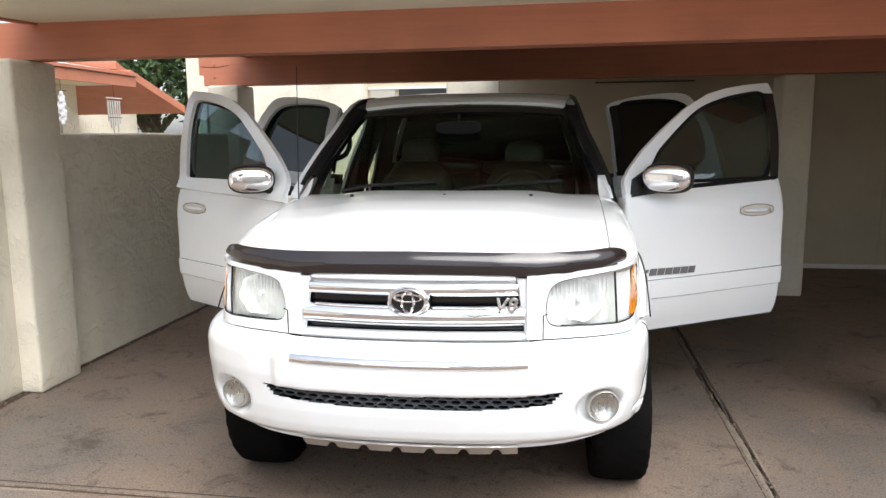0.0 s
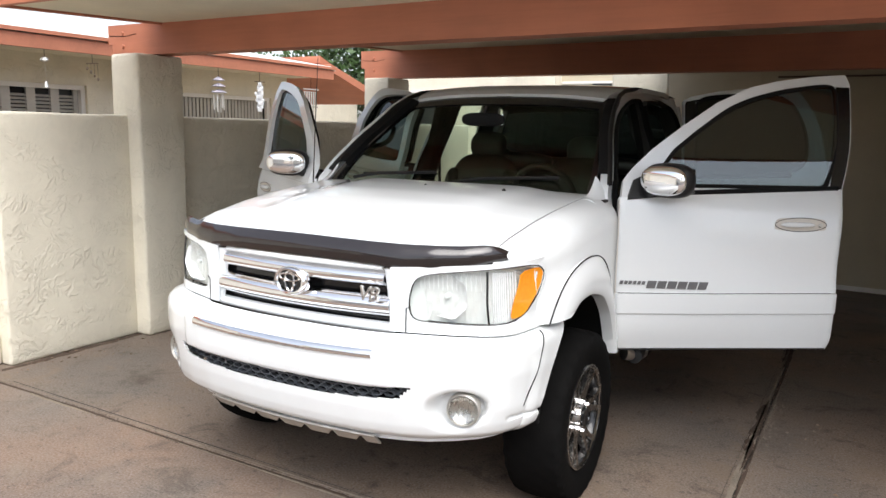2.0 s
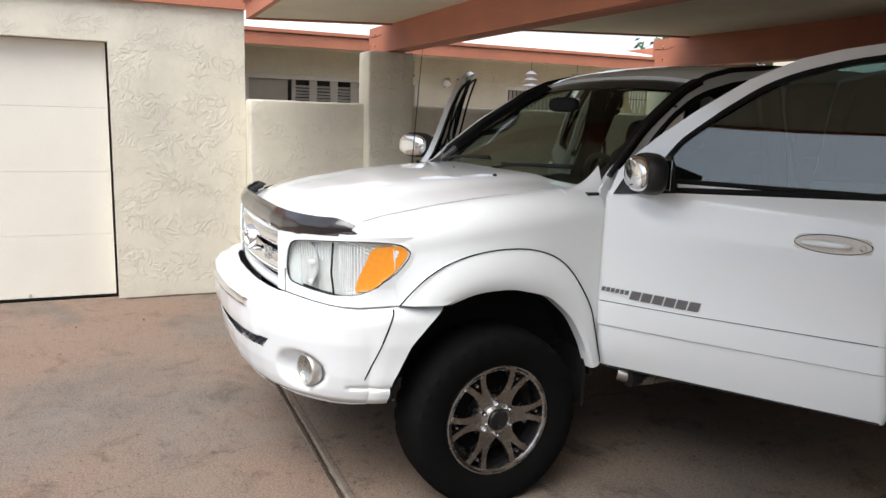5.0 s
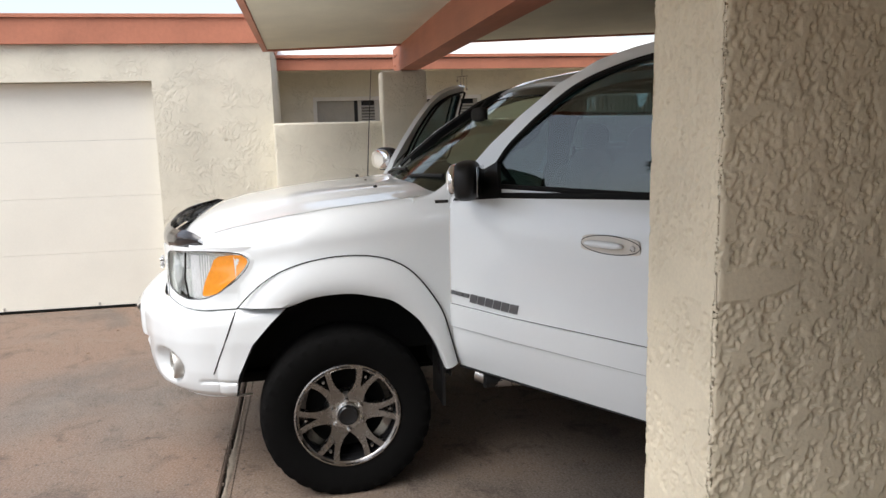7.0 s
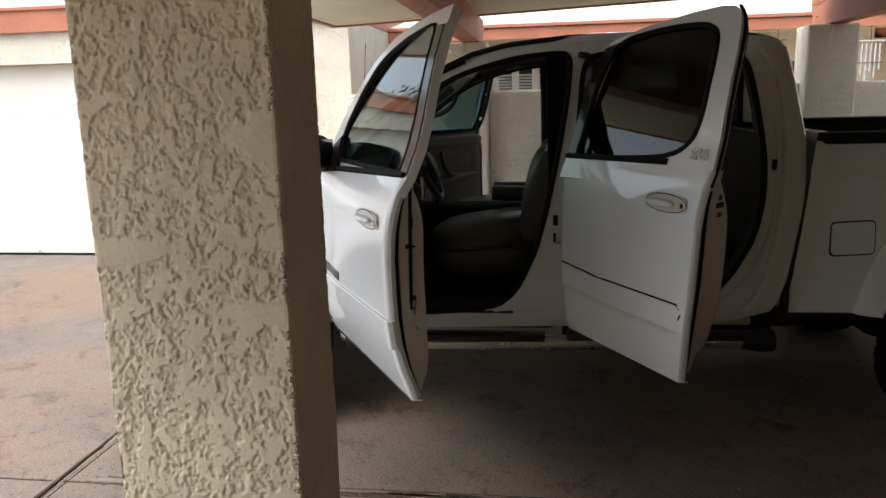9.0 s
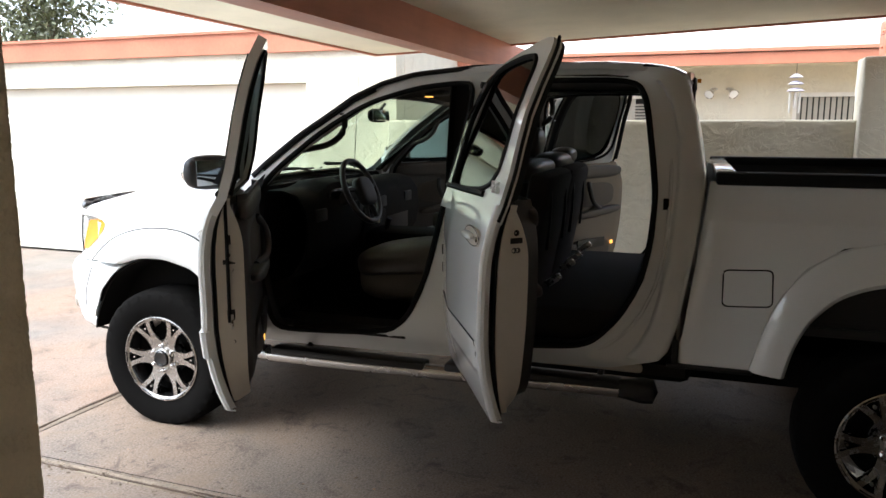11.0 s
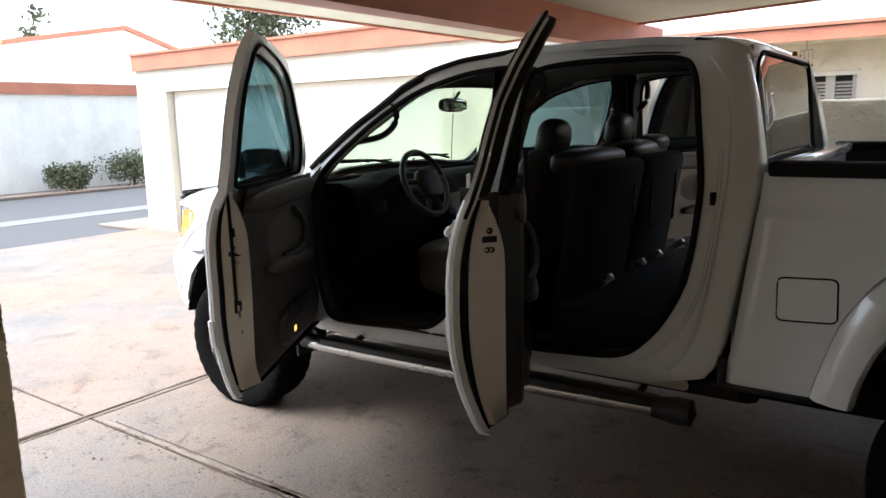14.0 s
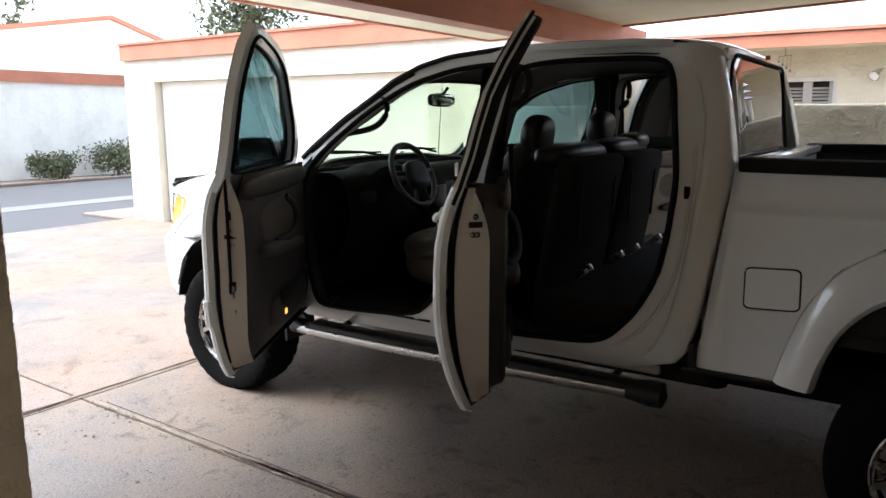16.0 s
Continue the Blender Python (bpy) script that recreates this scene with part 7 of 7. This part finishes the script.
tagged(sw, "dark leather steering wheel")
a = np.linspace(0, 2 * math.pi, 49)
tube("wheel_rim", [(0.185 * math.cos(w), 0.185 * math.sin(w), 0) for w in a], 0.0165, LEATHER, sw, sides=10, caps=False)
cushion("wheel_boss", (0.20, 0.17, 0.06), (0, -0.01, -0.02), TRIM, sw)
for w in (0.1, math.pi - 0.1, -math.pi / 2 - 0.35, -math.pi / 2 + 0.35):
    tube("wheel_spoke", [(0.05 * math.cos(w), 0.05 * math.sin(w), -0.012), (0.18 * math.cos(w), 0.18 * math.sin(w), 0)], 0.015, TRIM, sw, sides=8)
tube("column", [(0, 0, 0.0), (0, 0, 0.16)], 0.04, TRIM, sw, sides=12)


def front_seat(x):
    seat = new("front_seat")
    seat.parent = cabin
    tagged(seat, "taupe leather front seat")
    cushion("seat_cushion", (0.52, 0.62, 0.20), (x, 2.14, 0.93), SEAT_LEATHER, seat, rot=(8, 0, 0))
    cushion("seat_base", (0.50, 0.56, 0.26), (x, 2.12, 0.82), SEAT_SIDE, seat, power=3.0)
    dy = -0.04 if x > 0 else 0.01
    cushion("backrest", (0.52, 0.19, 0.64), (x, 2.55 + dy, 1.18), SEAT_LEATHER, seat, rot=(-13, 0, 0))
    for q in (-1, 1):
        cushion("bolster", (0.10, 0.22, 0.50), (x + q * 0.22, 2.50 + dy, 1.14), SEAT_LEATHER, seat, rot=(-13, 0, 0))
        tube("headrest_post", [(x + q * 0.06, 2.60 + dy, 1.40), (x + q * 0.06, 2.63 + dy, 1.50)], 0.007, STEEL, seat, sides=6)
    cushion("headrest", (0.275, 0.125, 0.205), (x, 2.635 + dy, 1.533 if x > 0 else 1.555), SEAT_LEATHER, seat, rot=(-8, 0, 0), power=2.6)
    tube("arm_rest", [(x - 0.27 * (1 if x > 0 else -1), 2.46, 1.10), (x - 0.27 * (1 if x > 0 else -1), 2.16, 1.11)], 0.045, SEAT_LEATHER, seat, sides=10)
    tube("seat_belt", [(math.copysign(0.80, x), 2.66, 1.50), (math.copysign(0.79, x), 2.67, 1.1), (math.copysign(0.78, x), 2.66, 0.75)], 0.012, BLACK, seat, sides=6)


front_seat(0.38)
front_seat(-0.38)
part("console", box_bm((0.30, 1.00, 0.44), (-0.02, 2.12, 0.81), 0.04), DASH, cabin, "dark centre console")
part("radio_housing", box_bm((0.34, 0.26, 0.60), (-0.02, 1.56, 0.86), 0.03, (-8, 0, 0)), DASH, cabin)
tube("gear_lever", [(0.03, 1.80, 1.00), (0.05, 1.84, 1.10)], [0.012, 0.018], TRIM, cabin, sides=8)
# rear bench, folded forward
for x0, x1, zt in ((-0.60, 0.05, 0.015), (0.07, 0.74, 0.0)):
    b = part("folded_rear_seat", box_bm((x1 - x0, 0.11, 0.72), ((x0 + x1) / 2, 2.855, 1.08), 0.035, (-10, 0, 0)), CARPET, cabin, "rear seat folded up behind the front seats")
    for x in (x0 + 0.12, x1 - 0.12):
        part("seat_bracket", box_bm((0.03, 0.09, 0.035), (x, 2.97, 0.90), 0.006, (35, 0, 0)), STEEL, b)
        tube("seat_strap", [(x, 2.95, 1.40), (x + 0.02, 2.95, 1.2), (x - 0.01, 2.93, 1.05)], 0.008, BLACK, b, sides=5)
    tube("seat_pull", [(x0 + 0.16, 2.925, 1.415), (x0 + 0.22, 2.945, 1.385), (x0 + 0.36, 2.945, 1.385), (x0 + 0.42, 2.925, 1.415)], 0.007, GLOSS_BLACK, b, sides=6)
    cushion("seat_top", (x1 - x0 + 0.01, 0.19, 0.12), ((x0 + x1) / 2, 2.80, 1.435 + zt), LEATHER, b, power=3.0)
    if x0 < 0:
        cushion("centre_headrest", (0.30, 0.15, 0.10), (-0.42, 2.83, 1.485), LEATHER, b, power=2.6)
box("load_floor", (-0.84, 2.80, 0.60), (0.84, 3.58, 0.82), CARPET, cabin, "", 0.02)
mirror_ = cushion("rear_view_mirror", (0.28, 0.04, 0.082), (0.0, 1.75, 1.725), SEAL, cabin, power=3, label="rear-view mirror")
part("mirror_glass", box_bm((0.245, 0.003, 0.062), (0, 1.7715, 1.725), 0.001), CHROME, mirror_)
tube("mirror_stem", [(0, 1.75, 1.74), (0, 1.80, 1.80)], 0.010, BLACK, mirror_, sides=6)
cushion("map_lamp", (0.22, 0.16, 0.045), (0, 2.12, 1.86), TRIM, cabin)
box("map_lamp_glass", (-0.03, 2.06, 1.832), (0.03, 2.10, 1.838), COURTESY, cabin)
for s, _ in SIDES:
    for p in ([(s * 0.785, 1.66, 1.535), (s * 0.745, 1.70, 1.545), (s * 0.715, 1.78, 1.560), (s * 0.705, 1.86, 1.615), (s * 0.71, 1.885, 1.68), (s * 0.75, 1.88, 1.73)],
              [(s * 0.745, 2.62, 1.855), (s * 0.70, 2.69, 1.85), (s * 0.695, 2.705, 1.78), (s * 0.70, 2.685, 1.70), (s * 0.745, 2.62, 1.675)]):
        tube("grab_handle", curve_pts(p, 14), 0.0165, TRIM, cabin, "dark grab handle", 8)
    sheet("middle_pillar_trim", [[(s * (min(bx(z), 0.958) - 0.13 + d), y + 0.02 * (1.8 - z), z) for d, y in ((0.05, 2.46), (0.008, 2.475), (0.0, 2.53), (0.008, 2.60), (0.05, 2.62))] for z in np.linspace(0.86, 1.88, 14)], DASH, cabin, "dark trim on the middle pillar", 0.006)
    sheet("pillar_trim", [[(s * (rail_x(y) - 0.045 - d * 0.03), y + d * 0.03, rail_z(y) - 0.03 - 0.02 * d) for d in (0, 1)] for y in np.linspace(1.40, 2.2, 14)], TRIM_LIGHT, cabin, thick=0.02)
